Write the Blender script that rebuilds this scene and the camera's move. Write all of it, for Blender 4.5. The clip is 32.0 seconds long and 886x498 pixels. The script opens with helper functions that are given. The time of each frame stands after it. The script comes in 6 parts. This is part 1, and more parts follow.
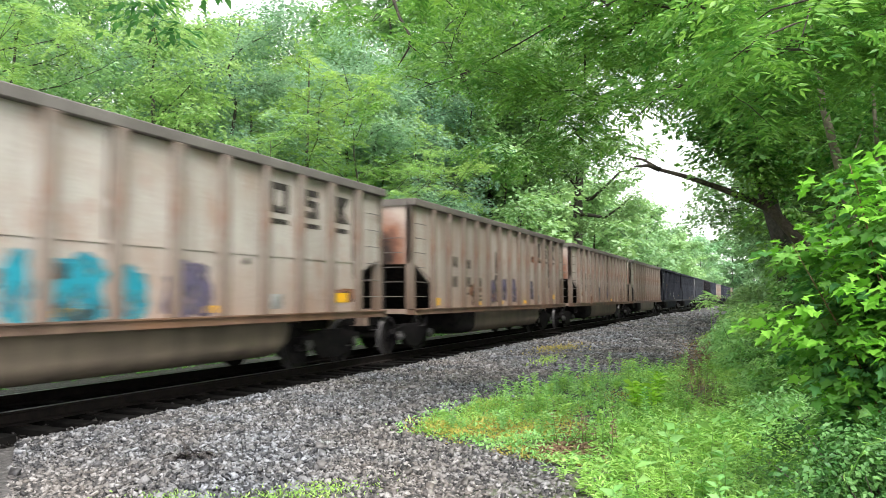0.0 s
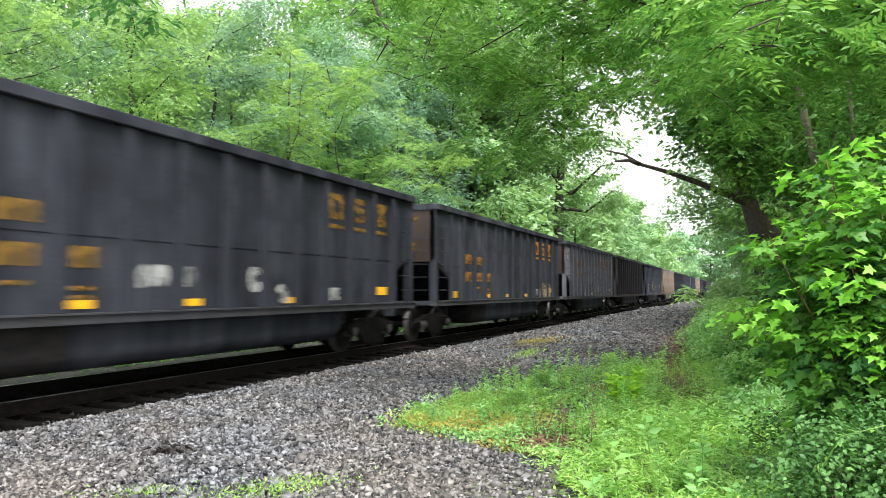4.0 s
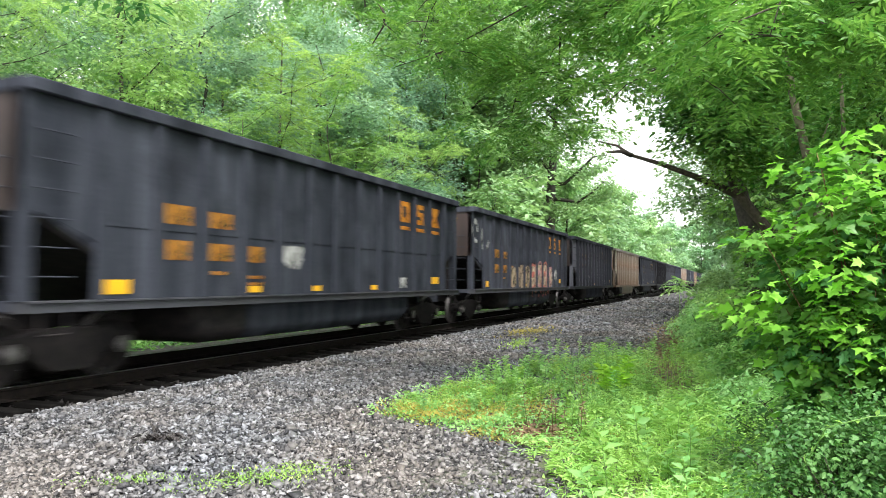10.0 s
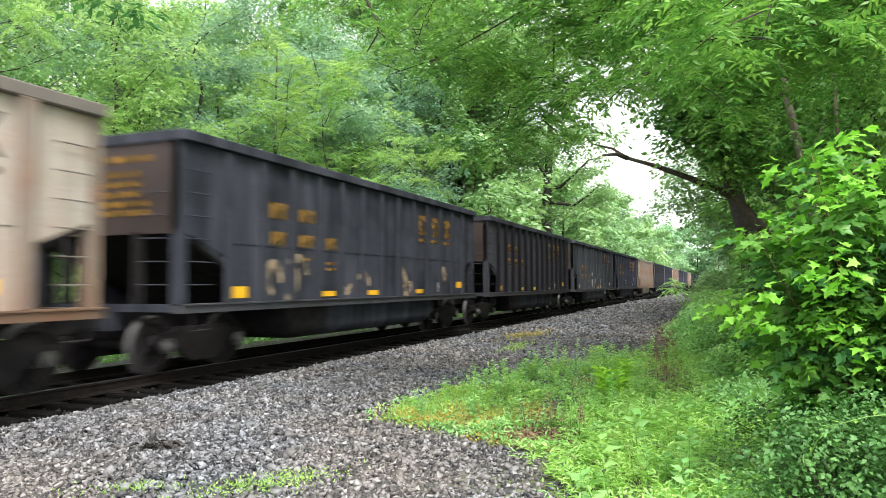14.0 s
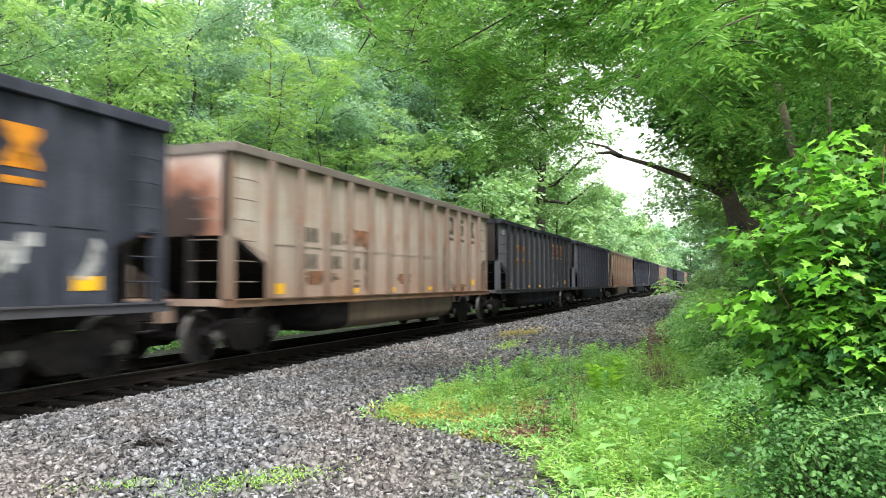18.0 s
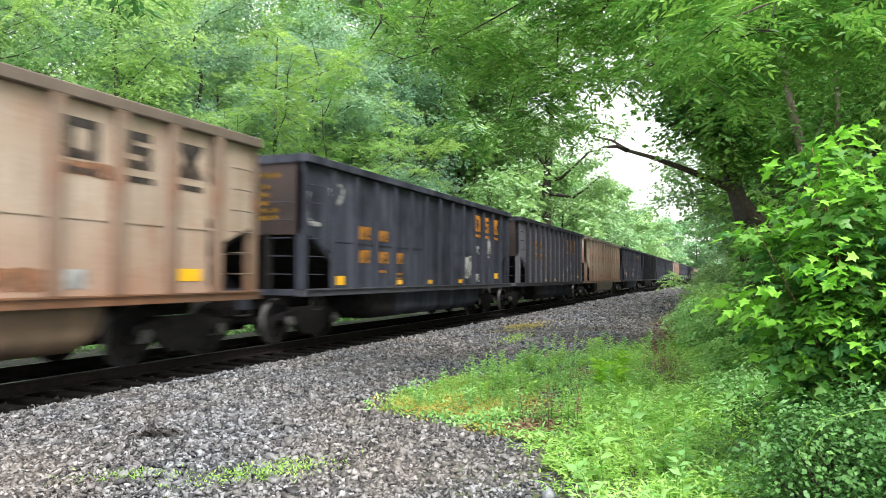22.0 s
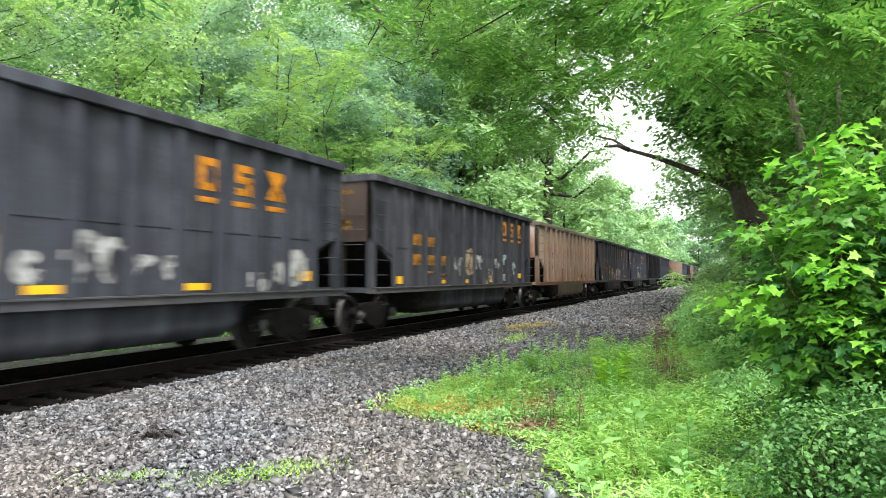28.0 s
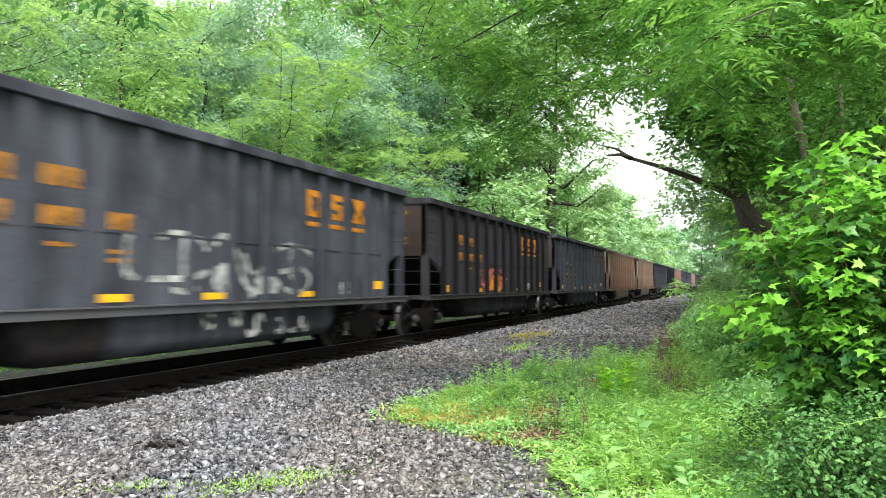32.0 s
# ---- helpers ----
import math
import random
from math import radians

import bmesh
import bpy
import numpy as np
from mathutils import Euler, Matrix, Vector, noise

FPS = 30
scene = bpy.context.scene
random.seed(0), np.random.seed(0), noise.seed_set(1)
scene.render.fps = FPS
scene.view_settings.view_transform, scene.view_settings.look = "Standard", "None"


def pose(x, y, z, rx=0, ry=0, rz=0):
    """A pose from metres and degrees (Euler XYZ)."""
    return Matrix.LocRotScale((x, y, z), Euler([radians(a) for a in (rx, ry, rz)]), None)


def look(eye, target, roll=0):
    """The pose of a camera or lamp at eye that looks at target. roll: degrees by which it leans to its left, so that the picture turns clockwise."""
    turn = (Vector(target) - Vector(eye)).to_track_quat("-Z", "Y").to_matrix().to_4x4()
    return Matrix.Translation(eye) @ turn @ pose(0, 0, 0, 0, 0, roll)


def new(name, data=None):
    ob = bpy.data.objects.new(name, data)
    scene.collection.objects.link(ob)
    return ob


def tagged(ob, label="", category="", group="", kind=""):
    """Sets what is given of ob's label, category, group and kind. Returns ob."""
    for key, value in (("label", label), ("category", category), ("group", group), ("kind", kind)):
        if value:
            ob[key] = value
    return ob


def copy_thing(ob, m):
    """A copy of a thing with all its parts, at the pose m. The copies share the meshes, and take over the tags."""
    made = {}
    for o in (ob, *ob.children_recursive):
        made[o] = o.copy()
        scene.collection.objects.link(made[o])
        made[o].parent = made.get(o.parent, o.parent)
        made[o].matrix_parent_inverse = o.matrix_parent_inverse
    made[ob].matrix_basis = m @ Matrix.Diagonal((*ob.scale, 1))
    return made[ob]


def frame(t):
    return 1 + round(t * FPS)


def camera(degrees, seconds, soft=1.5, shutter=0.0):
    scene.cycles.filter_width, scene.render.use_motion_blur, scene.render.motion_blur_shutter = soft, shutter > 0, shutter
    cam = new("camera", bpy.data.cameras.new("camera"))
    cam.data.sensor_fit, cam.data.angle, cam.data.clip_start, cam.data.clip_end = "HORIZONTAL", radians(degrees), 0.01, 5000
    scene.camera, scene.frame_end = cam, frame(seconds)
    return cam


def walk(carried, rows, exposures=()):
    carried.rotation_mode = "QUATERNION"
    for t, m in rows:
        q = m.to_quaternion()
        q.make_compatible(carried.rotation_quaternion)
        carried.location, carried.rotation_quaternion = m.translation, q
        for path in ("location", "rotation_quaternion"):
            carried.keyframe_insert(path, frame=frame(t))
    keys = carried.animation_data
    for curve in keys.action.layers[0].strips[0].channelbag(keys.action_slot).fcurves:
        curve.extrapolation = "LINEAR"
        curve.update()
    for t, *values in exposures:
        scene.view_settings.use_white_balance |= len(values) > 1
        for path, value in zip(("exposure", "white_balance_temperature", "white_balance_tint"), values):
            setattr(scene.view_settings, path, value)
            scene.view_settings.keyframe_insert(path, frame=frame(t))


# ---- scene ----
# World: x to the right of the track, y along the track (away), z up; the eye stands at x = y = 0.
EYE = 1.60          # height of the eye over the ground
RAIL = 0.20         # top of rail over the ground
SIDE = -7.79        # near side of the wagons
HALF = 1.60         # half the width of a wagon
MID = SIDE - HALF   # centre line of the track
PITCH = 16.18       # coupled length of a wagon
BODY = 14.68        # length of a wagon's body

cam = camera(62.98, 32.0, soft=0.6, shutter=0.5)


def aim(yaw, tilt, roll):
    return pose(0, 0, EYE, 90 + tilt, 0, yaw) @ pose(0, 0, 0, 0, 0, roll)


walk(cam, [(t, aim(a, b, c)) for t, a, b, c in (
    (0, 23.748, 3.830, -0.182), (0.5, 23.549, 3.647, -0.234), (1, 23.270, 3.586, -0.355), (1.5, 23.065, 3.562, -0.374), (2, 23.007, 3.599, -0.144),
    (2.5, 22.664, 3.649, 0.156), (3, 22.330, 3.573, 0.079), (3.5, 22.279, 3.357, -0.107), (5.5, 22.203, 3.202, 0.251), (6, 22.171, 3.069, 0.264),
    (6.5, 22.337, 2.956, 0.360), (7, 22.321, 2.903, 0.627), (7.5, 22.195, 2.807, 0.405), (8, 22.005, 2.756, 0.130), (8.5, 21.609, 2.644, 0.170),
    (9, 21.354, 2.478, 0.328), (9.5, 21.425, 2.541, 0.452), (10, 21.606, 2.498, 0.301), (10.5, 21.518, 2.598, 0.040), (11, 21.381, 2.588, 0.094),
    (11.5, 21.231, 2.535, 0.133), (12, 21.134, 2.520, 0.186), (12.5, 21.306, 2.604, 0.150), (13, 21.403, 2.684, -0.000), (13.5, 21.334, 2.675, -0.028),
    (14, 21.348, 2.841, -0.284), (14.5, 21.296, 2.879, -0.181), (16.5, 21.279, 2.746, -0.735), (17, 21.222, 2.760, -0.563), (17.5, 20.986, 2.766, -0.338),
    (18, 20.858, 2.656, -0.128), (18.5, 20.764, 2.370, -0.122), (19, 20.761, 2.190, -0.045), (19.5, 20.815, 2.107, 0.004), (20, 21.004, 2.162, 0.020),
    (20.5, 21.186, 2.169, 0.223), (21, 21.259, 2.094, 0.240), (21.5, 21.278, 2.086, 0.236), (22, 21.290, 2.121, 0.185), (22.5, 21.378, 1.994, 0.216),
    (23, 21.286, 1.898, 0.300), (23.5, 21.198, 1.869, 0.398), (24, 21.215, 1.913, 0.303), (24.5, 21.242, 1.970, 0.001), (25, 21.320, 1.982, -0.186),
    (25.5, 21.222, 1.948, -0.129), (27.5, 21.282, 2.131, 0.017), (28, 21.410, 2.129, -0.005), (28.5, 21.737, 2.161, -0.097), (29, 22.017, 2.314, -0.285),
    (29.5, 21.770, 2.776, -0.366), (30, 21.472, 3.025, -0.256), (30.5, 21.391, 2.861, -0.046), (31, 21.402, 2.778, -0.228), (31.5, 21.555, 2.929, -0.206),
    (32, 21.653, 2.848, -0.119),
)], exposures=((0, 1.69), (3, 1.71), (6, 1.81), (9, 1.77), (10, 1.84), (13, 1.75), (15, 1.82), (17, 1.82), (19, 1.77), (22, 1.77), (25, 1.76), (28, 1.85), (30, 1.76), (32, 1.85)))

# ---- light: overcast, light rain ----
world = bpy.data.worlds.new("overcast")
scene.world = world
world.use_nodes = True
wn, wl = world.node_tree.nodes, world.node_tree.links
sky = wn.new("ShaderNodeTexSky")
sky.sky_type, sky.sun_disc = "NISHITA", False
sky.sun_elevation, sky.sun_rotation = radians(58), radians(135)
sky.air_density, sky.dust_density, sky.ozone_density = 1.0, 1.5, 1.0
grey = wn.new("ShaderNodeHueSaturation")
grey.inputs["Saturation"].default_value = 0.12
wl.new(sky.outputs[0], grey.inputs["Color"])
wl.new(grey.outputs[0], wn["Background"].inputs["Color"])
wn["Background"].inputs["Strength"].default_value = 0.15
sun = new("sun", bpy.data.lights.new("sun", "SUN"))
sun.data.energy, sun.data.angle, sun.data.color = 1.5, radians(30), (1.0, 0.98, 0.94)
sun.matrix_world = look((0, 0, 0), (-0.37, 0.37, -0.85))


# ---- materials ----
def material(name):
    m = bpy.data.materials.new(name)
    m.use_nodes = True
    nt = m.node_tree
    return m, nt.nodes, nt.links, nt.nodes["Principled BSDF"]


def ramp(nodes, stops, interp="LINEAR"):
    r = nodes.new("ShaderNodeValToRGB")
    r.color_ramp.interpolation = interp
    e = r.color_ramp.elements
    while len(e) < len(stops):
        e.new(0.5)
    for k, (p, c) in enumerate(stops):
        e[k].position, e[k].color = p, (*c, 1)
    return r


def noise_tex(nodes, links, scale, detail=4, rough=0.6, coords="Object", stretch=None):
    tc = nodes.new("ShaderNodeTexCoord")
    n = nodes.new("ShaderNodeTexNoise")
    n.inputs["Scale"].default_value, n.inputs["Detail"].default_value, n.inputs["Roughness"].default_value = scale, detail, rough
    src = tc.outputs[coords]
    if stretch:
        mp = nodes.new("ShaderNodeMapping")
        mp.inputs["Scale"].default_value = stretch
        links.new(src, mp.inputs["Vector"])
        src = mp.outputs["Vector"]
    links.new(src, n.inputs["Vector"])
    return n


def mixed(nodes, links, fac, a, b, mode="MIX"):
    """a and b: colours or sockets; fac: a number or a socket."""
    m = nodes.new("ShaderNodeMix")
    m.data_type, m.blend_type = "RGBA", mode
    for sock, v in ((m.inputs[0], fac), (m.inputs[6], a), (m.inputs[7], b)):
        if isinstance(v, (int, float)):
            sock.default_value = v
        elif isinstance(v, tuple):
            sock.default_value = (*v, 1)
        else:
            links.new(v, sock)
    return m.outputs[2]


def bump(nodes, links, bsdf, height, strength=0.4, distance=0.02):
    b = nodes.new("ShaderNodeBump")
    b.inputs["Strength"].default_value, b.inputs["Distance"].default_value = strength, distance
    links.new(height, b.inputs["Height"])
    links.new(b.outputs[0], bsdf.inputs["Normal"])


def leaf_material(name, dark, light, rough=0.5, glow=0.40, through_tint=(1.15, 1.2, 0.75), patch=0.9):
    """Leaves: colour from spray to spray and a little from leaf to leaf, light passing through."""
    m, n, l, b = material(name)
    g = n.new("ShaderNodeNewGeometry")
    big = noise_tex(n, l, patch, 3, 0.6)
    wide = n.new("ShaderNodeMapRange")
    wide.inputs[1].default_value, wide.inputs[2].default_value = 0.30, 0.70
    l.new(big.outputs[0], wide.inputs[0])
    share = n.new("ShaderNodeMix")
    share.inputs[0].default_value = 0.45
    l.new(wide.outputs[0], share.inputs[2])
    l.new(g.outputs["Random Per Island"], share.inputs[3])
    r = ramp(n, [(0.1, dark), (0.5, tuple(0.58 * x + 0.42 * y for x, y in zip(dark, light))), (0.9, light)])
    l.new(share.outputs[0], r.inputs[0])
    oi = n.new("ShaderNodeObjectInfo")
    tint = ramp(n, [(0.0, (0.78, 0.85, 0.82)), (0.35, (1.08, 1.04, 0.88)), (0.7, (0.90, 0.98, 1.06)), (1.0, (1.16, 1.12, 0.94))])
    l.new(oi.outputs["Random"], tint.inputs[0])
    col = mixed(n, l, 1.0, r.outputs[0], tint.outputs[0], "MULTIPLY")
    b.inputs["Specular IOR Level"].default_value = 0.4
    l.new(col, b.inputs["Base Color"])
    b.inputs["Roughness"].default_value = rough
    tr = n.new("ShaderNodeBsdfTranslucent")
    warm = mixed(n, l, 1.0, col, through_tint, "MULTIPLY")
    l.new(warm, tr.inputs["Color"])
    mx = n.new("ShaderNodeMixShader")
    mx.inputs[0].default_value = glow
    l.new(b.outputs[0], mx.inputs[1])
    l.new(tr.outputs[0], mx.inputs[2])
    l.new(mx.outputs[0], n["Material Output"].inputs["Surface"])
    return m


def paint(name, base, stain, dirt, streak=0.5, rough=0.55, metal=0.0, gloss=0.35, rust=None, rusty=0.6, wash=None):
    """Weathered wagon paint: streaks running down, blotches, rust spots, a rusty wash low on the side; tinted wagon by wagon."""
    m, n, l, b = material(name)
    oi = n.new("ShaderNodeObjectInfo")
    down = noise_tex(n, l, 1.0, 5, 0.65, stretch=(2.6, 2.6, 0.22))
    blot = noise_tex(n, l, 0.9, 5, 0.6)
    fine = noise_tex(n, l, 22, 4, 0.7)
    rs = ramp(n, [(0.38, (0, 0, 0)), (0.72, (1, 1, 1))])
    l.new(down.outputs[0], rs.inputs[0])
    rb = ramp(n, [(0.45, (0, 0, 0)), (0.75, (1, 1, 1))])
    l.new(blot.outputs[0], rb.inputs[0])
    ms = n.new("ShaderNodeMath")
    ms.operation = "MULTIPLY"
    ms.inputs[1].default_value = streak
    l.new(rs.outputs[0], ms.inputs[0])
    c1 = mixed(n, l, ms.outputs[0], base, stain)
    mb = n.new("ShaderNodeMath")
    mb.operation = "MULTIPLY"
    mb.inputs[1].default_value = streak * 0.8
    l.new(rb.outputs[0], mb.inputs[0])
    c2 = mixed(n, l, mb.outputs[0], c1, dirt)
    if rust:
        spots = noise_tex(n, l, 1.5, 8, 0.68, stretch=(1.0, 1.0, 0.7))
        rr = ramp(n, [(0.53, (0, 0, 0)), (0.63, (rusty, rusty, rusty))])
        l.new(spots.outputs[0], rr.inputs[0])
        c2 = mixed(n, l, rr.outputs[0], c2, rust)
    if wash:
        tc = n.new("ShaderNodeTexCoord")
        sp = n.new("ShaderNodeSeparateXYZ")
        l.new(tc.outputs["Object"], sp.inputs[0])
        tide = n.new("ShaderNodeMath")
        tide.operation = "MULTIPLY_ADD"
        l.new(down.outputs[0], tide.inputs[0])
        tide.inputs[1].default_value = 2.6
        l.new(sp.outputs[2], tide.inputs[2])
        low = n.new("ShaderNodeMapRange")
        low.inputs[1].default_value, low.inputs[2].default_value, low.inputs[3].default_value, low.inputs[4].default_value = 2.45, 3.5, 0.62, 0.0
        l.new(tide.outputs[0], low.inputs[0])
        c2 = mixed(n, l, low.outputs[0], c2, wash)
    rf = ramp(n, [(0.3, (0.82, 0.82, 0.82)), (0.7, (1.12, 1.12, 1.12))])
    l.new(fine.outputs[0], rf.inputs[0])
    c3 = mixed(n, l, 1.0, c2, rf.outputs[0], "MULTIPLY")
    l.new(mixed(n, l, 1.0, c3, oi.outputs["Color"], "MULTIPLY"), b.inputs["Base Color"])
    b.inputs["Roughness"].default_value, b.inputs["Metallic"].default_value = rough, metal
    b.inputs["Specular IOR Level"].default_value = gloss
    bump(n, l, b, down.outputs[0], 0.15, 0.03)
    return m


def simple(name, base, other, scale=8, rough=0.6, metal=0.0, bumpy=0.3, gloss=0.4):
    m, n, l, b = material(name)
    t = noise_tex(n, l, scale, 5, 0.65)
    r = ramp(n, [(0.3, base), (0.7, other)])
    l.new(t.outputs[0], r.inputs[0])
    l.new(r.outputs[0], b.inputs["Base Color"])
    b.inputs["Roughness"].default_value, b.inputs["Metallic"].default_value = rough, metal
    b.inputs["Specular IOR Level"].default_value = gloss
    bump(n, l, b, t.outputs[0], bumpy, 0.02)
    return m


def worn(name, base, other, scale=8, rough=0.6, worn_off=0.55, metal=0.0):
    """Thin old paint on the wagons: patchy, the sheet showing through where it has worn off."""
    m, n, l, b = material(name)
    t = noise_tex(n, l, scale, 5, 0.65)
    r = ramp(n, [(0.3, base), (0.7, other)])
    l.new(t.outputs[0], r.inputs[0])
    l.new(r.outputs[0], b.inputs["Base Color"])
    b.inputs["Roughness"].default_value = rough
    b.inputs["Specular IOR Level"].default_value = 0.15
    tr = n.new("ShaderNodeBsdfTransparent")
    w = noise_tex(n, l, 4.5, 6, 0.7, stretch=(1.0, 1.0, 0.6))
    k = ramp(n, [(0.42, (0.1, 0.1, 0.1)), (0.66, (worn_off + 0.4, worn_off + 0.4, worn_off + 0.4))])
    l.new(w.outputs[0], k.inputs[0])
    mx = n.new("ShaderNodeMixShader")
    l.new(k.outputs[0], mx.inputs[0])
    l.new(b.outputs[0], mx.inputs[1])
    l.new(tr.outputs[0], mx.inputs[2])
    l.new(mx.outputs[0], n["Material Output"].inputs["Surface"])
    return m


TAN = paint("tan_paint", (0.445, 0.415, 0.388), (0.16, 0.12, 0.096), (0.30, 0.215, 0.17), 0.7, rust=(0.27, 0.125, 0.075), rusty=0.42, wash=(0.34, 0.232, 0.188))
TUB = paint("dark_tan_tub", (0.20, 0.155, 0.118), (0.06, 0.048, 0.04), (0.028, 0.025, 0.023), 0.85)
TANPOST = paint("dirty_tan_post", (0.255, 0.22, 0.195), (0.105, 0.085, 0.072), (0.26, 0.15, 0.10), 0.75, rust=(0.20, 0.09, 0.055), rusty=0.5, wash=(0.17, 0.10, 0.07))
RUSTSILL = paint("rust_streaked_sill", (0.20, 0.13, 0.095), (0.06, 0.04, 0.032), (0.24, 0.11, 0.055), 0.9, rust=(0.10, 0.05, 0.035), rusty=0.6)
BLACK = paint("black_paint", (0.035, 0.038, 0.047), (0.104, 0.110, 0.132), (0.014, 0.0145, 0.0165), 0.85, 0.8, 0.0, 0.02)
# dusty sill, painted paler for the light its ledge catches
DUSTLIT = paint("dusty_lit_sill", (0.078, 0.079, 0.087), (0.035, 0.036, 0.04), (0.075, 0.066, 0.062), 0.7, 0.75, 0.0, 0.1)
GREY = paint("grey_paint", (0.072, 0.076, 0.090), (0.028, 0.028, 0.031), (0.028, 0.025, 0.024), 0.7, 0.8, 0.0, 0.02)
PALE = paint("dusty_grey_paint", (0.195, 0.196, 0.222), (0.092, 0.094, 0.108), (0.25, 0.24, 0.245), 0.6, 0.8, 0.0, 0.03)
DARKRUST = paint("dark_rusty_paint", (0.065, 0.042, 0.035), (0.035, 0.03, 0.028), (0.03, 0.028, 0.028), 0.7, 0.6)
# grimy running gear; the same near-black serves slope sheets, end posts, tub ends
GEARBLACK = simple("running_gear_black", (0.008, 0.008, 0.010), (0.030, 0.026, 0.025), 6, 0.75, gloss=0.08)
STEEL = simple("worn_steel", (0.28, 0.28, 0.29), (0.42, 0.42, 0.43), 12, 0.32, 1.0)
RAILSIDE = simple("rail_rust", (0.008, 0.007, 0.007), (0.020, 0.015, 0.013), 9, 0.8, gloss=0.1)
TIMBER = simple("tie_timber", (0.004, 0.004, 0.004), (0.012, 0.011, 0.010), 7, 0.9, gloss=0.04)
ORANGE = worn("orange_marking", (0.70, 0.27, 0.02), (0.52, 0.21, 0.03), 5, 0.5, 0.3)
YELLOW = simple("reflector_yellow", (0.85, 0.46, 0.015), (0.75, 0.40, 0.02), 5, 0.4)
FADED = worn("faded_black_marking", (0.12, 0.10, 0.085), (0.20, 0.165, 0.135), 5, 0.6)
INK = worn("black_marking", (0.035, 0.032, 0.032), (0.07, 0.06, 0.055), 5, 0.6)
WHITE = worn("white_spray", (0.22, 0.22, 0.22), (0.58, 0.58, 0.57), 2.6, 0.7)
CREAM = worn("cream_spray", (0.24, 0.18, 0.12), (0.46, 0.36, 0.25), 2.6, 0.7)
TEAL = worn("teal_spray", (0.03, 0.33, 0.42), (0.02, 0.20, 0.28), 3, 0.5)
PURPLE = worn("dusky_violet_spray", (0.085, 0.075, 0.13), (0.15, 0.13, 0.18), 3, 0.6)
RED = worn("red_spray", (0.45, 0.09, 0.075), (0.5, 0.2, 0.16), 3, 0.6)
PINK = worn("pink_spray", (0.55, 0.3, 0.3), (0.4, 0.2, 0.22), 3, 0.6)
BLUE = worn("blue_spray", (0.06, 0.09, 0.2), (0.1, 0.15, 0.28), 3, 0.6)
RUSTWORN = worn("orange_rust_bloom", (0.27, 0.135, 0.078), (0.21, 0.10, 0.06), 3, 0.75, 0.7)
RUNOFF = worn("dark_runoff", (0.085, 0.066, 0.054), (0.16, 0.12, 0.095), 4, 0.75, 0.6)
MINT = worn("pale_mint_spray", (0.45, 0.55, 0.5), (0.35, 0.45, 0.42), 3, 0.6)
OCHRE = worn("dull_ochre_paint", (0.30, 0.19, 0.03), (0.18, 0.12, 0.03), 4, 0.6)
DIM = worn("faded_orange_marking", (0.30, 0.16, 0.03), (0.16, 0.10, 0.03), 5, 0.6)
AMBER = worn("dull_amber_marking", (0.46, 0.20, 0.025), (0.30, 0.14, 0.03), 5, 0.6, 0.35)
KHAKI = worn("dull_brown_grey_spray", (0.12, 0.104, 0.098), (0.25, 0.22, 0.20), 3, 0.6)
PEACH = worn("pale_peach_spray", (0.42, 0.30, 0.20), (0.62, 0.50, 0.37), 2.2, 0.7)
WHEELSTEEL = simple("dull_wheel_steel", (0.09, 0.085, 0.085), (0.20, 0.19, 0.19), 12, 0.5, 0.6, gloss=0.2)
BARK = simple("bark", (0.03, 0.027, 0.023), (0.085, 0.075, 0.062), 14, 0.85, 0, 0.8)
PALEBARK = simple("pale_bark", (0.12, 0.10, 0.08), (0.26, 0.22, 0.17), 14, 0.85, 0, 0.8)
BROWNBARK = simple("brown_ridged_bark", (0.035, 0.027, 0.022), (0.11, 0.085, 0.066), 16, 0.85, 0, 0.9)
TWIG = simple("dark_twig_bark", (0.03, 0.025, 0.02), (0.07, 0.055, 0.045), 20, 0.85)
DRY = simple("dry_brown_stalk", (0.14, 0.07, 0.04), (0.24, 0.14, 0.08), 20, 0.85)

LEAF_WOOD = leaf_material("woodland_leaf", (0.06, 0.20, 0.05), (0.36, 0.58, 0.17))
# a pale cast of rain haze is mixed into these two leaf colours
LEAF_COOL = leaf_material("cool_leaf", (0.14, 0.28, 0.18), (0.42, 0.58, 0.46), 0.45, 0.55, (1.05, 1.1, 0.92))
LEAF_HAZE = leaf_material("haze_tinted_woodland_leaf", (0.14, 0.28, 0.10), (0.43, 0.60, 0.33), 0.45, 0.55, (1.1, 1.14, 0.85))
LEAF_LOCUST = leaf_material("yellow_green_feathered_leaf", (0.15, 0.30, 0.075), (0.42, 0.59, 0.24), 0.45, 0.55, (1.1, 1.15, 0.85))
LEAF_FEATHER = leaf_material("feathered_leaf", (0.06, 0.20, 0.045), (0.34, 0.54, 0.14), 0.4, 0.45)
LEAF_LIME = leaf_material("fresh_leaf", (0.21, 0.48, 0.055), (0.29, 0.57, 0.09), 0.5, 0.4, (1.0, 1.15, 0.7), patch=2.5)
LEAF_SAP = leaf_material("sapling_leaf", (0.08, 0.24, 0.045), (0.26, 0.49, 0.11), 0.4, 0.40, patch=2.2)
LEAF_PRIVET = leaf_material("small_blue_green_leaf", (0.055, 0.17, 0.05), (0.20, 0.37, 0.12), 0.45, 0.3, patch=3.0)
LEAF_HEDGE = leaf_material("soft_hedge_leaf", (0.22, 0.44, 0.15), (0.56, 0.78, 0.36), 0.45, 0.45, patch=1.6)
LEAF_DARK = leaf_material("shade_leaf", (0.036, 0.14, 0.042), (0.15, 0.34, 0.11))
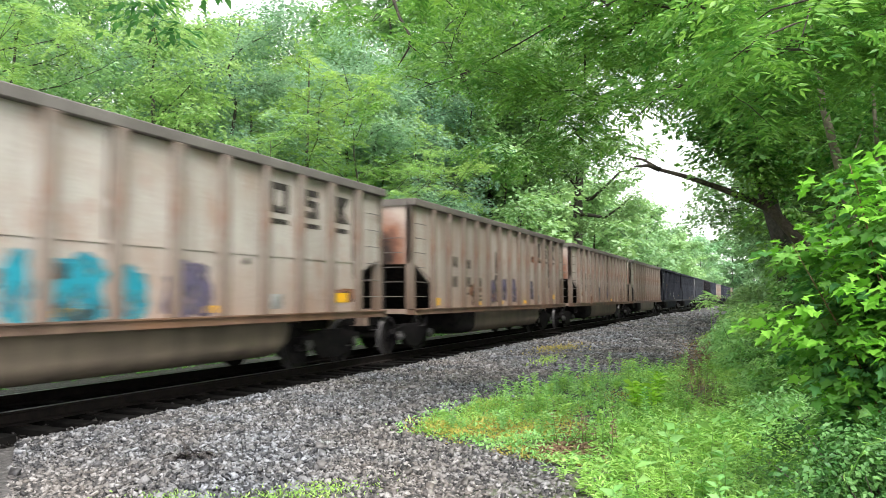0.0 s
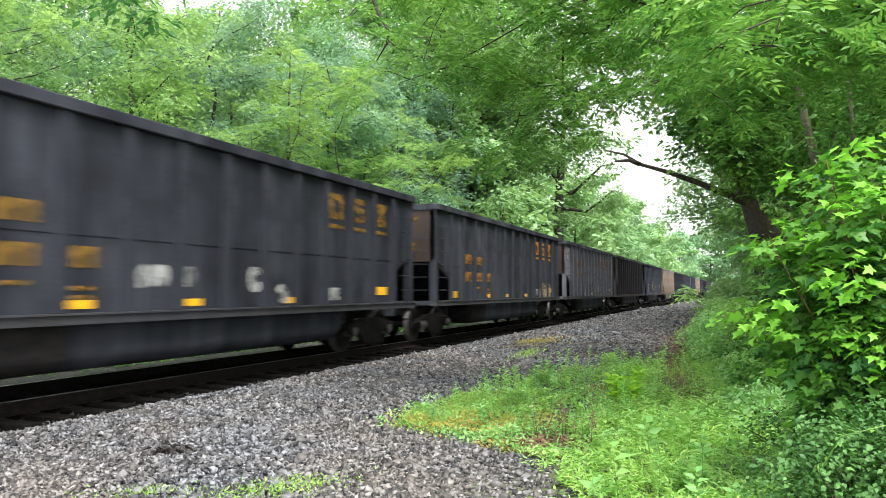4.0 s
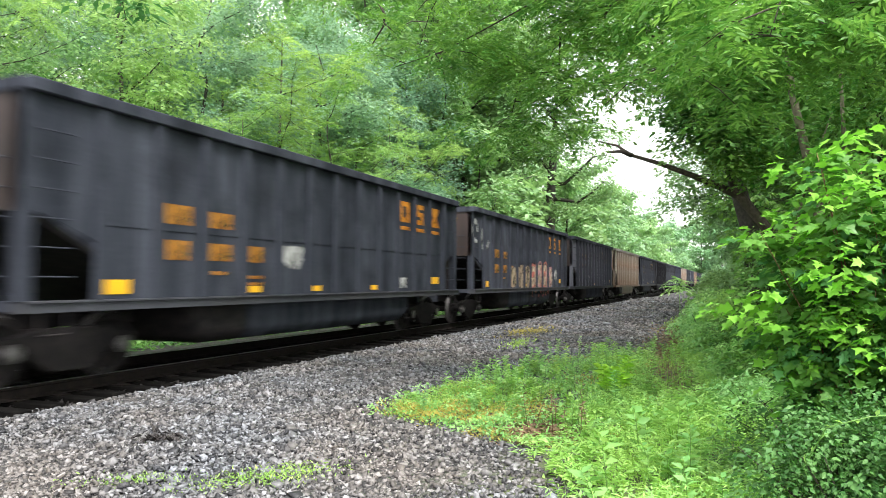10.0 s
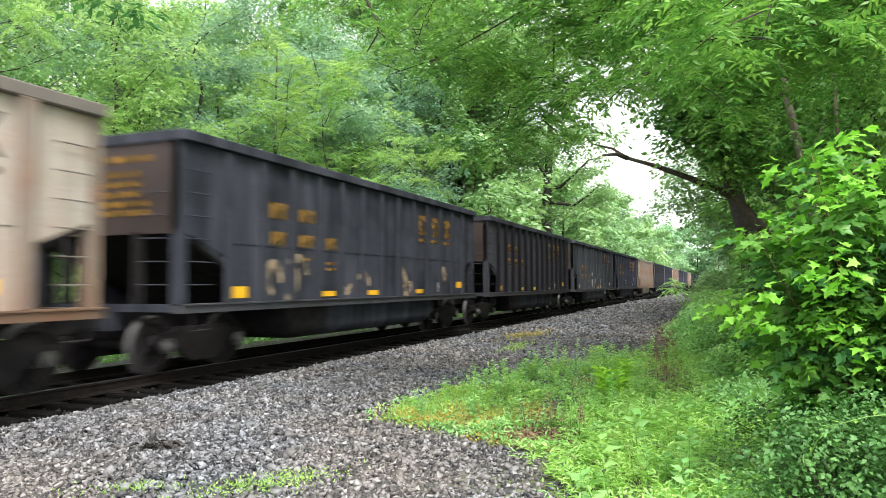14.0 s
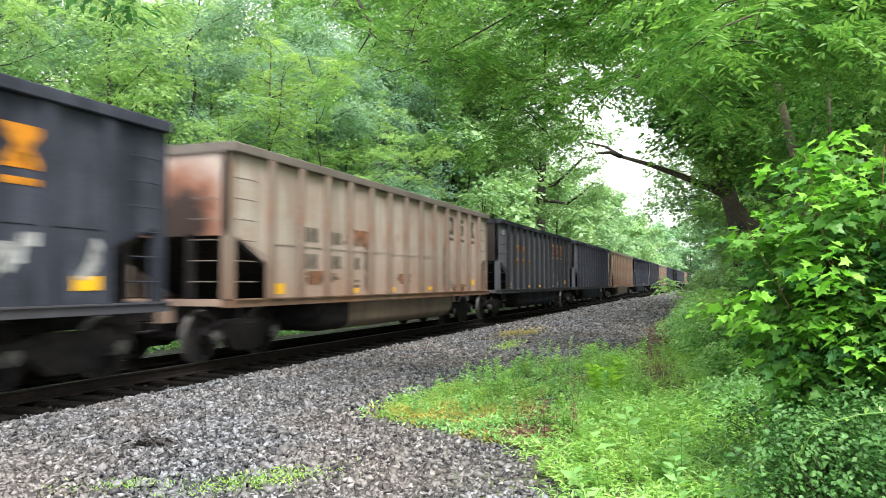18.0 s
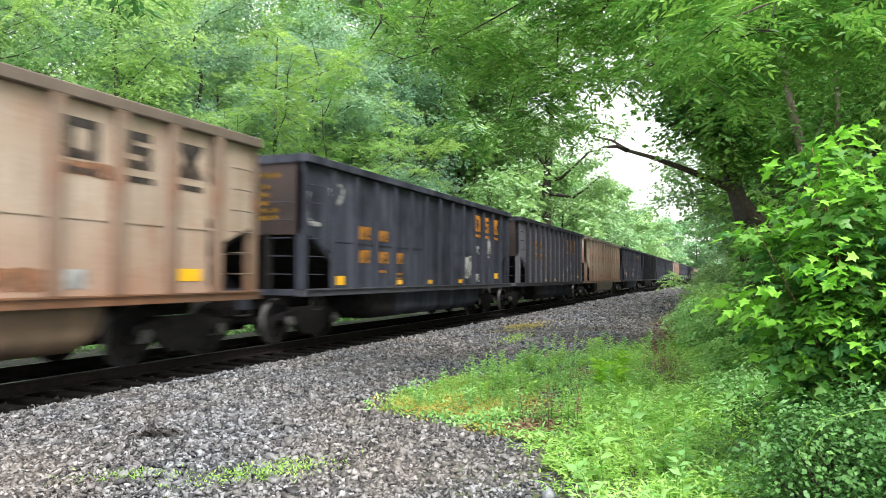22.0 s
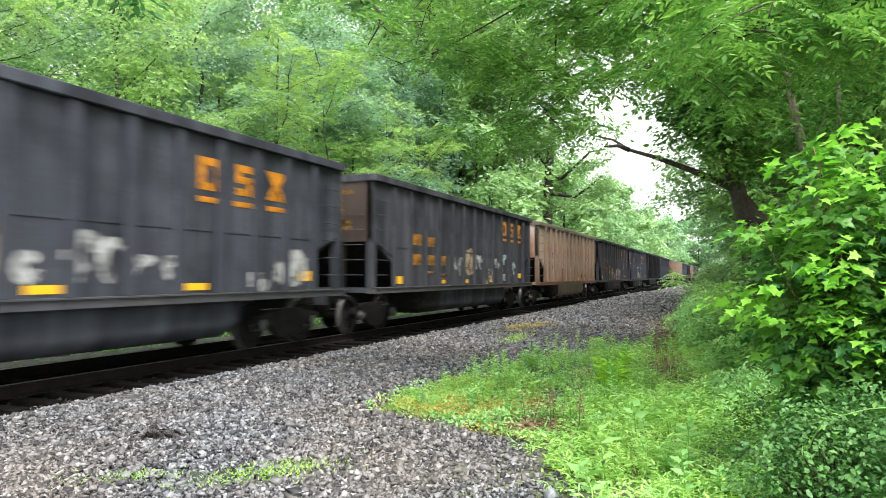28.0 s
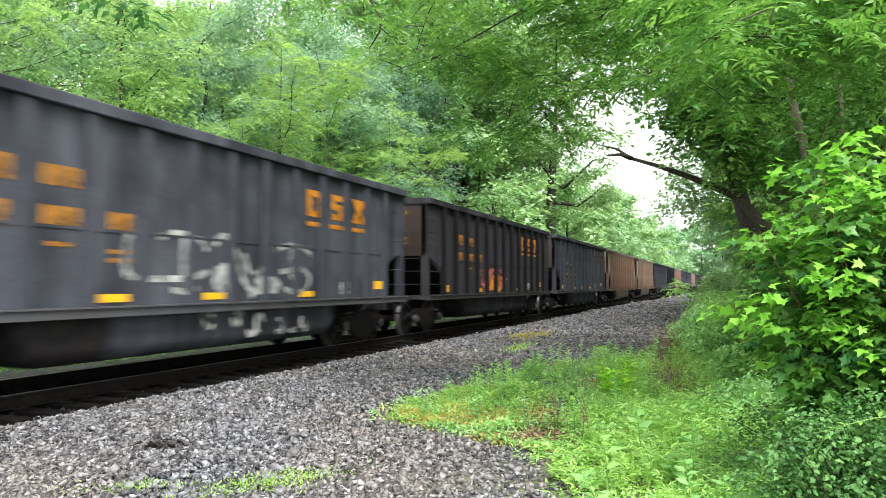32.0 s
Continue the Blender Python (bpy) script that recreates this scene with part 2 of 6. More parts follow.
# the haze of distance is painted into these two paler leaf colours
LEAF_FAR = leaf_material("haze_tinted_far_leaf", (0.22, 0.38, 0.20), (0.42, 0.60, 0.38))
LEAF_MIST = leaf_material("mist_tinted_leaf", (0.13, 0.27, 0.13), (0.34, 0.51, 0.28))
LEAF_GRASS = leaf_material("grass_blade", (0.22, 0.43, 0.08), (0.58, 0.79, 0.24), patch=2.0)
LEAF_YELLOW = leaf_material("yellow_lime_leaf", (0.36, 0.62, 0.06), (0.58, 0.84, 0.14), 0.5, 0.4, (1.0, 1.15, 0.7))
LEAF_WEED = leaf_material("soft_weed_leaf", (0.18, 0.42, 0.12), (0.52, 0.77, 0.30), patch=2.0)
LEAF_SEDGE = leaf_material("yellowing_weed", (0.42, 0.38, 0.09), (0.66, 0.48, 0.17), patch=2.0)
STALK = simple("green_stalk", (0.14, 0.30, 0.06), (0.24, 0.42, 0.12), 12, 0.6)
LEAF_LITTER = leaf_material("dead_leaf", (0.12, 0.08, 0.055), (0.34, 0.23, 0.16), 0.8, 0.1)


def ground_material():
    m, n, l, b = material("ground")
    big = noise_tex(n, l, 1.2, 5, 0.6)
    peb = n.new("ShaderNodeTexVoronoi")
    peb.inputs["Scale"].default_value = 22
    tc = n.new("ShaderNodeTexCoord")
    l.new(tc.outputs["Object"], peb.inputs["Vector"])
    stones = ramp(n, [(0.0, (0.02, 0.019, 0.019)), (0.4, (0.05, 0.047, 0.045)), (0.75, (0.09, 0.083, 0.08)), (1.0, (0.16, 0.15, 0.148))])
    l.new(peb.outputs["Color"], stones.inputs[0])
    soil = ramp(n, [(0.35, (0.06, 0.075, 0.03)), (0.65, (0.12, 0.15, 0.06))])
    l.new(big.outputs[0], soil.inputs[0])
    # ballast beside the track, soil elsewhere
    sp = n.new("ShaderNodeSeparateXYZ")
    l.new(tc.outputs["Object"], sp.inputs[0])
    wob = n.new("ShaderNodeMath")
    wob.operation = "MULTIPLY_ADD"
    l.new(big.outputs[0], wob.inputs[0])
    wob.inputs[1].default_value = 1.6
    l.new(sp.outputs[0], wob.inputs[2])
    edge = n.new("ShaderNodeMapRange")
    edge.inputs[1].default_value, edge.inputs[2].default_value = -1.4, -0.6
    l.new(wob.outputs[0], edge.inputs[0])
    far = n.new("ShaderNodeMapRange")
    far.inputs[1].default_value, far.inputs[2].default_value = -13.5, -14.5
    l.new(wob.outputs[0], far.inputs[0])
    mxx = n.new("ShaderNodeMath")
    mxx.operation = "MAXIMUM"
    l.new(edge.outputs[0], mxx.inputs[0])
    l.new(far.outputs[0], mxx.inputs[1])
    l.new(mixed(n, l, mxx.outputs[0], stones.outputs[0], soil.outputs[0]), b.inputs["Base Color"])
    b.inputs["Roughness"].default_value = 0.8
    bump(n, l, b, peb.outputs["Distance"], 0.8, 0.03)
    return m


def stone_material():
    m, n, l, b = material("crushed_stone")
    g = n.new("ShaderNodeNewGeometry")
    r = ramp(n, [(0.0, (0.025, 0.025, 0.027)), (0.25, (0.075, 0.073, 0.075)), (0.5, (0.135, 0.126, 0.119)), (0.8, (0.205, 0.200, 0.200)), (1.0, (0.32, 0.316, 0.32))])
    l.new(g.outputs["Random Per Island"], r.inputs[0])
    t = noise_tex(n, l, 60, 3, 0.6)
    k = ramp(n, [(0.3, (0.75, 0.75, 0.75)), (0.7, (1.15, 1.15, 1.15))])
    l.new(t.outputs[0], k.inputs[0])
    patch = noise_tex(n, l, 0.45, 3, 0.5)
    pr = ramp(n, [(0.40, (0.96, 1.02, 1.10)), (0.62, (1.07, 1.0, 0.94))])
    l.new(patch.outputs[0], pr.inputs[0])
    both = mixed(n, l, 1.0, k.outputs[0], pr.outputs[0], "MULTIPLY")
    l.new(mixed(n, l, 1.0, r.outputs[0], both, "MULTIPLY"), b.inputs["Base Color"])
    b.inputs["Roughness"].default_value = 0.55
    b.inputs["Specular IOR Level"].default_value = 0.35
    return m


GROUND, STONE = ground_material(), stone_material()
DARKSTONE = simple("dark_stone", (0.012, 0.011, 0.011), (0.05, 0.045, 0.042), 30, 0.6, gloss=0.15)


# ---- mesh helpers ----
def mesh(name, verts, faces, mat, smooth=False):
    me = bpy.data.meshes.new(name)
    me.from_pydata([tuple(map(float, v)) for v in verts], [], faces)
    me.materials.append(mat)
    if smooth:
        me.shade_smooth()
    return me


def array_mesh(name, verts, faces, mat):
    """A mesh from arrays: verts (n, 3), faces (m, 3) or (m, 4)."""
    me = bpy.data.meshes.new(name)
    k = faces.shape[1]
    me.vertices.add(len(verts))
    me.vertices.foreach_set("co", np.ascontiguousarray(verts, dtype=np.float32).ravel())
    me.loops.add(faces.size)
    me.loops.foreach_set("vertex_index", np.ascontiguousarray(faces, dtype=np.int32).ravel())
    me.polygons.add(len(faces))
    me.polygons.foreach_set("loop_start", np.arange(len(faces), dtype=np.int32) * k)
    me.materials.append(mat)
    me.update(calc_edges=True)
    return me


def part(name, me, parent, label=""):
    ob = new(name, me)
    ob.parent = parent
    return tagged(ob, label)


def thing(name, label, category, group="", kind=""):
    ob = new(name)
    ob.empty_display_size = 0.2
    return tagged(ob, label, category, group, kind)


def boxes(name, mat, *spans, bevel=0.0):
    """One mesh of axis-aligned blocks, each ((x0, x1), (y0, y1), (z0, z1))."""
    bm = bmesh.new()
    for (x0, x1), (y0, y1), (z0, z1) in spans:
        m = Matrix.LocRotScale(((x0 + x1) / 2, (y0 + y1) / 2, (z0 + z1) / 2), None, (abs(x1 - x0), abs(y1 - y0), abs(z1 - z0)))
        bmesh.ops.create_cube(bm, size=1, matrix=m)
    if bevel:
        bmesh.ops.bevel(bm, geom=bm.edges[:], offset=bevel, segments=1, affect="EDGES")
    me = bpy.data.meshes.new(name)
    bm.to_mesh(me)
    bm.free()
    me.materials.append(mat)
    return me


def prism(name, mat, outline, axis, a, b):
    """An outline of (u, v) points drawn out along an axis from a to b. axis x: (y, z); y: (x, z); z: (x, y)."""
    def at(u, v, w):
        return {"x": (w, u, v), "y": (u, w, v), "z": (u, v, w)}[axis]
    n = len(outline)
    verts = [at(u, v, a) for u, v in outline] + [at(u, v, b) for u, v in outline]
    faces = [tuple(range(n)), tuple(range(2 * n - 1, n - 1, -1))]
    faces += [(k, k + n, (k + 1) % n + n, (k + 1) % n) for k in range(n)]
    bm = bmesh.new()
    vs = [bm.verts.new(v) for v in verts]
    for f in faces:
        bm.faces.new([vs[k] for k in f])
    bmesh.ops.recalc_face_normals(bm, faces=bm.faces[:])
    me = bpy.data.meshes.new(name)
    bm.to_mesh(me)
    bm.free()
    me.materials.append(mat)
    return me


def tube(V, F, pts, radii, sides=6):
    """Adds a tapered tube along pts to the lists V and F."""
    pts = [Vector(p) for p in pts]
    base = len(V)
    for k, p in enumerate(pts):
        d = (pts[min(k + 1, len(pts) - 1)] - pts[max(k - 1, 0)]).normalized()
        u = d.orthogonal().normalized() if k == 0 else (u - d * u.dot(d)).normalized()
        w = d.cross(u)
        for s in range(sides):
            a = 2 * math.pi * s / sides
            V.append(tuple(p + (u * math.cos(a) + w * math.sin(a)) * radii[k]))
    for k in range(len(pts) - 1):
        for s in range(sides):
            s2 = (s + 1) % sides
            F.append((base + k * sides + s, base + k * sides + s2, base + (k + 1) * sides + s2, base + (k + 1) * sides + s))
    F.append(tuple(base + (len(pts) - 1) * sides + s for s in range(sides)))
    F.append(tuple(base + s for s in reversed(range(sides))))


def leaves(rng, at, along, size, width=0.5, fold=0.18, spread=0.25, tilt=0.45):
    """Leaf blades: two facets each, folded on the midrib. at (n, 3) the stalk end, along (n, 3) the way each points."""
    n = len(at)
    along = along / np.maximum(np.linalg.norm(along, axis=1, keepdims=True), 1e-6)
    up = np.tile([0.0, 0.0, 1.0], (n, 1)) + rng.normal(0, tilt, (n, 3))
    side = np.cross(along, up)
    side /= np.maximum(np.linalg.norm(side, axis=1, keepdims=True), 1e-6)
    nor = np.cross(side, along)
    ln = (size * rng.uniform(1 - spread, 1 + spread, n))[:, None]
    mid = at + along * ln * 0.42
    v = np.stack([at, mid - side * ln * width * 0.5 + nor * ln * fold * 0.5, at + along * ln - nor * ln * fold * 0.4, mid + side * ln * width * 0.5 + nor * ln * fold * 0.5], 1).reshape(-1, 3)
    k = np.arange(n)[:, None] * 4
    f = np.concatenate([k + [[0, 1, 2]], k + [[0, 2, 3]]], 0)
    return v, f


def maple_leaves(rng, at, along, size):
    """Broad leaves with five pointed lobes, dished along the midrib and drooping at the tip."""
    n = len(at)
    along = along / np.maximum(np.linalg.norm(along, axis=1, keepdims=True), 1e-6)
    up = np.tile([0.0, 0.0, 1.0], (n, 1)) + rng.normal(0, 0.34, (n, 3))
    side = np.cross(along, up)
    side /= np.maximum(np.linalg.norm(side, axis=1, keepdims=True), 1e-6)
    nor = np.cross(side, along)
    ln = (size * rng.uniform(0.6, 1.25, n))[:, None]
    droop = rng.uniform(0.0, 0.4, (n, 1))
    half = [(-0.06, 0.20), (0.06, 0.42), (0.24, 0.24), (0.56, 0.46), (0.62, 0.19)]
    outline = [(0.30, 0.0), (0.0, 0.0)] + half + [(1.0, 0.0)] + [(u, -v) for u, v in reversed(half)]
    v = np.stack([at + along * ln * u + side * ln * w + nor * ln * (0.22 * abs(w) - droop * u * u - 0.5 * droop * w * w) for u, w in outline], 1).reshape(-1, 3)
    fan = np.array([(0, k, k + 1 if k < 12 else 1) for k in range(1, 13)])
    return v, (np.arange(n)[:, None, None] * 13 + fan[None]).reshape(-1, 3)


def leaf_triples(rng, at, along, size, spread=0.85):
    """Compound leaves of three pointed, notched leaflets that hang from a stalk end."""
    n = len(at)
    along = along / np.maximum(np.linalg.norm(along, axis=1, keepdims=True), 1e-6)
    up = np.tile([0.0, -0.35, 1.0], (n, 1)) + rng.normal(0, 0.35, (n, 3))
    side = np.cross(along, up)
    side /= np.maximum(np.linalg.norm(side, axis=1, keepdims=True), 1e-6)
    nor = np.cross(side, along)
    ln = (size * rng.uniform(0.6, 1.3, n))[:, None]
    vs, fs, o = [], [], 0
    for turn, big in ((0.0, 1.0), (spread, 0.78), (-spread, 0.78)):
        d = along * math.cos(turn) + side * math.sin(turn) - nor * (0.1 + 0.25 * abs(turn)) + rng.normal(0, 0.1, (n, 3))
        s = np.cross(d, nor)
        s /= np.maximum(np.linalg.norm(s, axis=1, keepdims=True), 1e-6)
        base = at + along * ln * (0.12 if turn == 0 else 0.0)
        half = [(0.22, 0.21), (0.48, 0.30), (0.54, 0.22), (0.74, 0.16)]
        pts = [base] + [base + (d * u + s * w * 1.0 + nor * (0.18 * w - 0.25 * u * u)) * ln * big for u, w in half] + [base + (d - nor * 0.30) * ln * big] + [base + (d * u - s * w + nor * (0.18 * w - 0.25 * u * u)) * ln * big for u, w in reversed(half)]
        vs.append(np.stack(pts, 1).reshape(-1, 3))
        k = np.arange(n)[:, None] * 10 + o
        fs.append(np.concatenate([k + [[0, 1, 2, 3, 4, 5]], k + [[0, 5, 6, 7, 8, 9]]]))
        o += n * 10
    return np.concatenate(vs), np.concatenate(fs)


def joined(*pieces):
    vs, fs, o = [], [], 0
    for v, f in pieces:
        vs.append(v)
        fs.append(f + o)
        o += len(v)
    return np.concatenate(vs), np.concatenate(fs)


# ---- the ground and the track ----
def border(y):
    """Where the ballast gives way to weeds, at the distance y along the track."""
    return float(np.interp(y, [0, 4.2, 5.5, 6.9, 7.3, 7.7, 8.8, 11, 13.4, 15.5, 16.8, 20, 24, 30, 36, 75, 200], [-0.6, -0.9, -1.25, -2.1, -3.0, -3.9, -4.1, -4.0, -3.6, -2.9, -2.0, -1.75, -2.0, -1.9, -1.7, -2.6, -4.0]))


def relief(x, y):
    """Height of the ground: flat by the track, a low bank on either side."""
    h = 0.0
    if -11.3 < x < -7.55:      # the bed in which the ties lie
        h -= 0.1
    if x > 0.5:
        h += 0.12 * (x - 0.5)
    if x < -15:
        h += 0.10 * (-15 - x)
    return min(h, 4.0) + 0.03 * noise.noise((x * 0.6, y * 0.6, 0.0))


def build_ground():
    xs = np.concatenate([np.linspace(-2500, -80, 8), np.linspace(-70, -18, 14), np.linspace(-16, 8, 49), np.linspace(10, 70, 14), np.linspace(90, 2500, 8)])
    ys = np.concatenate([np.linspace(-2500, -60, 8), np.linspace(-50, -4, 10), np.linspace(-3, 40, 80), np.linspace(42, 200, 40), np.linspace(230, 3000, 8)])
    verts = np.array([(x, y, relief(x, y) if abs(x) < 80 and -60 < y < 210 else relief(max(-80, min(80, x)), 0)) for y in ys for x in xs])
    nx = len(xs)
    k = np.array([j * nx + i for j in range(len(ys) - 1) for i in range(nx - 1)])[:, None]
    tagged(new("ground", array_mesh("ground", verts, k + np.array([[0, 1, nx + 1, nx]]), GROUND)), "grey ballast and brown soil on level ground", "ground", kind="structure")


build_ground()


def build_track():
    for side in (-1, 1):
        x = MID + side * 0.755
        ob = thing("rail", "rusty steel rail with a bright worn top, on wooden ties", "rail", "rails of the track", "structure")
        outline = [(x - 0.075, 0.0), (x + 0.075, 0.0), (x + 0.07, 0.015), (x + 0.012, 0.035), (x + 0.012, 0.13), (x + 0.036, 0.145), (x + 0.036, 0.172), (x - 0.036, 0.172), (x - 0.036, 0.145), (x - 0.012, 0.13), (x - 0.012, 0.035), (x - 0.07, 0.015)]
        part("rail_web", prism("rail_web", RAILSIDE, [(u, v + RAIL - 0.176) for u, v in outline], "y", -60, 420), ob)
        part("running_surface", boxes("running_surface", STEEL, ((x - 0.03, x + 0.03), (-60, 420), (RAIL - 0.004, RAIL))), ob, "bright worn running surface")
    ties = tagged(new("tie_bed"), "dark weathered wooden ties under the rails", "tie", kind="structure")
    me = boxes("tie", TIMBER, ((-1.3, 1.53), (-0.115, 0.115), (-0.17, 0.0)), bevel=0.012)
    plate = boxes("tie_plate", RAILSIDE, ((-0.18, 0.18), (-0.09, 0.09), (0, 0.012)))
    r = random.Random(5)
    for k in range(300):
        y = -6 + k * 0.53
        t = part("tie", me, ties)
        t.matrix_basis = pose(MID + r.uniform(-0.1, 0.1), y + r.uniform(-0.05, 0.05), RAIL - 0.176 + r.uniform(-0.012, 0.004), 0, r.uniform(-0.6, 1.2), r.uniform(-2, 2))
        if 4 < y < 40:
            p = part("tie_plate", plate, t)
            p.matrix_basis = pose(0.755, 0, 0.001)
    bed = thing("ballast_bed", "near-black ballast between the ties", "ballast", kind="structure")
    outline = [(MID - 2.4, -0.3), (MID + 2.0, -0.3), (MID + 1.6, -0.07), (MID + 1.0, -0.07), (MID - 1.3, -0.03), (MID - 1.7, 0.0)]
    part("bed", prism("bed", simple("dark_ballast", (0.005, 0.005, 0.005), (0.018, 0.016, 0.015), 18, 0.9, 0, 1.0, 0.05), outline, "y", -60, 420), bed)


build_track()


# ---- the wagons ----
CACHE = {}


def cached(key, make):
    if key not in CACHE:
        CACHE[key] = make()
    return CACHE[key]


Z0, Z1, ZT = 0.98, 1.12, 3.83      # underside and top of the side sill, top of the rim, over the rail
STAKES = 13


def stake_y(k, bd):
    return 1.15 + (bd - 2.3) * k / (STAKES - 1)


def side_outline(bd):
    return [(0, 2.30), (1.15, 1.86), (1.15, Z1), (bd - 1.15, Z1), (bd - 1.15, 1.86), (bd, 2.30), (bd, ZT - 0.1), (0, ZT - 0.1)]


def wheelset_mesh():
    """Two wheels with tread, flange and dished web on one axle, with bearing caps."""
    bm = bmesh.new()
    prof = [(0.66, 0.12), (0.66, 0.30), (0.70, 0.36), (0.69, 0.455), (0.72, 0.485), (0.735, 0.46), (0.82, 0.452), (0.825, 0.36), (0.77, 0.33), (0.775, 0.16), (0.83, 0.14), (0.83, 0.085), (1.02, 0.085), (1.03, 0.11), (1.12, 0.11), (1.13, 0.05), (1.13, 0.0)]
    prof = [(0.0, 0.085), (0.64, 0.085)] + prof
    n = 22
    for sgn in (1, -1):
        rings = []
        for x, r in prof:
            rings.append([bm.verts.new((sgn * x, r * math.cos(2 * math.pi * s / n), r * math.sin(2 * math.pi * s / n))) for s in range(n)] if r > 0 else [bm.verts.new((sgn * x, 0, 0))])
        for a, b in zip(rings, rings[1:]):
            for s in range(n):
                if len(b) == 1:
                    bm.faces.new((a[s], a[(s + 1) % n], b[0]))
                else:
                    bm.faces.new((a[s], a[(s + 1) % n], b[(s + 1) % n], b[s]))
    bmesh.ops.recalc_face_normals(bm, faces=bm.faces[:])
    me = bpy.data.meshes.new("wheelset")
    bm.to_mesh(me)
    bm.free()
    me.materials.append(GEARBLACK)
    me.materials.append(WHEELSTEEL)
    for p in me.polygons:
        c = math.hypot(p.center[1], p.center[2])
        if (abs(p.center[0]) > 0.72 and c > 0.44) or abs(p.center[0]) > 1.12:
            p.material_index = 1
    return me


def side_frame_mesh():
    out = [(-1.12, 0.50), (-1.10, 0.62), (-0.80, 0.66), (-0.42, 0.74), (0.42, 0.74), (0.80, 0.66), (1.10, 0.62), (1.12, 0.50), (0.98, 0.46), (0.70, 0.46), (0.42, 0.24), (0.30, 0.17), (-0.30, 0.17), (-0.42, 0.24), (-0.70, 0.46), (-0.98, 0.46)]
    return prism("side_frame", GEARBLACK, out, "x", -0.075, 0.075)


def spring_mesh():
    V, F = [], []
    for dy in (-0.14, 0.0, 0.14):
        pts = [(0.05 * math.cos(a), dy + 0.05 * math.sin(a), 0.2 + 0.28 * a / (8 * math.pi)) for a in np.linspace(0, 8 * math.pi, 33)]
        tube(V, F, pts, [0.014] * 33, 4)
    return mesh("spring", V, F, GEARBLACK)


def bearing_mesh():
    """A round end cap with its bolts."""
    V, F = [], []
    tube(V, F, [(-0.02, 0, 0), (0.06, 0, 0), (0.075, 0, 0), (0.11, 0, 0)], [0.125, 0.12, 0.085, 0.075], 14)
    for k in range(3):
        a = 2.1 * k
        tube(V, F, [(0.10, 0.045 * math.cos(a), 0.045 * math.sin(a)), (0.128, 0.045 * math.cos(a), 0.045 * math.sin(a))], [0.016, 0.016], 6)
    return mesh("bearing_cap", V, F, WHEELSTEEL)


def stirrup_mesh(mat):
    """The bent foot bar under a corner of the side sill."""
    V, F = [], []
    tube(V, F, [(0, -0.2, 0.1), (0, -0.2, -0.24), (0, -0.17, -0.28), (0, 0.17, -0.28), (0, 0.2, -0.24), (0, 0.2, 0.1)], [0.02] * 6, 6)
    return mesh("sill_step", V, F, mat)


def tub_mesh(mat, bd):
    """The rounded trough hung between the bogies."""
    sect = [(-1.50, Z0)] + [(-1.50 + 0.34 * (1 - math.cos(a)), 0.62 - 0.27 * math.sin(a)) for a in np.linspace(0, math.pi / 2, 7)]
    sect += [(-x, z) for x, z in reversed(sect)]
    V, F = [], []
    head = [(3.15, 0.0), (3.2, 0.4), (3.32, 0.8), (3.6, 1.0), (4.5, 1.0)]
    stations = head if mat is GEARBLACK else [(4.5, 1.0), (bd - 3.6, 1.0), (bd - 3.32, 0.8), (bd - 3.2, 0.4), (bd - 3.15, 0.0)]
    n = len(sect)
    for y, g in stations:
        for x, z in sect:
            V.append((x * (0.92 + 0.08 * g), y, Z0 - (Z0 - z) * g - 0.002))
    for k in range(len(stations) - 1):
        F += [(k * n + s, k * n + s + 1, (k + 1) * n + s + 1, (k + 1) * n + s) for s in range(n - 1)]
    return mesh("tub", V, F, mat, True)


def rung_mesh(mat, along):
    V, F = [], []
    w = 0.24
    pts = [(0, -w, 0), (0.06, -w, 0), (0.07, -w + 0.02, 0), (0.07, w - 0.02, 0), (0.06, w, 0), (0, w, 0)]
    if along == "x":
        pts = [(y, -x, z) for x, y, z in pts]
    tube(V, F, pts, [0.011] * 6, 5)
    return mesh("grab_iron", V, F, mat)


def coupler_mesh():
    return boxes("coupler", GEARBLACK, ((-0.09, 0.09), (-0.62, 0.3), (0.72, 0.92)), ((-0.16, 0.15), (-0.75, -0.5), (0.66, 0.98)), bevel=0.03)


def end_mesh(mat):
    """The upright upper end sheet."""
    return boxes("end_sheet", mat, ((-HALF + 0.05, HALF - 0.05), (0.0, 0.05), (2.22, ZT - 0.1)))


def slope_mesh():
    return prism("slope_sheet", GEARBLACK, [(0.05, 2.24), (0.05, 2.34), (2.64, Z0 + 0.04), (2.56, Z0 + 0.04)], "x", -HALF + 0.06, HALF - 0.06)


def block(name, mat, y, z, w, h, depth=0.008):
    """A plain painted bar on the near side, centred at y, z."""
    n = max(1, round(w / 0.19)) if name == "marking_bar" else 1
    c = w / n
    return cached((name, mat.name, w, h), lambda: boxes(name, mat, *[((HALF, HALF + depth), (-w / 2 + c * k, -w / 2 + c * k + c * (0.78 if n > 1 else 1)), (-h / 2, h / 2)) for k in range(n)])), (0, y, z)


def ring_shape(mat):
    return cached(("ring", mat.name), lambda: boxes("ring_mark", mat, ((HALF, HALF + 0.008), (-0.25, -0.11), (-0.28, 0.28)), ((HALF, HALF + 0.008), (0.11, 0.25), (-0.28, 0.28)), ((HALF, HALF + 0.008), (-0.11, 0.11), (0.15, 0.28)), ((HALF, HALF + 0.008), (-0.11, 0.11), (-0.28, -0.15))))


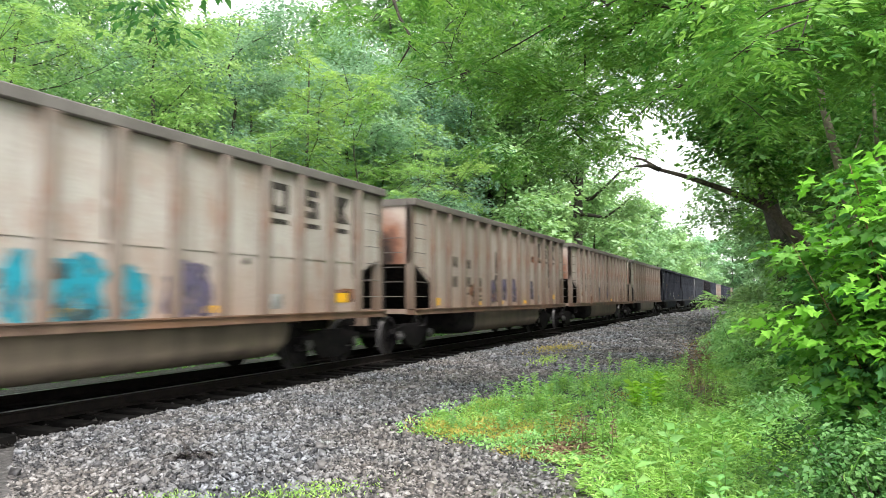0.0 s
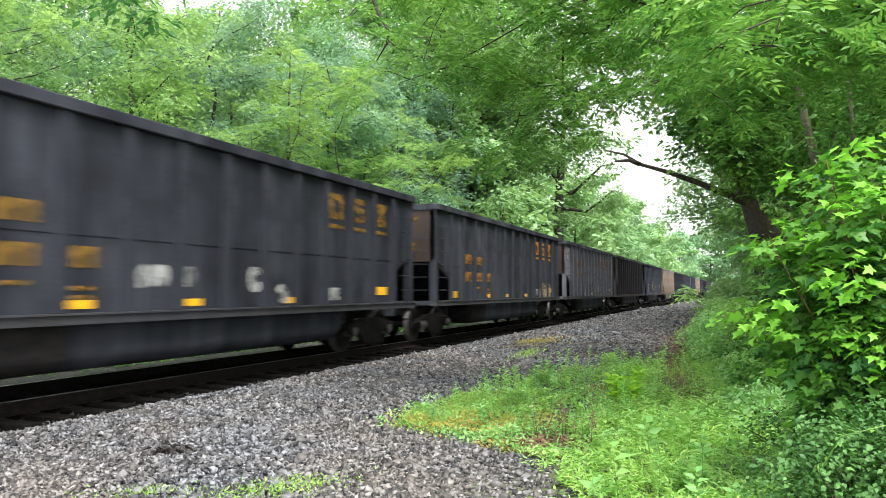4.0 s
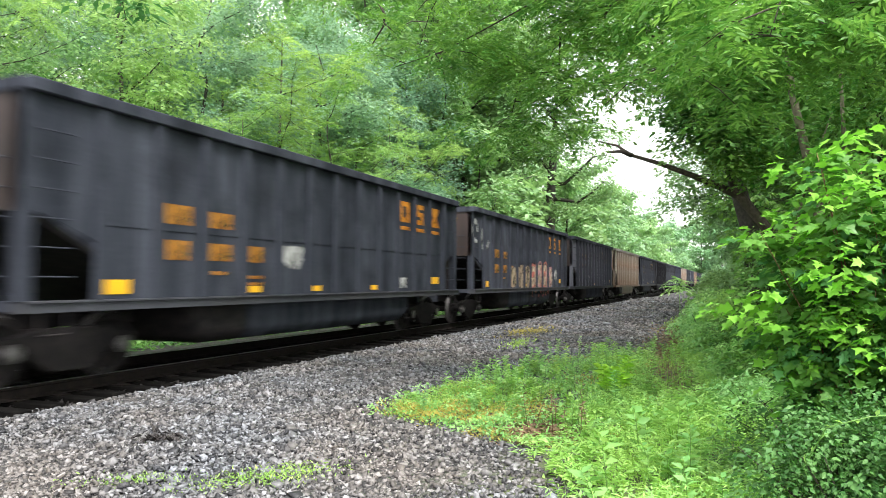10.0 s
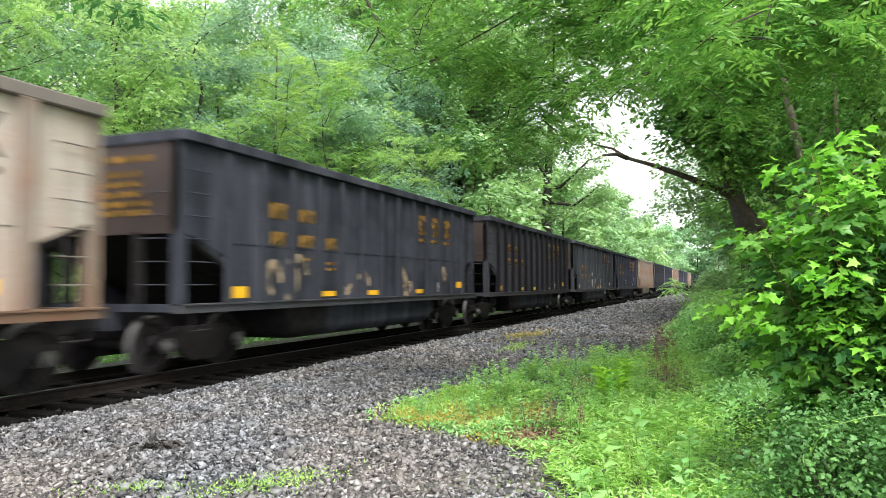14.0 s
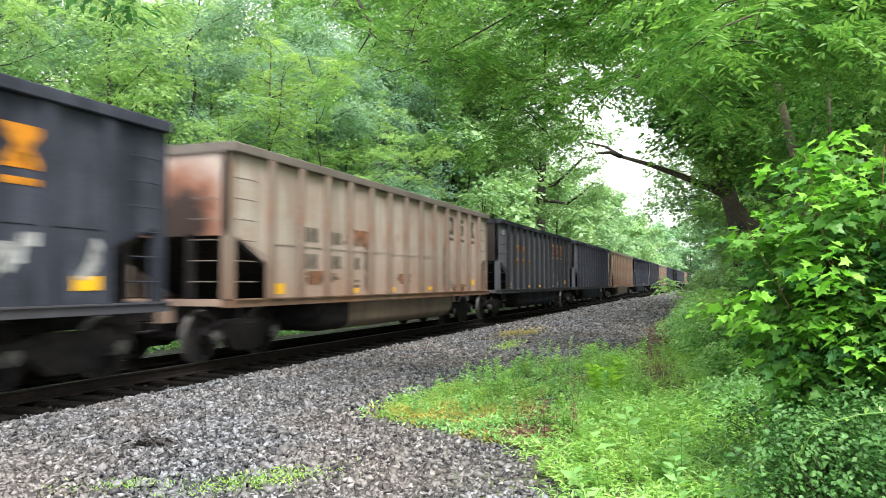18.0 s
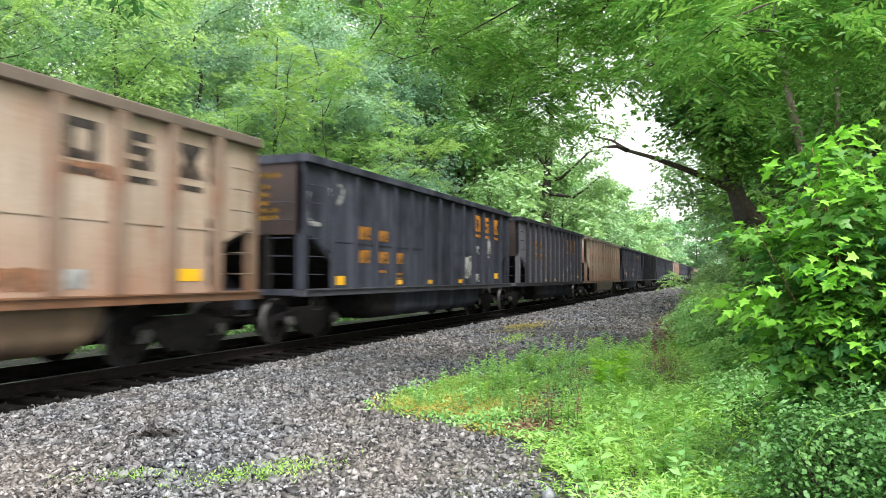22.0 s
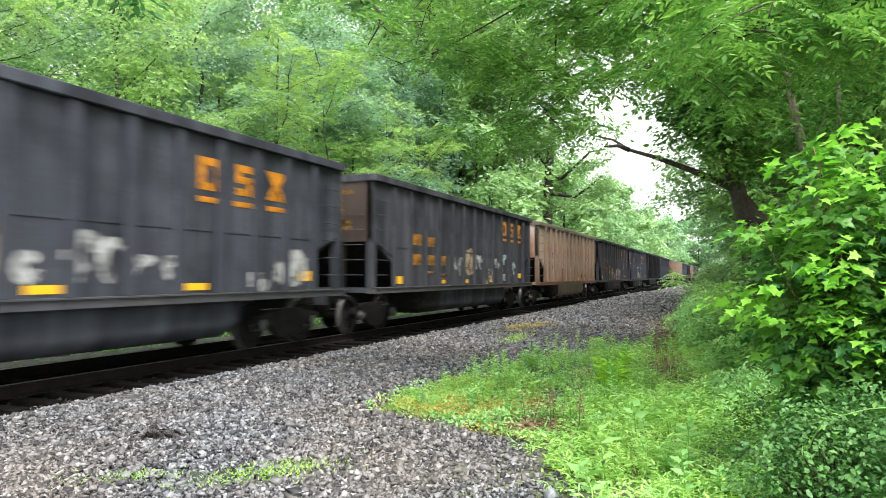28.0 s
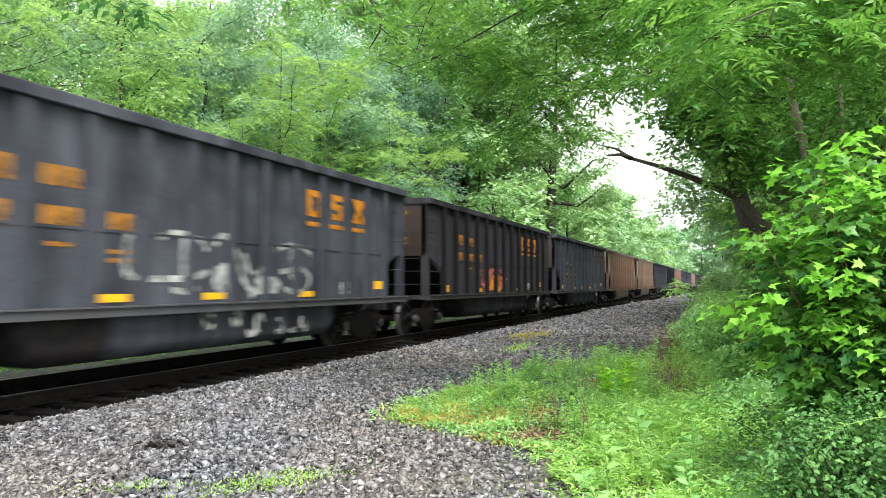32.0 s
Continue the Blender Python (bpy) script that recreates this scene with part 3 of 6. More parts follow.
def waist_shape(mat):
    return cached(("waist", mat.name), lambda: prism("waist_mark", mat, [(-0.25, 0.28), (0.25, 0.28), (0.09, 0.0), (0.25, -0.28), (-0.25, -0.28), (-0.09, 0.0)], "x", HALF, HALF + 0.008))


def bars_shape(mat):
    return cached(("bars", mat.name), lambda: boxes("bar_mark", mat, ((HALF, HALF + 0.008), (-0.2, 0.2), (0.15, 0.28)), ((HALF, HALF + 0.008), (-0.2, 0.2), (-0.06, 0.07)), ((HALF, HALF + 0.008), (-0.2, 0.2), (-0.28, -0.15)), ((HALF, HALF + 0.008), (-0.2, -0.07), (0.07, 0.15)), ((HALF, HALF + 0.008), (0.07, 0.2), (-0.15, -0.06))))


def stroke_mesh(rng, mat, y0, h, thick, lift):
    """One sprayed stroke lying on the side sheet, curling round y0 within the height h."""
    p = np.array([y0 + rng.normal(0, 0.06), rng.uniform(-h / 2, h / 2)])
    d = rng.uniform(0, 2 * math.pi)
    turn = rng.choice([-1, 1]) * rng.uniform(0.25, 0.6)
    pts = []
    for k in range(11):
        pts.append(p.copy())
        p = p + np.array([math.cos(d) * 0.75, math.sin(d)]) * h * 0.17
        d += turn + rng.normal(0, 0.12)
        p[1] = max(-h / 2, min(h / 2, p[1]))
    V = []
    x = HALF + 0.011 + lift
    for k, q in enumerate(pts):
        e = pts[min(k + 1, 10)] - pts[max(k - 1, 0)]
        e = np.array([-e[1], e[0]]) / max(1e-6, np.hypot(*e))
        t = thick * (0.7 + 0.5 * math.sin(math.pi * k / 10))
        V += [(x, *(q + e * t / 2)), (x, *(q - e * t / 2))]
    return mesh("graffiti_stroke", V, [(2 * k, 2 * k + 1, 2 * k + 3, 2 * k + 2) for k in range(10)], mat)


def blob_mesh(rng, mat, w, h):
    """A filled, uneven sprayed patch with a ragged outline."""
    n = 30
    e = rng.uniform(0, 6.28, 3)
    pts = []
    for a in np.linspace(0, 2 * math.pi, n, False):
        c, d = math.cos(a), math.sin(a)
        r = (abs(c) ** 4 + abs(d) ** 4) ** -0.25 * (0.93 + 0.09 * math.sin(3 * a + e[0]) + 0.07 * math.sin(7 * a + e[1]) + 0.05 * math.sin(13 * a + e[2]))
        pts.append((w / 2 * c * r, h / 2 * d * r))
    return prism("graffiti", mat, pts, "x", HALF + 0.004, HALF + 0.009)


def bubble_mesh(rng, mat, edge, w, h):
    """A swollen sprayed letter: a filled patch, a darker outline and one or two dark counters."""
    n = 26
    e = rng.uniform(0, 6.28, 3)
    pts = []
    for a in np.linspace(0, 2 * math.pi, n, False):
        c, d = math.cos(a), math.sin(a)
        r = (abs(c) ** 5 + abs(d) ** 5) ** -0.2 * (0.92 + 0.10 * math.sin(2 * a + e[0]) + 0.08 * math.sin(5 * a + e[1]))
        pts.append((w / 2 * c * r, h / 2 * d * r))
    x = HALF + 0.010
    V = [(x, 0, 0)] + [(x, u, v) for u, v in pts]
    F = [(0, k + 1, (k + 1) % n + 1) for k in range(n)]
    me = mesh("graffiti_letter", V, F, mat)
    V = [(x + 0.002, u * q, v * q) for q in (1.06, 0.84) for u, v in pts]
    F = [(k, (k + 1) % n, (k + 1) % n + n, k + n) for k in range(n)]
    for z0 in ((0.16, -0.2) if rng.uniform() < 0.5 else (0.05,)):
        y0, ww, hh = rng.uniform(-0.1, 0.15) * w, w * rng.uniform(0.1, 0.26), h * rng.uniform(0.06, 0.14)
        b = len(V)
        V += [(x + 0.002, y0 + ww * p, z0 * h + hh * q) for p, q in ((-1, -1), (0, -1.3), (1, -0.8), (1.1, 0.9), (0, 1.2), (-0.9, 1))]
        F.append(tuple(range(b, b + 6)))
    return me, mesh("graffiti_outline", V, F, edge)


def line_mesh(mat, pts, thick):
    """One sprayed line through the given places (along, up) on the side sheet, rounded between them."""
    P = np.array(pts, float)
    q = np.linspace(0, len(P) - 1, 8 * (len(P) - 1) + 1)
    k = np.clip(q.astype(int), 0, len(P) - 2)
    f = (q - k)[:, None]
    a, b, c, d = P[np.maximum(k - 1, 0)], P[k], P[k + 1], P[np.minimum(k + 2, len(P) - 1)]
    C = 0.5 * (2 * b + (c - a) * f + (2 * a - 5 * b + 4 * c - d) * f ** 2 + (3 * b - a - 3 * c + d) * f ** 3)
    t = np.gradient(C, axis=0)
    nrm = np.stack([-t[:, 1], t[:, 0]], 1) / np.maximum(np.linalg.norm(t, axis=1, keepdims=True), 1e-6) * thick / 2
    x = np.full((len(C), 1), HALF + 0.012)
    V = np.concatenate([np.hstack([x, C + nrm]), np.hstack([x, C - nrm])])
    m = len(C)
    return mesh("graffiti_line", V, [(k, k + 1, k + 1 + m, k + m) for k in range(m - 1)], mat)


def letter_mesh(ch, mat, height):
    """One sprayed capital letter, thin, standing on the side sheet."""
    cu = bpy.data.curves.new("letter", "FONT")
    cu.body, cu.size, cu.align_x, cu.extrude, cu.offset = ch, height * 1.38, "CENTER", 0.003, 0.025
    ob = bpy.data.objects.new("letter", cu)
    me = bpy.data.meshes.new_from_object(ob)
    bpy.data.objects.remove(ob)
    me.transform(Matrix(((0, 0, 1, HALF + 0.012), (1, 0, 0, 0), (0, 1, 0, -height / 2), (0, 0, 0, 1))))
    me.materials.clear()
    me.materials.append(mat)
    return me


def wagon(index, paint_name, ribbed, short, marks, sprays, near=True):
    bd = BODY - short
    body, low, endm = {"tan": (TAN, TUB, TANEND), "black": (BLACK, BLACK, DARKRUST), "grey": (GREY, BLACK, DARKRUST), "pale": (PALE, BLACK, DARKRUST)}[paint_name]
    words = {"tan": "weathered tan steel coal gondola with rusty ends", "black": "dusty dull black steel coal gondola", "grey": "dusty dark grey coal gondola with raised side posts", "pale": "dusty pale grey coal gondola with raised side posts"}[paint_name]
    words += " and graffiti" if sprays else ""
    car = thing("coal_wagon", words, "freight wagon", "wagons of the coal train")
    key = (paint_name, short)
    for s in (1, -1):
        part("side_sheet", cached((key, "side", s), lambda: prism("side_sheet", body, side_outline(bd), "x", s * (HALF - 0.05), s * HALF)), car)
        part("side_sill", cached((key, "sill", s), lambda: boxes("side_sill", RUSTSILL if paint_name == "tan" else DUSTLIT, ((s * (HALF - 0.14), s * (HALF + 0.10)), (0, bd), (Z0, Z1)), ((s * (HALF - 0.12), s * (HALF + 0.13)), (0, bd), (Z1 - 0.02, Z1 + 0.004)))), car)
        part("top_chord", cached((key, "chord", s), lambda: boxes("top_chord", BLACK if paint_name != "tan" else GREYRIM, ((s * (HALF - 0.1), s * (HALF + 0.11)), (-0.02, bd + 0.02), (ZT - 0.17, ZT)), bevel=0.015)), car, "dark top rim")
        st = cached((key, "stake", ribbed), lambda: boxes("stake", {"tan": TANPOST, "pale": GREY, "black": BLACK}.get(paint_name, DARKPOST), ((HALF, HALF + (0.13 if ribbed else 0.07)), (-0.08, 0.08), (Z1, ZT - 0.17)), bevel=0.012))
        if s > 0:
            for k in range(STAKES):
                p = part("stake", st, car)
                p.matrix_basis = pose(0, stake_y(k, bd), 0)
        else:
            part("post_row", cached((key, "post_row"), lambda: boxes("post_row", body, *[((-HALF - 0.06, -HALF), (stake_y(k, bd) - 0.06, stake_y(k, bd) + 0.06), (Z1, ZT - 0.17)) for k in range(STAKES)])), car)
        part("seam", cached((key, "seam", s), lambda: boxes("seam", body, ((s * HALF, s * (HALF + 0.012)), (1.15, bd - 1.15), (2.12, 2.16)))), car)
        for e in (0, 1):
            y = 0.09 if e == 0 else bd - 0.09
            part("corner_post", cached((key, "post", s, e), lambda: boxes("corner_post", TANPOST if paint_name == "tan" else body, ((s * (HALF - 0.16), s * (HALF + 0.012)), (y - 0.09, y + 0.09), (Z1, ZT - 0.17)))), car)
            if near and s > 0:
                part("sill_step", cached((key, "step"), lambda: stirrup_mesh(GEARBLACK)), car).matrix_basis = pose(HALF + 0.06, 0.45 if e == 0 else bd - 0.45, Z0)
                for k in range(6):
                    g = part("grab_iron", cached((key, "rung_s"), lambda: rung_mesh(BLACK if paint_name != "tan" else GREYRIM, "y")), car)
                    g.matrix_basis = pose(s * HALF, 0.45 if e == 0 else bd - 0.45, 1.42 + 0.36 * k, 0, 0, 0 if s > 0 else 180)
    for e in (0, 1):
        flip = pose(0, 0, 0) if e == 0 else pose(0, bd, 0, 0, 0, 180)
        for nm, me, lab in (("end_sheet", cached((key, "end"), lambda: end_mesh(endm)), ""),
                            ("slope_sheet", cached("slope", slope_mesh), "near-black slope sheet under the end"),
                            ("end_chord", cached((key, "endchord"), lambda: boxes("end_chord", BLACK if paint_name != "tan" else GREYRIM, ((-HALF + 0.1, HALF - 0.1), (-0.04, 0.1), (ZT - 0.17, ZT)))), ""),
                            ("end_platform", cached((key, "platform"), lambda: boxes("end_platform", body, ((-HALF + 0.14, HALF - 0.14), (-0.02, 0.16), (Z0 + 0.02, Z1)), ((-0.35, 0.35), (-0.1, 0.16), (0.70, 1.0)))), ""),
                            ("draft_sill", cached("draft_sill", lambda: boxes("draft_sill", GEARBLACK, ((-0.3, 0.3), (0.16, 3.3), (0.70, 1.0)))), ""),
                            ("coupler", cached("coupler", coupler_mesh), ""),
                            ("bolster", cached("bolster", lambda: boxes("bolster", GEARBLACK, ((-1.0, 1.0), (1.02, 1.42), (0.36, 0.70)), bevel=0.04)), "")):
            p = part(nm, me, car)
            p.matrix_basis = flip.copy()
        if near:
            for x in (-0.75, 0.75):
                p = part("end_post", cached((key, "endpost"), lambda: boxes("end_post", GEARBLACK, ((-0.07, 0.07), (0.0, 0.12), (Z1, 2.26)))), car)
                p.matrix_basis = flip @ pose(x, 0, 0)
            for k in range(5):
                p = part("grab_iron", cached((key, "rung_e"), lambda: rung_mesh(BLACK if paint_name != "tan" else GREYRIM, "x")), car)
                p.matrix_basis = flip @ pose((1 if e == 0 else -1) * 1.1, 0, 1.42 + 0.36 * k)
        for s in (1, -1):
            f = part("side_frame", cached("side_frame", side_frame_mesh), car)
            f.matrix_basis = flip @ pose(s * 1.02, 1.22, 0)
            if near and index < 35:
                part("spring", cached("spring", spring_mesh), f)
                for dy in (-0.89, 0.89):
                    part("bearing_cap", cached("bearing_cap", bearing_mesh), f, "grey steel bearing cap").matrix_basis = pose(0.075 * s * (1 if e == 0 else -1), dy, 0.455, 0, 0, 0 if s * (1 if e == 0 else -1) > 0 else 180)
        for dy in (0.33, 2.11):
            w = part("wheelset", cached("wheelset", wheelset_mesh), car, "worn steel wheels on an axle")
            w.matrix_basis = pose(0, dy if e == 0 else bd - dy, 0.455)
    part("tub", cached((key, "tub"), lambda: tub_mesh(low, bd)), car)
    part("tub_end", cached(("tub_end", short), lambda: tub_mesh(GEARBLACK, bd)), car, "near-black end of the tub")
    part("floor", cached((key, "floor"), lambda: boxes("floor", low, ((-HALF + 0.06, HALF - 0.06), (2.5, bd - 2.5), (Z0 + 0.03, Z0 + 0.08)))), car)
    # markings
    if marks:
        m = {"ink": INK, "orange": ORANGE, "dim": DIM}[marks]
        ys = [(stake_y(k, bd) + stake_y(k + 1, bd)) / 2 for k in range(STAKES - 1)]
        tan = paint_name == "tan"
        logo = {0: (10.88, 11.87, 12.93), 0.8: (9.6, 10.48, 11.45)}.get(short, (10.1, 11.0, 11.95))
        lz = 3.17 if not short else 3.05
        for y, sh, wide in zip(logo, (ring_shape, bars_shape, waist_shape), (1.12, 1.1, 1.25)):
            part("logo_shape", sh(m), car).matrix_basis = pose(0.0, y, lz) @ Matrix.Diagonal((1, wide, 0.95, 1))
            part("logo_bar", cached(("logobar", m.name), lambda: boxes("logo_bar", m, ((HALF, HALF + 0.008), (-0.27, 0.27), (-0.045, 0.045)))), car).matrix_basis = pose(0, y, lz - 0.42)
        dz = 0.0 if short else -0.42
        for y, z, w, h in ((2.67, 2.80, 0.60, 0.30), (3.65, 2.78, 0.60, 0.26), (2.67, 2.26, 0.52, 0.30), (3.65, 2.26, 0.58, 0.28), (4.62, 2.26, 0.44, 0.28), (4.62, 1.86, 0.42, 0.06), (4.62, 1.74, 0.42, 0.06), (3.65, 1.92, 0.4, 0.06)):
            me, at = block("marking_bar", FADED if tan else AMBER if marks == "orange" else m, y, z + dz, w, h)
            part("marking_bar", me, car).matrix_basis = pose(*at)
        for y, z, w, h in ((1.43, 1.29, 0.54, 0.2), (4.50, 1.23, 0.5, 0.11), (6.55, 1.23, 0.5, 0.11), (9.3, 1.23, 0.5, 0.11), (bd - (1.4 if short == 0.8 else 1.72), 1.40, 0.5, 0.19)):
            me, at = block("reflector", YELLOW, y, z, w, h)
            part("reflector", me, car, "yellow reflector plate").matrix_basis = pose(*at)
        me, at = block("notice_plate", WHITE, 10.83, 1.34, 0.36, 0.26)
        part("notice_plate", me, car, "small white notice plate").matrix_basis = pose(*at)
        if paint_name in ("black", "grey", "pale"):
            for k, (z, w) in enumerate(((3.42, 1.3), (3.18, 0.8), (3.02, 0.8), (2.86, 0.8), (2.70, 1.2), (2.56, 1.2))):
                part("end_marking", cached(("endmark", k), lambda: boxes("end_marking", DIM if marks == "dim" else ORANGE, ((0.42 - w / 2, 0.42 + w / 2), (-0.008, 0.0), (z - 0.05, z + 0.05)))), car)
    rng = np.random.default_rng(100 + index)
    if paint_name == "tan" and near:
        for k in range(4):
            w, h = rng.uniform(0.3, 1.5), rng.uniform(0.12, 0.42)
            part("rust_patch", blob_mesh(rng, RUSTWORN, w, h), car, "orange rust bloom low on the side").matrix_basis = pose(-0.003, rng.uniform(1.6, bd - 1.6), rng.uniform(1.2, 1.7) if k else rng.uniform(2.2, 3.2))
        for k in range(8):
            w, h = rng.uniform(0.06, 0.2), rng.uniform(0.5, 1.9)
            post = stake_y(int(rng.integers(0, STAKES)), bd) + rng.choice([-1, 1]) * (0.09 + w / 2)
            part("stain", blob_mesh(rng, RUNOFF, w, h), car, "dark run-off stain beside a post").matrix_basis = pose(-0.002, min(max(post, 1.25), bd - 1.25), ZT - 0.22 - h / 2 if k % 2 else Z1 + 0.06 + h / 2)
    for mat, y, z, w, h, style in sprays:
        words = mat.name.replace("_", " ") + " graffiti"
        if isinstance(style, list):
            part("graffiti_line", line_mesh(mat, style, w), car, words)
        elif isinstance(style, tuple):
            me, rim = bubble_mesh(rng, mat, style[0], w, h)
            ob = part("graffiti_letter", me, car, words)
            ob.matrix_basis = pose(0, y, z)
            part("outline", rim, ob, style[0].name.replace("_", " ") + " outline")
        elif len(style) == 1:
            part("graffiti_letter", letter_mesh(style, mat, h), car, words).matrix_basis = pose(0, y, z)
        elif style == "fill":
            part("graffiti_patch", blob_mesh(rng, mat, w * 1.05, h * 1.05), car, words).matrix_basis = pose(0, y, z)
        else:
            n = max(2, round(w / 0.45))
            for k in range(n):
                me = stroke_mesh(rng, mat, -w / 2 + w * (k + 0.5) / n, h, 0.09 if style == "thin" else 0.15, 0.0015 * k)
                part("graffiti_stroke", me, car, words).matrix_basis = pose(0, y, z)
    for ob in car.children_recursive:
        ob.color = (*TINTS.get(index, (1.0, 1.0, 1.0)), 1)
    return car


# weathering of single wagons, by their place in the train; some darker tints also hold far shade
TINTS = {0: (1.0, 1.0, 0.98), 1: (0.92, 0.88, 0.83), 2: (1.04, 1.0, 0.96), 3: (1.02, 1.0, 0.97), 9: (1.06, 1.03, 0.99), 13: (0.96, 0.93, 0.87), 18: (1.02, 0.95, 0.88), 21: (0.93, 0.80, 0.69), 24: (0.97, 0.88, 0.77), 29: (0.93, 0.80, 0.68), 34: (0.75, 0.58, 0.48), 35: (0.8, 0.7, 0.6), 38: (0.75, 0.58, 0.48), 41: (0.8, 0.66, 0.54), 45: (0.75, 0.6, 0.5), 12: (0.64, 0.64, 0.68),
         4: (0.70, 0.70, 0.72), 7: (1.2, 1.08, 1.0), 8: (1.0, 1.02, 1.08), 10: (0.8, 0.82, 0.86), 11: (1.05, 1.05, 1.1), 14: (0.85, 0.84, 0.86), 15: (0.8, 0.78, 0.76), 16: (1.3, 1.27, 1.24), 17: (0.85, 0.86, 0.92), 19: (0.60, 0.61, 0.60), 20: (0.76, 0.77, 0.83), 22: (0.98, 0.98, 1.04), 23: (0.76, 0.74, 0.75), 25: (0.9, 0.88, 0.92), 26: (0.6, 0.6, 0.6), 28: (1.1, 1.06, 1.0), 30: (1.18, 1.04, 0.98), 31: (1.1, 1.1, 1.1), 32: (0.7, 0.66, 0.62)}


def stained_end(name, base, mid, low):
    """End sheet: pale paint with one big rust stain under the middle of the rim and soot below."""
    m, n, l, b = material(name)
    tc = n.new("ShaderNodeTexCoord")
    mp = n.new("ShaderNodeMapping")
    mp.inputs["Location"].default_value = (-0.80, 0, -1.85)
    mp.inputs["Scale"].default_value = (0.75, 0, 0.62)
    l.new(tc.outputs["Object"], mp.inputs["Vector"])
    wob = noise_tex(n, l, 1.6, 5, 0.65)
    ad = n.new("ShaderNodeVectorMath")
    ad.operation = "MULTIPLY_ADD"
    l.new(wob.outputs["Color"], ad.inputs[0])
    ad.inputs[1].default_value = (0.7, 0.0, 0.7)
    l.new(mp.outputs[0], ad.inputs[2])
    gr = n.new("ShaderNodeVectorMath")
    gr.operation = "LENGTH"
    l.new(ad.outputs[0], gr.inputs[0])
    r = ramp(n, [(0.30, low), (0.5, mid), (0.85, base)])
    l.new(gr.outputs["Value"], r.inputs[0])
    l.new(r.outputs[0], b.inputs["Base Color"])
    b.inputs["Roughness"].default_value = 0.65
    return m


TANEND = stained_end("stained_tan_end", (0.46, 0.37, 0.32), (0.27, 0.12, 0.075), (0.045, 0.028, 0.024))
DARKPOST = paint("dark_post", (0.014, 0.014, 0.018), (0.034, 0.034, 0.042), (0.011, 0.010, 0.010), 0.7, 0.75, 0.0, 0.1)
GREYRIM = paint("grey_rim", (0.17, 0.155, 0.145), (0.09, 0.08, 0.075), (0.07, 0.06, 0.055), 0.6)

# paint, raised posts, by how much it is shorter, markings, graffiti (paint, place along the wagon, height, width, height, style)
TRAIN = []


def couple(*row):
    """Adds one wagon to the train."""
    TRAIN.append(row)


couple("tan", 1, 0, "ink", [(TEAL, 5.97, 1.52, 0.36, 0.89, "fill"), (TEAL, 6.74, 1.50, 0.99, 0.89, "fill"), (TEAL, 7.62, 1.43, 0.58, 0.83, "fill"), (PURPLE, 8.72, 1.51, 1.00, 0.83, "fill"), (INK, 6.73, 1.46, 0.98, 0.56, "fat"), (INK, 9.74, 1.84, 0.70, 0.37, "thin")])
couple("tan", 1, 0, "ink", [(PURPLE, 5.79, 1.60, 0.52, 0.71, "fill"), (PURPLE, 6.86, 1.66, 0.62, 0.70, "fill"), (PURPLE, 7.86, 1.61, 0.65, 0.80, "fill"), (PURPLE, 9.87, 1.64, 0.72, 0.67, "fill")])
couple("tan", 1, 0, "ink", [(PURPLE, 5.84, 1.56, 0.67, 0.74, "fill"), (PURPLE, 7.84, 1.58, 0.77, 0.79, "fill"), (INK, 8.80, 1.72, 0.39, 1.26, "fill")])
couple("tan", 1, 0, "ink", [(RED, 5.88, 1.86, 1.13, 0.47, "fat"), (WHITE, 6.81, 1.73, 0.56, 0.64, "fat"), (RED, 7.84, 1.44, 0.93, 0.72, "thin")])
couple("black", 0, 0, "dim", [(WHITE, 0.7, 3.0, 0.7, 0.7, "thin"), (WHITE, 6.0, 1.5, 1.2, 0.4, "fat"), (WHITE, 8.5, 1.5, 1.0, 0.5, "fat")])
couple("black", 0, 0, "orange", [(CREAM, 11.73, 1.36, 0.88, 0.72, "fill"), (CREAM, 12.62, 1.36, 1.13, 0.71, "fill"), (INK, 11.74, 1.36, 0.58, 0.34, "thin")])
couple("pale", 1, 0.8, "orange", [(WHITE, 6.50, 1.64, 0.88, 0.71, "fat"), (WHITE, 8.41, 1.50, 0.91, 0.55, "fill"), (WHITE, 7.44, 1.48, 0.52, 0.21, "fill"), (WHITE, 0.62, 3.0, 0.5, 0.9, "fat")])
couple("grey", 1, 0, "dim", [(WHITE, 4.83, 2.72, 0.96, 0.60, "fill"), (WHITE, 5.83, 1.52, 1.07, 0.57, "fill"), (WHITE, 8.92, 1.47, 0.88, 0.51, "fill"), (PURPLE, 6.79, 1.59, 0.82, 0.44, "fill"), (KHAKI, 11.97, 1.60, 0.93, 0.54, "fill"), (KHAKI, 1.66, 2.88, 0.86, 1.15, "fill"), (KHAKI, 2.69, 2.88, 0.86, 1.30, "fill"), (KHAKI, 3.72, 2.88, 0.86, 1.15, "fill"), (KHAKI, 4.75, 2.88, 0.86, 1.30, "fill"), (KHAKI, 5.78, 2.88, 0.86, 1.15, "fill"), (KHAKI, 6.81, 2.88, 0.86, 1.30, "fill"), (KHAKI, 7.84, 2.88, 0.86, 1.15, "fill"), (KHAKI, 8.87, 2.88, 0.86, 1.30, "fill"), (KHAKI, 9.90, 2.88, 0.86, 1.15, "fill")])
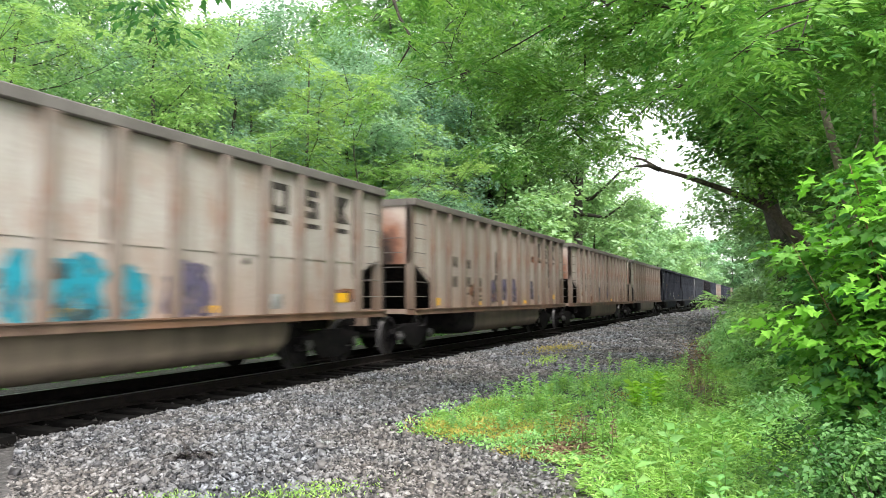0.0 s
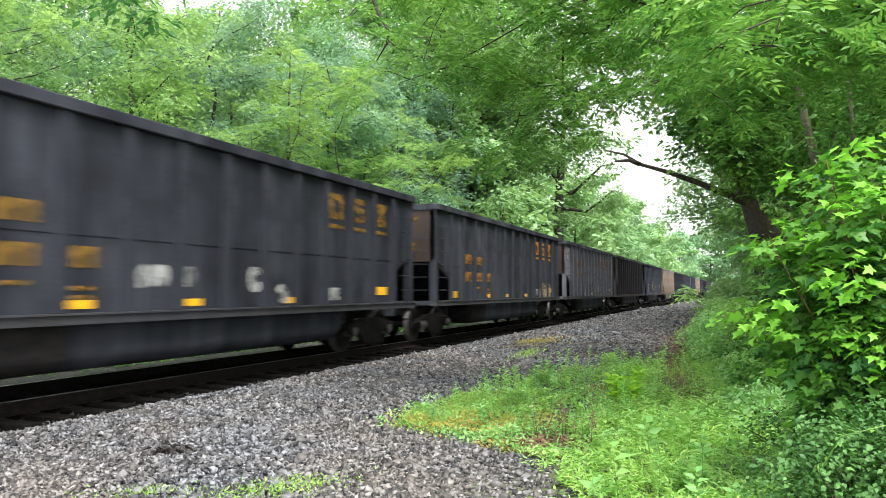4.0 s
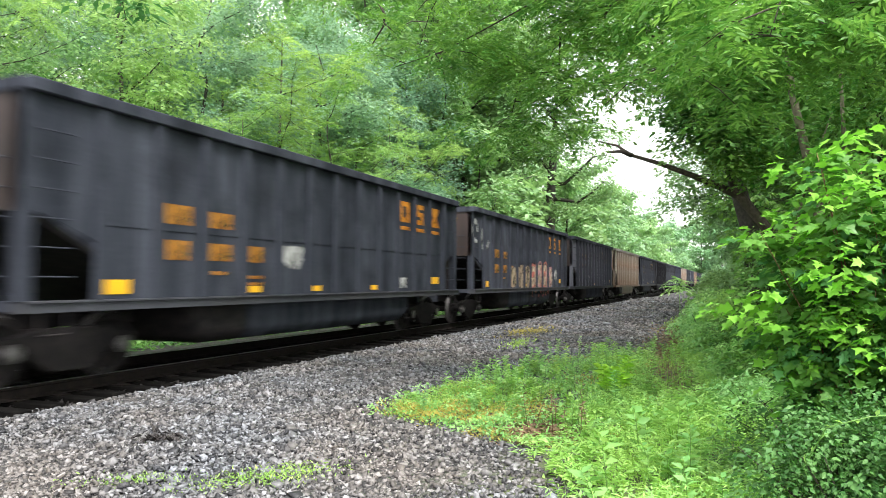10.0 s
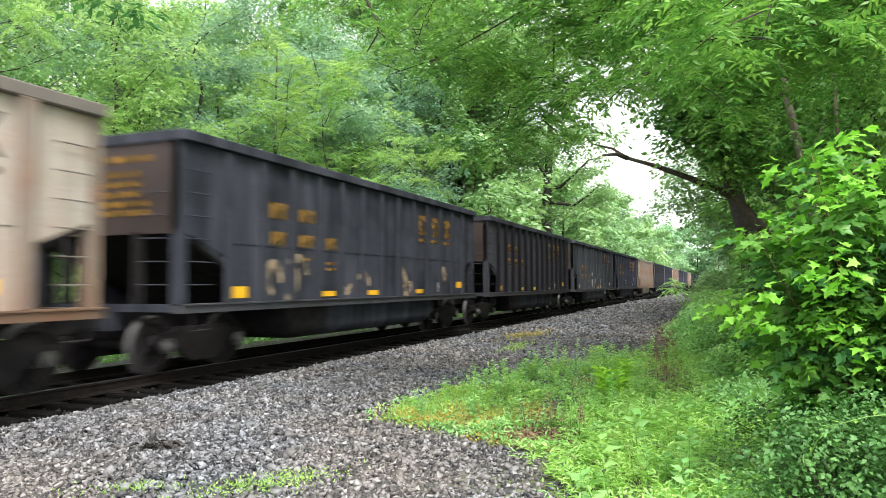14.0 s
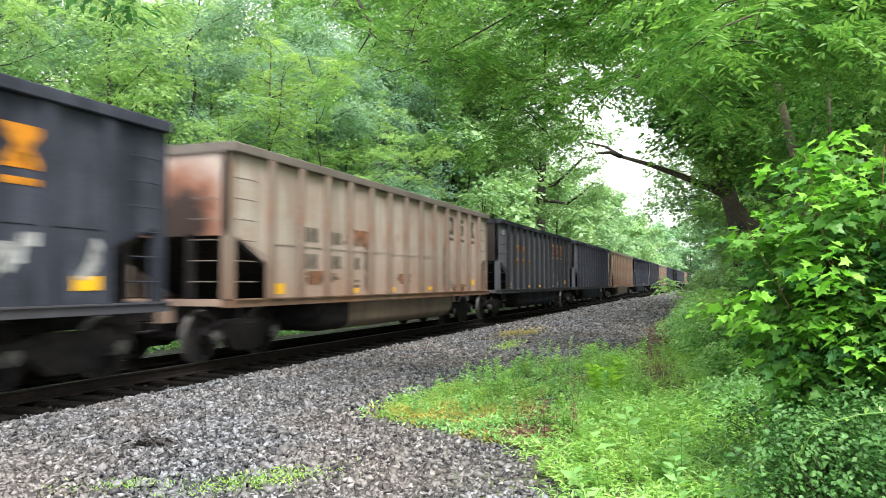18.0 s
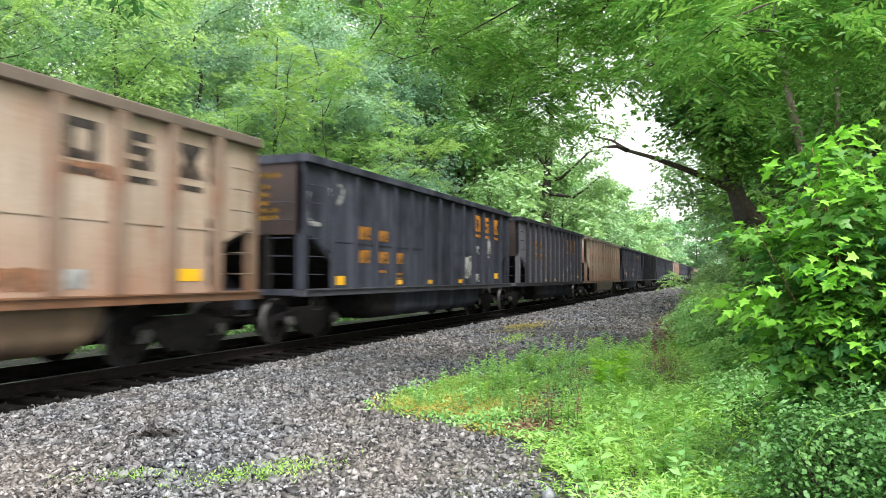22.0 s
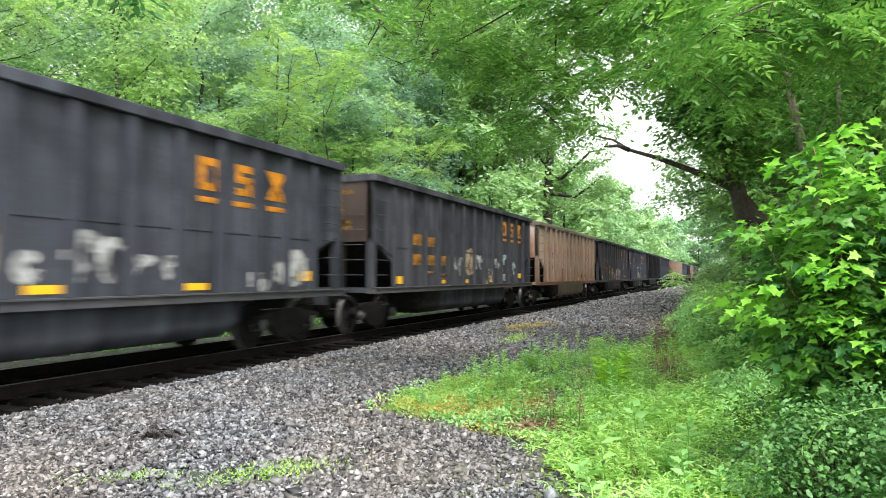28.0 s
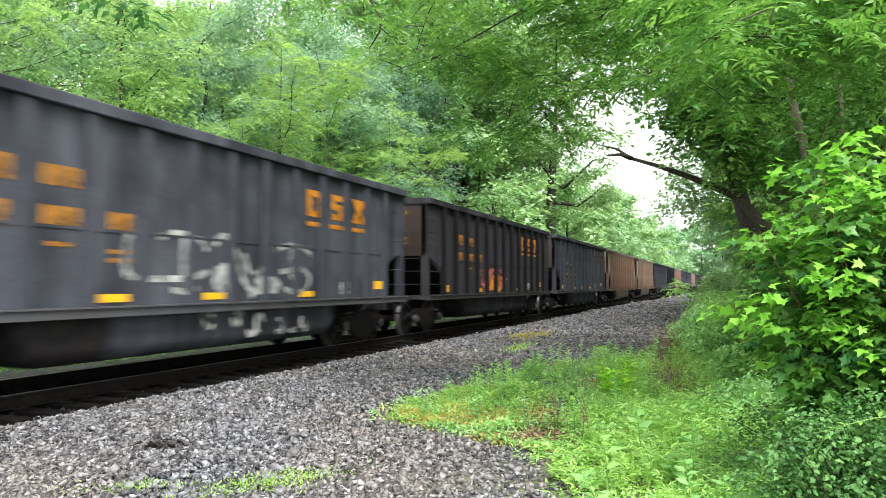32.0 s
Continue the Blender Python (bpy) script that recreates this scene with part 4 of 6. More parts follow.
couple("black", 0, 0, "orange", [(CREAM, 2.69, 1.55, 1.05, 0.88, "fill"), (WHITE, 3.67, 1.23, 0.84, 0.36, "fat"), (CREAM, 5.92, 1.76, 0, 0.85, "M"), (CREAM, 6.80, 1.84, 0, 0.85, "Y"), (CREAM, 7.87, 1.66, 0, 0.70, "B"), (CREAM, 8.97, 1.70, 0, 0.68, "A"), (CREAM, 9.95, 1.70, 0, 0.68, "D"), (TEAL, 6.80, 1.44, 0.7, 0.16, "fill"), (TEAL, 8.9, 1.42, 0.5, 0.12, "fill"), (WHITE, 10.92, 1.56, 0.5, 0.62, "fill"), (WHITE, 11.85, 1.66, 0.45, 0.62, "fat"), (WHITE, 12.55, 1.72, 0.42, 0.55, "fill"), (PINK, 7.73, 0.81, 1.84, 0.23, "thin")])
couple("tan", 1, 0, "ink", [(INK, 4.54, 2.88, 0.37, 1.57, "fill"), (INK, 3.88, 2.51, 0.35, 1.08, "fill"), (INK, 3.80, 1.54, 0.89, 0.85, "fill"), (INK, 1.79, 2.77, 0.37, 0.30, "fill"), (MINT, 6.0, 1.74, 0.80, 1.25, (BLUE,)), (MINT, 6.80, 1.70, 0.72, 1.15, (BLUE,)), (MINT, 7.55, 1.68, 0.72, 1.1, (BLUE,)), (MINT, 8.35, 1.68, 0.8, 1.1, (BLUE,)), (MINT, 9.2, 1.65, 0.85, 1.0, (BLUE,)), (MINT, 7.9, 0.76, 4.0, 0.4, "fat")])
couple("black", 0, 0, "orange", [(WHITE, 5.76, 1.84, 0.66, 0.44, "fill")])
couple("black", 0, 0, "orange", [(WHITE, 0.73, 3.06, 1.02, 1.04, "fat"), (CREAM, 4.92, 1.55, 0.90, 0.77, "fill"), (CREAM, 6.40, 1.56, 1.88, 0.96, "fill"), (PEACH, 9.4, 1.58, 3.9, 1.2, "fill"), (PEACH, 7.95, 1.62, 1.2, 1.15, (RED,)), (PEACH, 8.85, 1.68, 1.25, 1.25, (PINK,)), (PEACH, 9.8, 1.66, 1.25, 1.2, (RED,)), (PEACH, 10.75, 1.56, 1.15, 1.0, (PINK,)), (WHITE, 11.25, 1.5, 0.6, 0.6, "fat"), (WHITE, 12.1, 1.68, 0.5, 0.5, "fill"), (RED, 9.3, 0.84, 3.4, 0.24, "thin")])
couple("pale", 1, 0.8, "dim", [(WHITE, 5.2, 1.6, 0.9, 0.5, "fat"), (WHITE, 8.4, 1.6, 1.4, 0.5, "thin")])
couple("tan", 1, 0, "ink", [(CREAM, 5.25, 1.57, 0.61, 0.85, "fill"), (INK, 6.0, 1.55, 0.7, 0.95, (CREAM,)), (INK, 6.8, 1.52, 0.75, 0.85, (CREAM,)), (CREAM, 7.55, 1.5, 0.6, 0.8, (INK,)), (INK, 8.35, 1.52, 0.7, 0.85, (CREAM,)), (CREAM, 9.1, 1.5, 0.6, 0.75, (INK,)), (INK, 9.9, 1.5, 0.8, 0.75, (CREAM,))])
couple("black", 0, 0.8, "dim", [(CREAM, 2.93, 1.54, 1.22, 0.78, "fat"), (CREAM, 5.61, 1.50, 0.78, 0.54, "fat"), (CREAM, 8.46, 1.50, 0.69, 0.64, "fat"), (CREAM, 11.05, 1.71, 0.52, 0.47, "fill")])
couple("grey", 1, 0.8, "dim", [])
couple("black", 0, 0, "orange", [(WHITE, 6.04, 1.64, 1.12, 0.90, "fat"), (WHITE, 6.03, 1.44, 0.65, 0.51, "fill"), (WHITE, 7.18, 1.63, 0.86, 0.89, "fat"), (WHITE, 8.38, 1.60, 1.04, 0.97, "fat"), (OCHRE, 4.64, 1.46, 0.29, 0.47, "fill"), (OCHRE, 7.19, 1.49, 0.26, 0.52, "fill"), (OCHRE, 9.71, 1.46, 0.30, 0.49, "fill"), (OCHRE, 12.66, 1.86, 0.23, 0.82, "fill"), (BLUE, 10.42, 1.70, 0.78, 0.58, "fill")])
couple("black", 0, 0.8, "orange", [(WHITE, 5.52, 1.48, 0.63, 0.45, "fat"), (WHITE, 6.55, 1.51, 0.64, 0.40, "fat"), (WHITE, 9.29, 1.64, 0.41, 0.53, "fill"), (WHITE, 11.71, 1.69, 1.51, 0.50, "fat")])
couple("tan", 1, 0, "ink", [])
couple("pale", 1, 0.8, "orange", [(WHITE, 10.10, 1.67, 0.72, 0.69, "fill"), (WHITE, 10.96, 1.79, 0.93, 0.38, "fat"), (WHITE, 0.6, 3.0, 0.5, 0.8, "thin")])
couple("pale", 1, 0.8, "orange", [])
couple("tan", 1, 0, "ink", [(INK, 9.35, 2.5, 0.22, 2.3, "fill"), (INK, 5.6, 2.3, 0.5, 0.4, "fill")])
couple("black", 0, 0, "orange", [(WHITE, 9.80, 1.68, 0.84, 0.71, "fill"), (WHITE, 10.87, 2.25, 0.84, 0.38, "thin"), (WHITE, 12.16, 2.35, 0.36, 0.60, "fill"), (WHITE, 0.75, 2.9, 0.6, 0.9, "thin")])
couple("pale", 1, 0.8, "orange", [(CREAM, 8.24, 1.48, 0.72, 0.89, "fat"), (WHITE, 9.15, 1.67, 0.66, 0.61, "fill"), (WHITE, 10.12, 1.93, 0.83, 0.44, "fat")])
couple("tan", 1, 0, "ink", [(CREAM, 7.45, 1.50, 0.85, 0.87, "fill"), (CREAM, 8.18, 1.52, 0.60, 0.89, "fill"), (RED, 7.7, 1.5, 1.4, 0.85, "thin"), (INK, 9.00, 1.52, 0.74, 0.93, "fill")])
couple("black", 0, 0.33, "dim", [(OCHRE, 1.52, 1.83, 0.29, 0.93, "fill"), (WHITE, 1.93, 1.74, 0.56, 0.45, "fill"), (PINK, 2.77, 1.51, 0.67, 0.46, "fill"), (OCHRE, 4.54, 1.49, 0.20, 0.49, "fill"), (OCHRE, 7.14, 1.46, 0.24, 0.47, "fill"), (OCHRE, 9.39, 1.46, 0.31, 0.42, "fill"), (OCHRE, 12.29, 1.83, 0.40, 0.92, "fill"), (WHITE, 7.69, 1.65, 2.04, 0.78, "thin")])
couple("grey", 1, 0.8, "dim", [])
couple("black", 0, 0.8, "orange", [(WHITE, 3.57, 1.64, 0.58, 0.44, "fat"), (CREAM, 5.61, 1.68, 0.70, 0.72, "fill"), (WHITE, 6.64, 1.62, 0.54, 0.50, "fat"), (WHITE, 7.51, 1.62, 0.54, 0.61, "fat"), (WHITE, 8.43, 1.40, 0.74, 0.45, "fat"), (WHITE, 11.27, 1.47, 0.78, 0.52, "fat"), (WHITE, 12.20, 1.56, 0.60, 0.69, "fill")])
couple("black", 0, 0, "orange", [(WHITE, 5.86, 1.64, 0.77, 0.53, "fat"), (CREAM, 6.81, 1.85, 0.94, 0.82, "fill"), (WHITE, 7.88, 1.78, 0.93, 0.53, "fat"), (CREAM, 8.88, 1.50, 0.86, 0.62, "fat"), (WHITE, 9.88, 1.95, 0.79, 0.41, "fat"), (MINT, 10.88, 1.75, 0.75, 0.73, "fat"), (MINT, 11.95, 1.72, 0.85, 0.57, "fat")])
couple("tan", 1, 0, "ink", [])
couple("black", 0, 0, "orange", [(WHITE, 5.95, 1.55, 0.95, 0.85, (RED,)), (WHITE, 6.75, 1.45, 0.62, 0.65, (RED,)), (WHITE, 7.55, 1.53, 0.7, 0.85, (RED,)), (WHITE, 8.2, 1.5, 0.6, 0.85, (PINK,)), (WHITE, 9.1, 1.53, 0.7, 0.85, (PINK,)), (WHITE, 10.1, 1.53, 0.6, 0.75, (PINK,)), (PINK, 8.2, 0.85, 3.4, 0.25, "thin"), (OCHRE, 4.95, 1.95, 0.62, 0.4, "fill"), (OCHRE, 4.95, 1.6, 0.55, 0.3, "fill"), (WHITE, 13.05, 2.01, 0.82, 0.75, "fat")])
couple("black", 0, 0.8, "orange", [(WHITE, 0, 0, 0.10, 0, [(4.75, 2.12), (4.66, 1.75), (4.8, 1.52), (5.4, 1.50), (6.0, 1.52), (6.4, 1.62)]), (WHITE, 0, 0, 0.13, 0, [(5.86, 2.2), (5.84, 1.8), (5.86, 1.32)]), (WHITE, 0, 0, 0.09, 0, [(5.3, 2.1), (5.7, 2.2), (6.2, 2.12), (6.35, 1.95)]), (WHITE, 0, 0, 0.09, 0, [(5.6, 1.34), (5.9, 1.30), (6.15, 1.36)]),
                            (WHITE, 0, 0, 0.11, 0, [(6.5, 2.05), (6.8, 2.22), (7.1, 1.95), (7.25, 1.55), (7.55, 1.3)]), (WHITE, 6.75, 1.5, 0.4, 0.5, "fill"), (WHITE, 0, 0, 0.10, 0, [(7.3, 1.95), (7.5, 1.6), (7.9, 1.75), (8.0, 2.1), (7.85, 1.5), (7.5, 1.2)]), (WHITE, 0, 0, 0.10, 0, [(8.2, 2.05), (8.9, 2.18), (9.45, 2.0)]), (WHITE, 0, 0, 0.08, 0, [(8.75, 2.1), (8.7, 1.7), (8.8, 1.5)]), (WHITE, 0, 0, 0.10, 0, [(8.4, 1.65), (9.1, 1.72), (9.4, 1.5), (9.0, 1.25), (8.5, 1.35)]), (WHITE, 8.0, 1.4, 0.7, 0.35, "fill"), (WHITE, 7.9, 0.75, 3.2, 0.40, "thin"), (WHITE, 0.5, 2.9, 0.35, 0.9, "thin")])
couple("grey", 1, 0.4, "orange", [(RED, 6.18, 1.47, 3.39, 0.85, "fat"), (ORANGE, 6.12, 1.46, 2.03, 0.55, "fill")])
couple("black", 0, 0, "dim", [])
couple("tan", 1, 0, "ink", [])
couple("tan", 1, 0, "ink", [])
couple("black", 0, 0, "dim", [])
couple("grey", 1, 0.8, "dim", [])
couple("tan", 1, 0, "ink", [])
couple("black", 0, 0, "dim", [])
couple("black", 0, 0, "dim", [])
couple("tan", 1, 0, "ink", [])
couple("black", 0, 0, "dim", [])
couple("grey", 1, 0.8, "dim", [])
couple("black", 0, 0, "dim", [])
couple("tan", 1, 0, "ink", [])
couple("black", 0, 0, "dim", [])
couple("black", 0, 0, "dim", [])
couple("black", 0, 0, "dim", [])
couple("tan", 1, 0, "ink", [])
WAGONS = [wagon(k, *row, near=k < 37) for k, row in enumerate(TRAIN)]
FRONT = np.concatenate([[0], np.cumsum([PITCH - row[2] for row in TRAIN])])


# ---- plants ----
def skeleton(rng, height, spread, lean=(0, 0), first=0.25, limbs=11, droop=0.0):
    """Trunk and limbs of a tree: the trunk, a list of tubes for each limb, and the places where its sprays of leaves sit."""
    n = 9
    r0 = 0.010 * height + 0.025
    trunk = []
    for k in range(n):
        f = k / (n - 1)
        trunk.append(np.array([lean[0] * f ** 1.3 + rng.normal(0, 0.012 * height) * f, lean[1] * f ** 1.3 + rng.normal(0, 0.012 * height) * f, height * f * 0.94]))
    limb_list, tips = [], []
    for b in range(limbs):
        f = first + (0.97 - first) * (b + rng.uniform(0, 0.9)) / limbs
        k = f * (n - 1)
        p = trunk[int(k)] + (trunk[min(int(k) + 1, n - 1)] - trunk[int(k)]) * (k - int(k))
        a = b * 2.4 + rng.normal(0, 0.4)
        ln = spread * (1.05 - 0.62 * abs(f - 0.45)) * rng.uniform(0.7, 1.15)
        d = np.array([math.cos(a), math.sin(a), rng.uniform(0.15, 0.75)])
        pts = [p]
        for s in range(5):
            d = d + np.array([rng.normal(0, 0.16), rng.normal(0, 0.16), rng.normal(0.02, 0.1) - droop * 0.25])
            d /= np.linalg.norm(d)
            pts.append(pts[-1] + d * ln / 5)
        rr = r0 * 0.42 * (1 - 0.6 * f)
        tubes = [(pts, [rr * (1 - 0.8 * s / 5) for s in range(6)])]
        for s in range(1, 6):
            for q in range(2):
                e = np.array([rng.normal(), rng.normal(), rng.normal(0.15, 0.4) - droop])
                e /= np.linalg.norm(e)
                tw = [pts[s], pts[s] + e * ln * 0.16, pts[s] + e * ln * 0.30 + np.array([0, 0, -0.06 * ln * (1 + droop)])]
                tubes.append((tw, [rr * 0.25, rr * 0.17, rr * 0.08]))
                tips += [tw[1], tw[2]]
            tips.append(pts[s])
        limb_list.append(tubes)
    tips.append(trunk[-1])
    return (trunk, [r0 * (1 - 0.85 * k / (n - 1)) for k in range(n)]), limb_list, np.array(tips)


def sprays(rng, tips, count, radius, keep=0.72, flat=0.26):
    """Places and directions of leaves massed in flat, drooping sprays round some of the tips."""
    pick = tips[rng.permutation(len(tips))[:max(1, int(len(tips) * keep))]]
    big = rng.uniform(0.55, 1.45, len(pick))
    i = rng.choice(len(pick), count, p=big ** 2 / (big ** 2).sum())
    a, q = rng.uniform(0, 2 * math.pi, count), np.sqrt(rng.uniform(0, 1, count))
    rad = radius * big[i] * q
    lean = rng.normal(0, 0.28, (len(pick), 2))[i]
    dx, dy = np.cos(a), np.sin(a)
    dz = rng.normal(0, flat, count) * radius * big[i] - 0.42 * rad * q + rad * (dx * lean[:, 0] + dy * lean[:, 1])
    at = pick[i] + np.stack([rad * dx, rad * dy, dz], 1)
    b = a + rng.normal(0, 0.7, count)
    return at, np.stack([np.cos(b), np.sin(b), rng.normal(-0.35, 0.25, count)], 1)


def crown_leaves(rng, tips, count, radius, size, width=0.62, keep=0.72):
    at, along = sprays(rng, tips, count, radius * 1.15, keep)
    return leaves(rng, at, along, size, width, 0.15, 0.3, 0.35)


def fronds(rng, at, az, length, leaflet, pairs=7, rise=0.05, width=0.30):
    """Feathered leaves: a drooping midrib with pairs of narrow leaflets, from the places at in the directions az."""
    count = len(at)
    d = np.stack([np.cos(az), np.sin(az), rng.normal(rise, 0.25, count)], 1)
    side = np.stack([-np.sin(az), np.cos(az), rng.normal(0, 0.25, count)], 1)
    ln = length * rng.uniform(0.7, 1.25, count)
    P, A = [], []
    for k in range(pairs):
        f = (k + 0.8) / pairs
        q = at + d * (ln * f)[:, None] + np.array([0, 0, -1.0]) * (ln * 0.42 * f * f)[:, None]
        for s in (-1, 1):
            P.append(q)
            A.append(side * s + d * 0.55 + np.array([0, 0, -0.25]))
    P.append(q)
    A.append(d + np.array([0, 0, -0.7]))
    return leaves(rng, np.concatenate(P), np.concatenate(A), leaflet, width, 0.1)


def crown_fronds(rng, tips, count, radius, length, leaflet, pairs=7):
    """Rosettes of feathered leaves at some of the tips, drooping outwards."""
    pick = tips[rng.permutation(len(tips))[:int(len(tips) * 0.62)]]
    i = rng.integers(0, len(pick), count)
    return fronds(rng, pick[i] + rng.normal(0, radius, (count, 3)) * np.array([1, 1, 0.45]), rng.uniform(0, 2 * math.pi, count), length, leaflet, pairs, 0.12)


def tube_part(name, pts, radii, mat, parent, sides=6, label=""):
    V, F = [], []
    tube(V, F, pts, radii, sides)
    return part(name, mesh(name, V, F, mat, True), parent, label)


def tree_thing(name, label, trunk, limb_list, foliage, leaf_mat, bark=BARK, group="", category="tree", far=False):
    ob = thing(name, label, category, group)
    tube_part("trunk", *trunk, bark, ob, 8)
    for tubes in ([sum(limb_list, [])] if far else limb_list):
        V, F = [], []
        for pts, rr in tubes:
            tube(V, F, pts, rr, 4)
        part("branchwork" if far else "limb", mesh("limb", V, F, bark, True), ob)
    part("crown", array_mesh("crown", *foliage, leaf_mat), ob)
    return ob


def plant_woods():
    """The woods beyond the track: seven trees built once, then set out in rows."""
    kinds = []
    rows = (("leafy young tree with rounded green leaves", 9, 3.3, LEAF_HAZE, 0.125, 17000, 13, 0.10),
            ("slim broadleaf tree with cool green leaves", 9.5, 3.2, LEAF_COOL, 0.12, 17000, 13, 0.10),
            ("feathery locust tree with fresh green leaves", 8.6, 3.2, LEAF_LOCUST, 0, 900, 12, 0.10),
            ("tall broadleaf woodland tree in full leaf", 15, 4.8, LEAF_HAZE, 0.20, 14000, 12, 0.15),
            ("tall dark-leaved woodland tree", 17, 5.2, LEAF_WOOD, 0.28, 10000, 11, 0.15),
            ("low bushy tree at the edge of the wood", 5, 2.8, LEAF_COOL, 0.125, 10000, 11, 0.02),
            ("green tree far down the line, its leaves tinted pale with haze", 13, 4.5, LEAF_FAR, 0.46, 5200, 12, 0.06),
            ("tall green tree, rain haze put into its leaf colour", 16, 5.0, LEAF_MIST, 0.19, 22000, 14, 0.05))
    for k, (words, h, sp, mat, size, count, limbs, first) in enumerate(rows):
        rng = np.random.default_rng(40 + k)
        trunk, limb_list, tips = skeleton(rng, h, sp, first=first, limbs=limbs)
        fol = crown_leaves(rng, tips, count, 0.125 * sp, size, 0.66, 0.7) if size else crown_fronds(rng, tips, count, 0.16, 0.52, 0.13, 8)
        kinds.append(tree_thing("woodland_tree", words, trunk, limb_list, fol, mat, group="woods behind the track", far=True))
    r = random.Random(11)
    spots = []
    y = 3.0
    while y < 62:      # bushy edge
        spots.append((5, -15.2 - r.uniform(0, 1.6), y, r.uniform(0.8, 1.15)))
        y += r.uniform(4.6, 6.8)
    y = 4.0
    while y < 58:      # first trees
        spots.append((r.choice((0, 1, 2, 1)), -17.2 - r.uniform(0, 2.2), y, 0.92 + 0.012 * y + r.uniform(0, 0.12)))
        y += r.uniform(2.6, 3.8)
    y = 6.0
    while y < 66:      # second trees
        spots.append((r.choice((3, 0, 1, 1)), -22 - r.uniform(0, 4), y, 1.0 + 0.006 * y + r.uniform(0, 0.15)))
        y += r.uniform(3.8, 5.4)
    y = 8.0
    while y < 80:      # tall ones behind
        x = -31 - r.uniform(0, 9)
        if y > 42 or y < 20:
            spots.append((r.choice((3, 4, 1)), x, y, 1.05 + r.uniform(0, 0.25)))
        y += r.uniform(5.0, 7.0)
    y = 10.0
    while y < 60:      # pale tall trees that close the wood
        x = -27 - r.uniform(0, 5)
        spots.append((7, x, y, 1.0 + r.uniform(0, 0.2)))
        y += r.uniform(3.0, 4.4)
    for y in (72, 82, 93, 105, 118, 133, 150, 170, 195):      # far down the line
        spots.append((6, -14.2 - r.uniform(0, 1.5), y, 1.05 + r.uniform(0, 0.15)))
        spots.append((6, -24 - r.uniform(0, 4), y + 5, 1.25 + r.uniform(0, 0.2)))
    for x, y in ((-14, 225), (-8, 235), (-2, 230), (5, 240), (12, 225), (-22, 240), (-32, 235), (-11, 250), (-5, 246), (-17, 244), (-26, 246)):
        spots.append((6, x, y, 1.45 + r.uniform(0, 0.2)))
    # near-side trees, mostly out of view, kept to shade the line
    for x, y, s in ((6.5, 38, 1.0), (9, 15, 0.9), (6.5, 11, 0.8), (6.5, 30, 1.5), (6.0, 45, 1.5), (7, 54, 1.2), (5.5, 62, 1.2), (7, 72, 1.2), (5, 84, 1.2)):
        spots.append((3 if y > 20 else 4, x, y, s))
    for k, y in enumerate((20, 27, 34, 41, 49, 57, 66, 76, 88, 101)):      # tall unseen wood behind the hedge, added to shade the wagons
        spots.append((4, 8.5 + 1.5 * (k % 2), y, 1.4 + r.uniform(0, 0.2)))
    spots += [(7, -31, 50, 1.5), (7, -35.5, 55, 1.55), (7, -28.5, 47, 1.4), (2, -15.4, 26, 0.95), (2, -16.0, 29.5, 1.0), (2, -16.4, 34, 1.1), (2, -15.8, 14.4, 0.66), (2, -15.9, 16.8, 0.85), (2, -15.9, 21, 0.8)]
    used = set()
    spots.sort(key=lambda q: q[2])
    for k, x, y, s in spots:
        # past 40 m, kinds whose leaf colour has the haze painted in
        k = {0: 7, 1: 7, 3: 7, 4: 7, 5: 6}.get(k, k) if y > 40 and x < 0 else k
        if 34 < y < 62 and abs(x + 0.236 * y) < 4.2 or -x / y > 1.8:
            continue
        if 0.9 < -x / y < 1.2:      # lower growth, with sky over it
            s *= 0.9 if k in (0, 1, 2, 5) else 0.72
        m = pose(x, y, relief(x, y) - 0.05, 0, 0, r.uniform(0, 360)) @ Matrix.Diagonal((s, s, s, 1))
        if k in used:
            copy_thing(kinds[k], m)
        else:
            kinds[k].matrix_basis = m
            used.add(k)
    for x, y, s, turn in ((6.5, 23, 1.4, 70), (6.5, 37, 1.55, 200)):      # extra tall trees, added to shade the line
        copy_thing(kinds[3], pose(x, y, relief(x, y) - 0.05, 0, 0, turn) @ Matrix.Diagonal((s, s, s, 1)))


plant_woods()


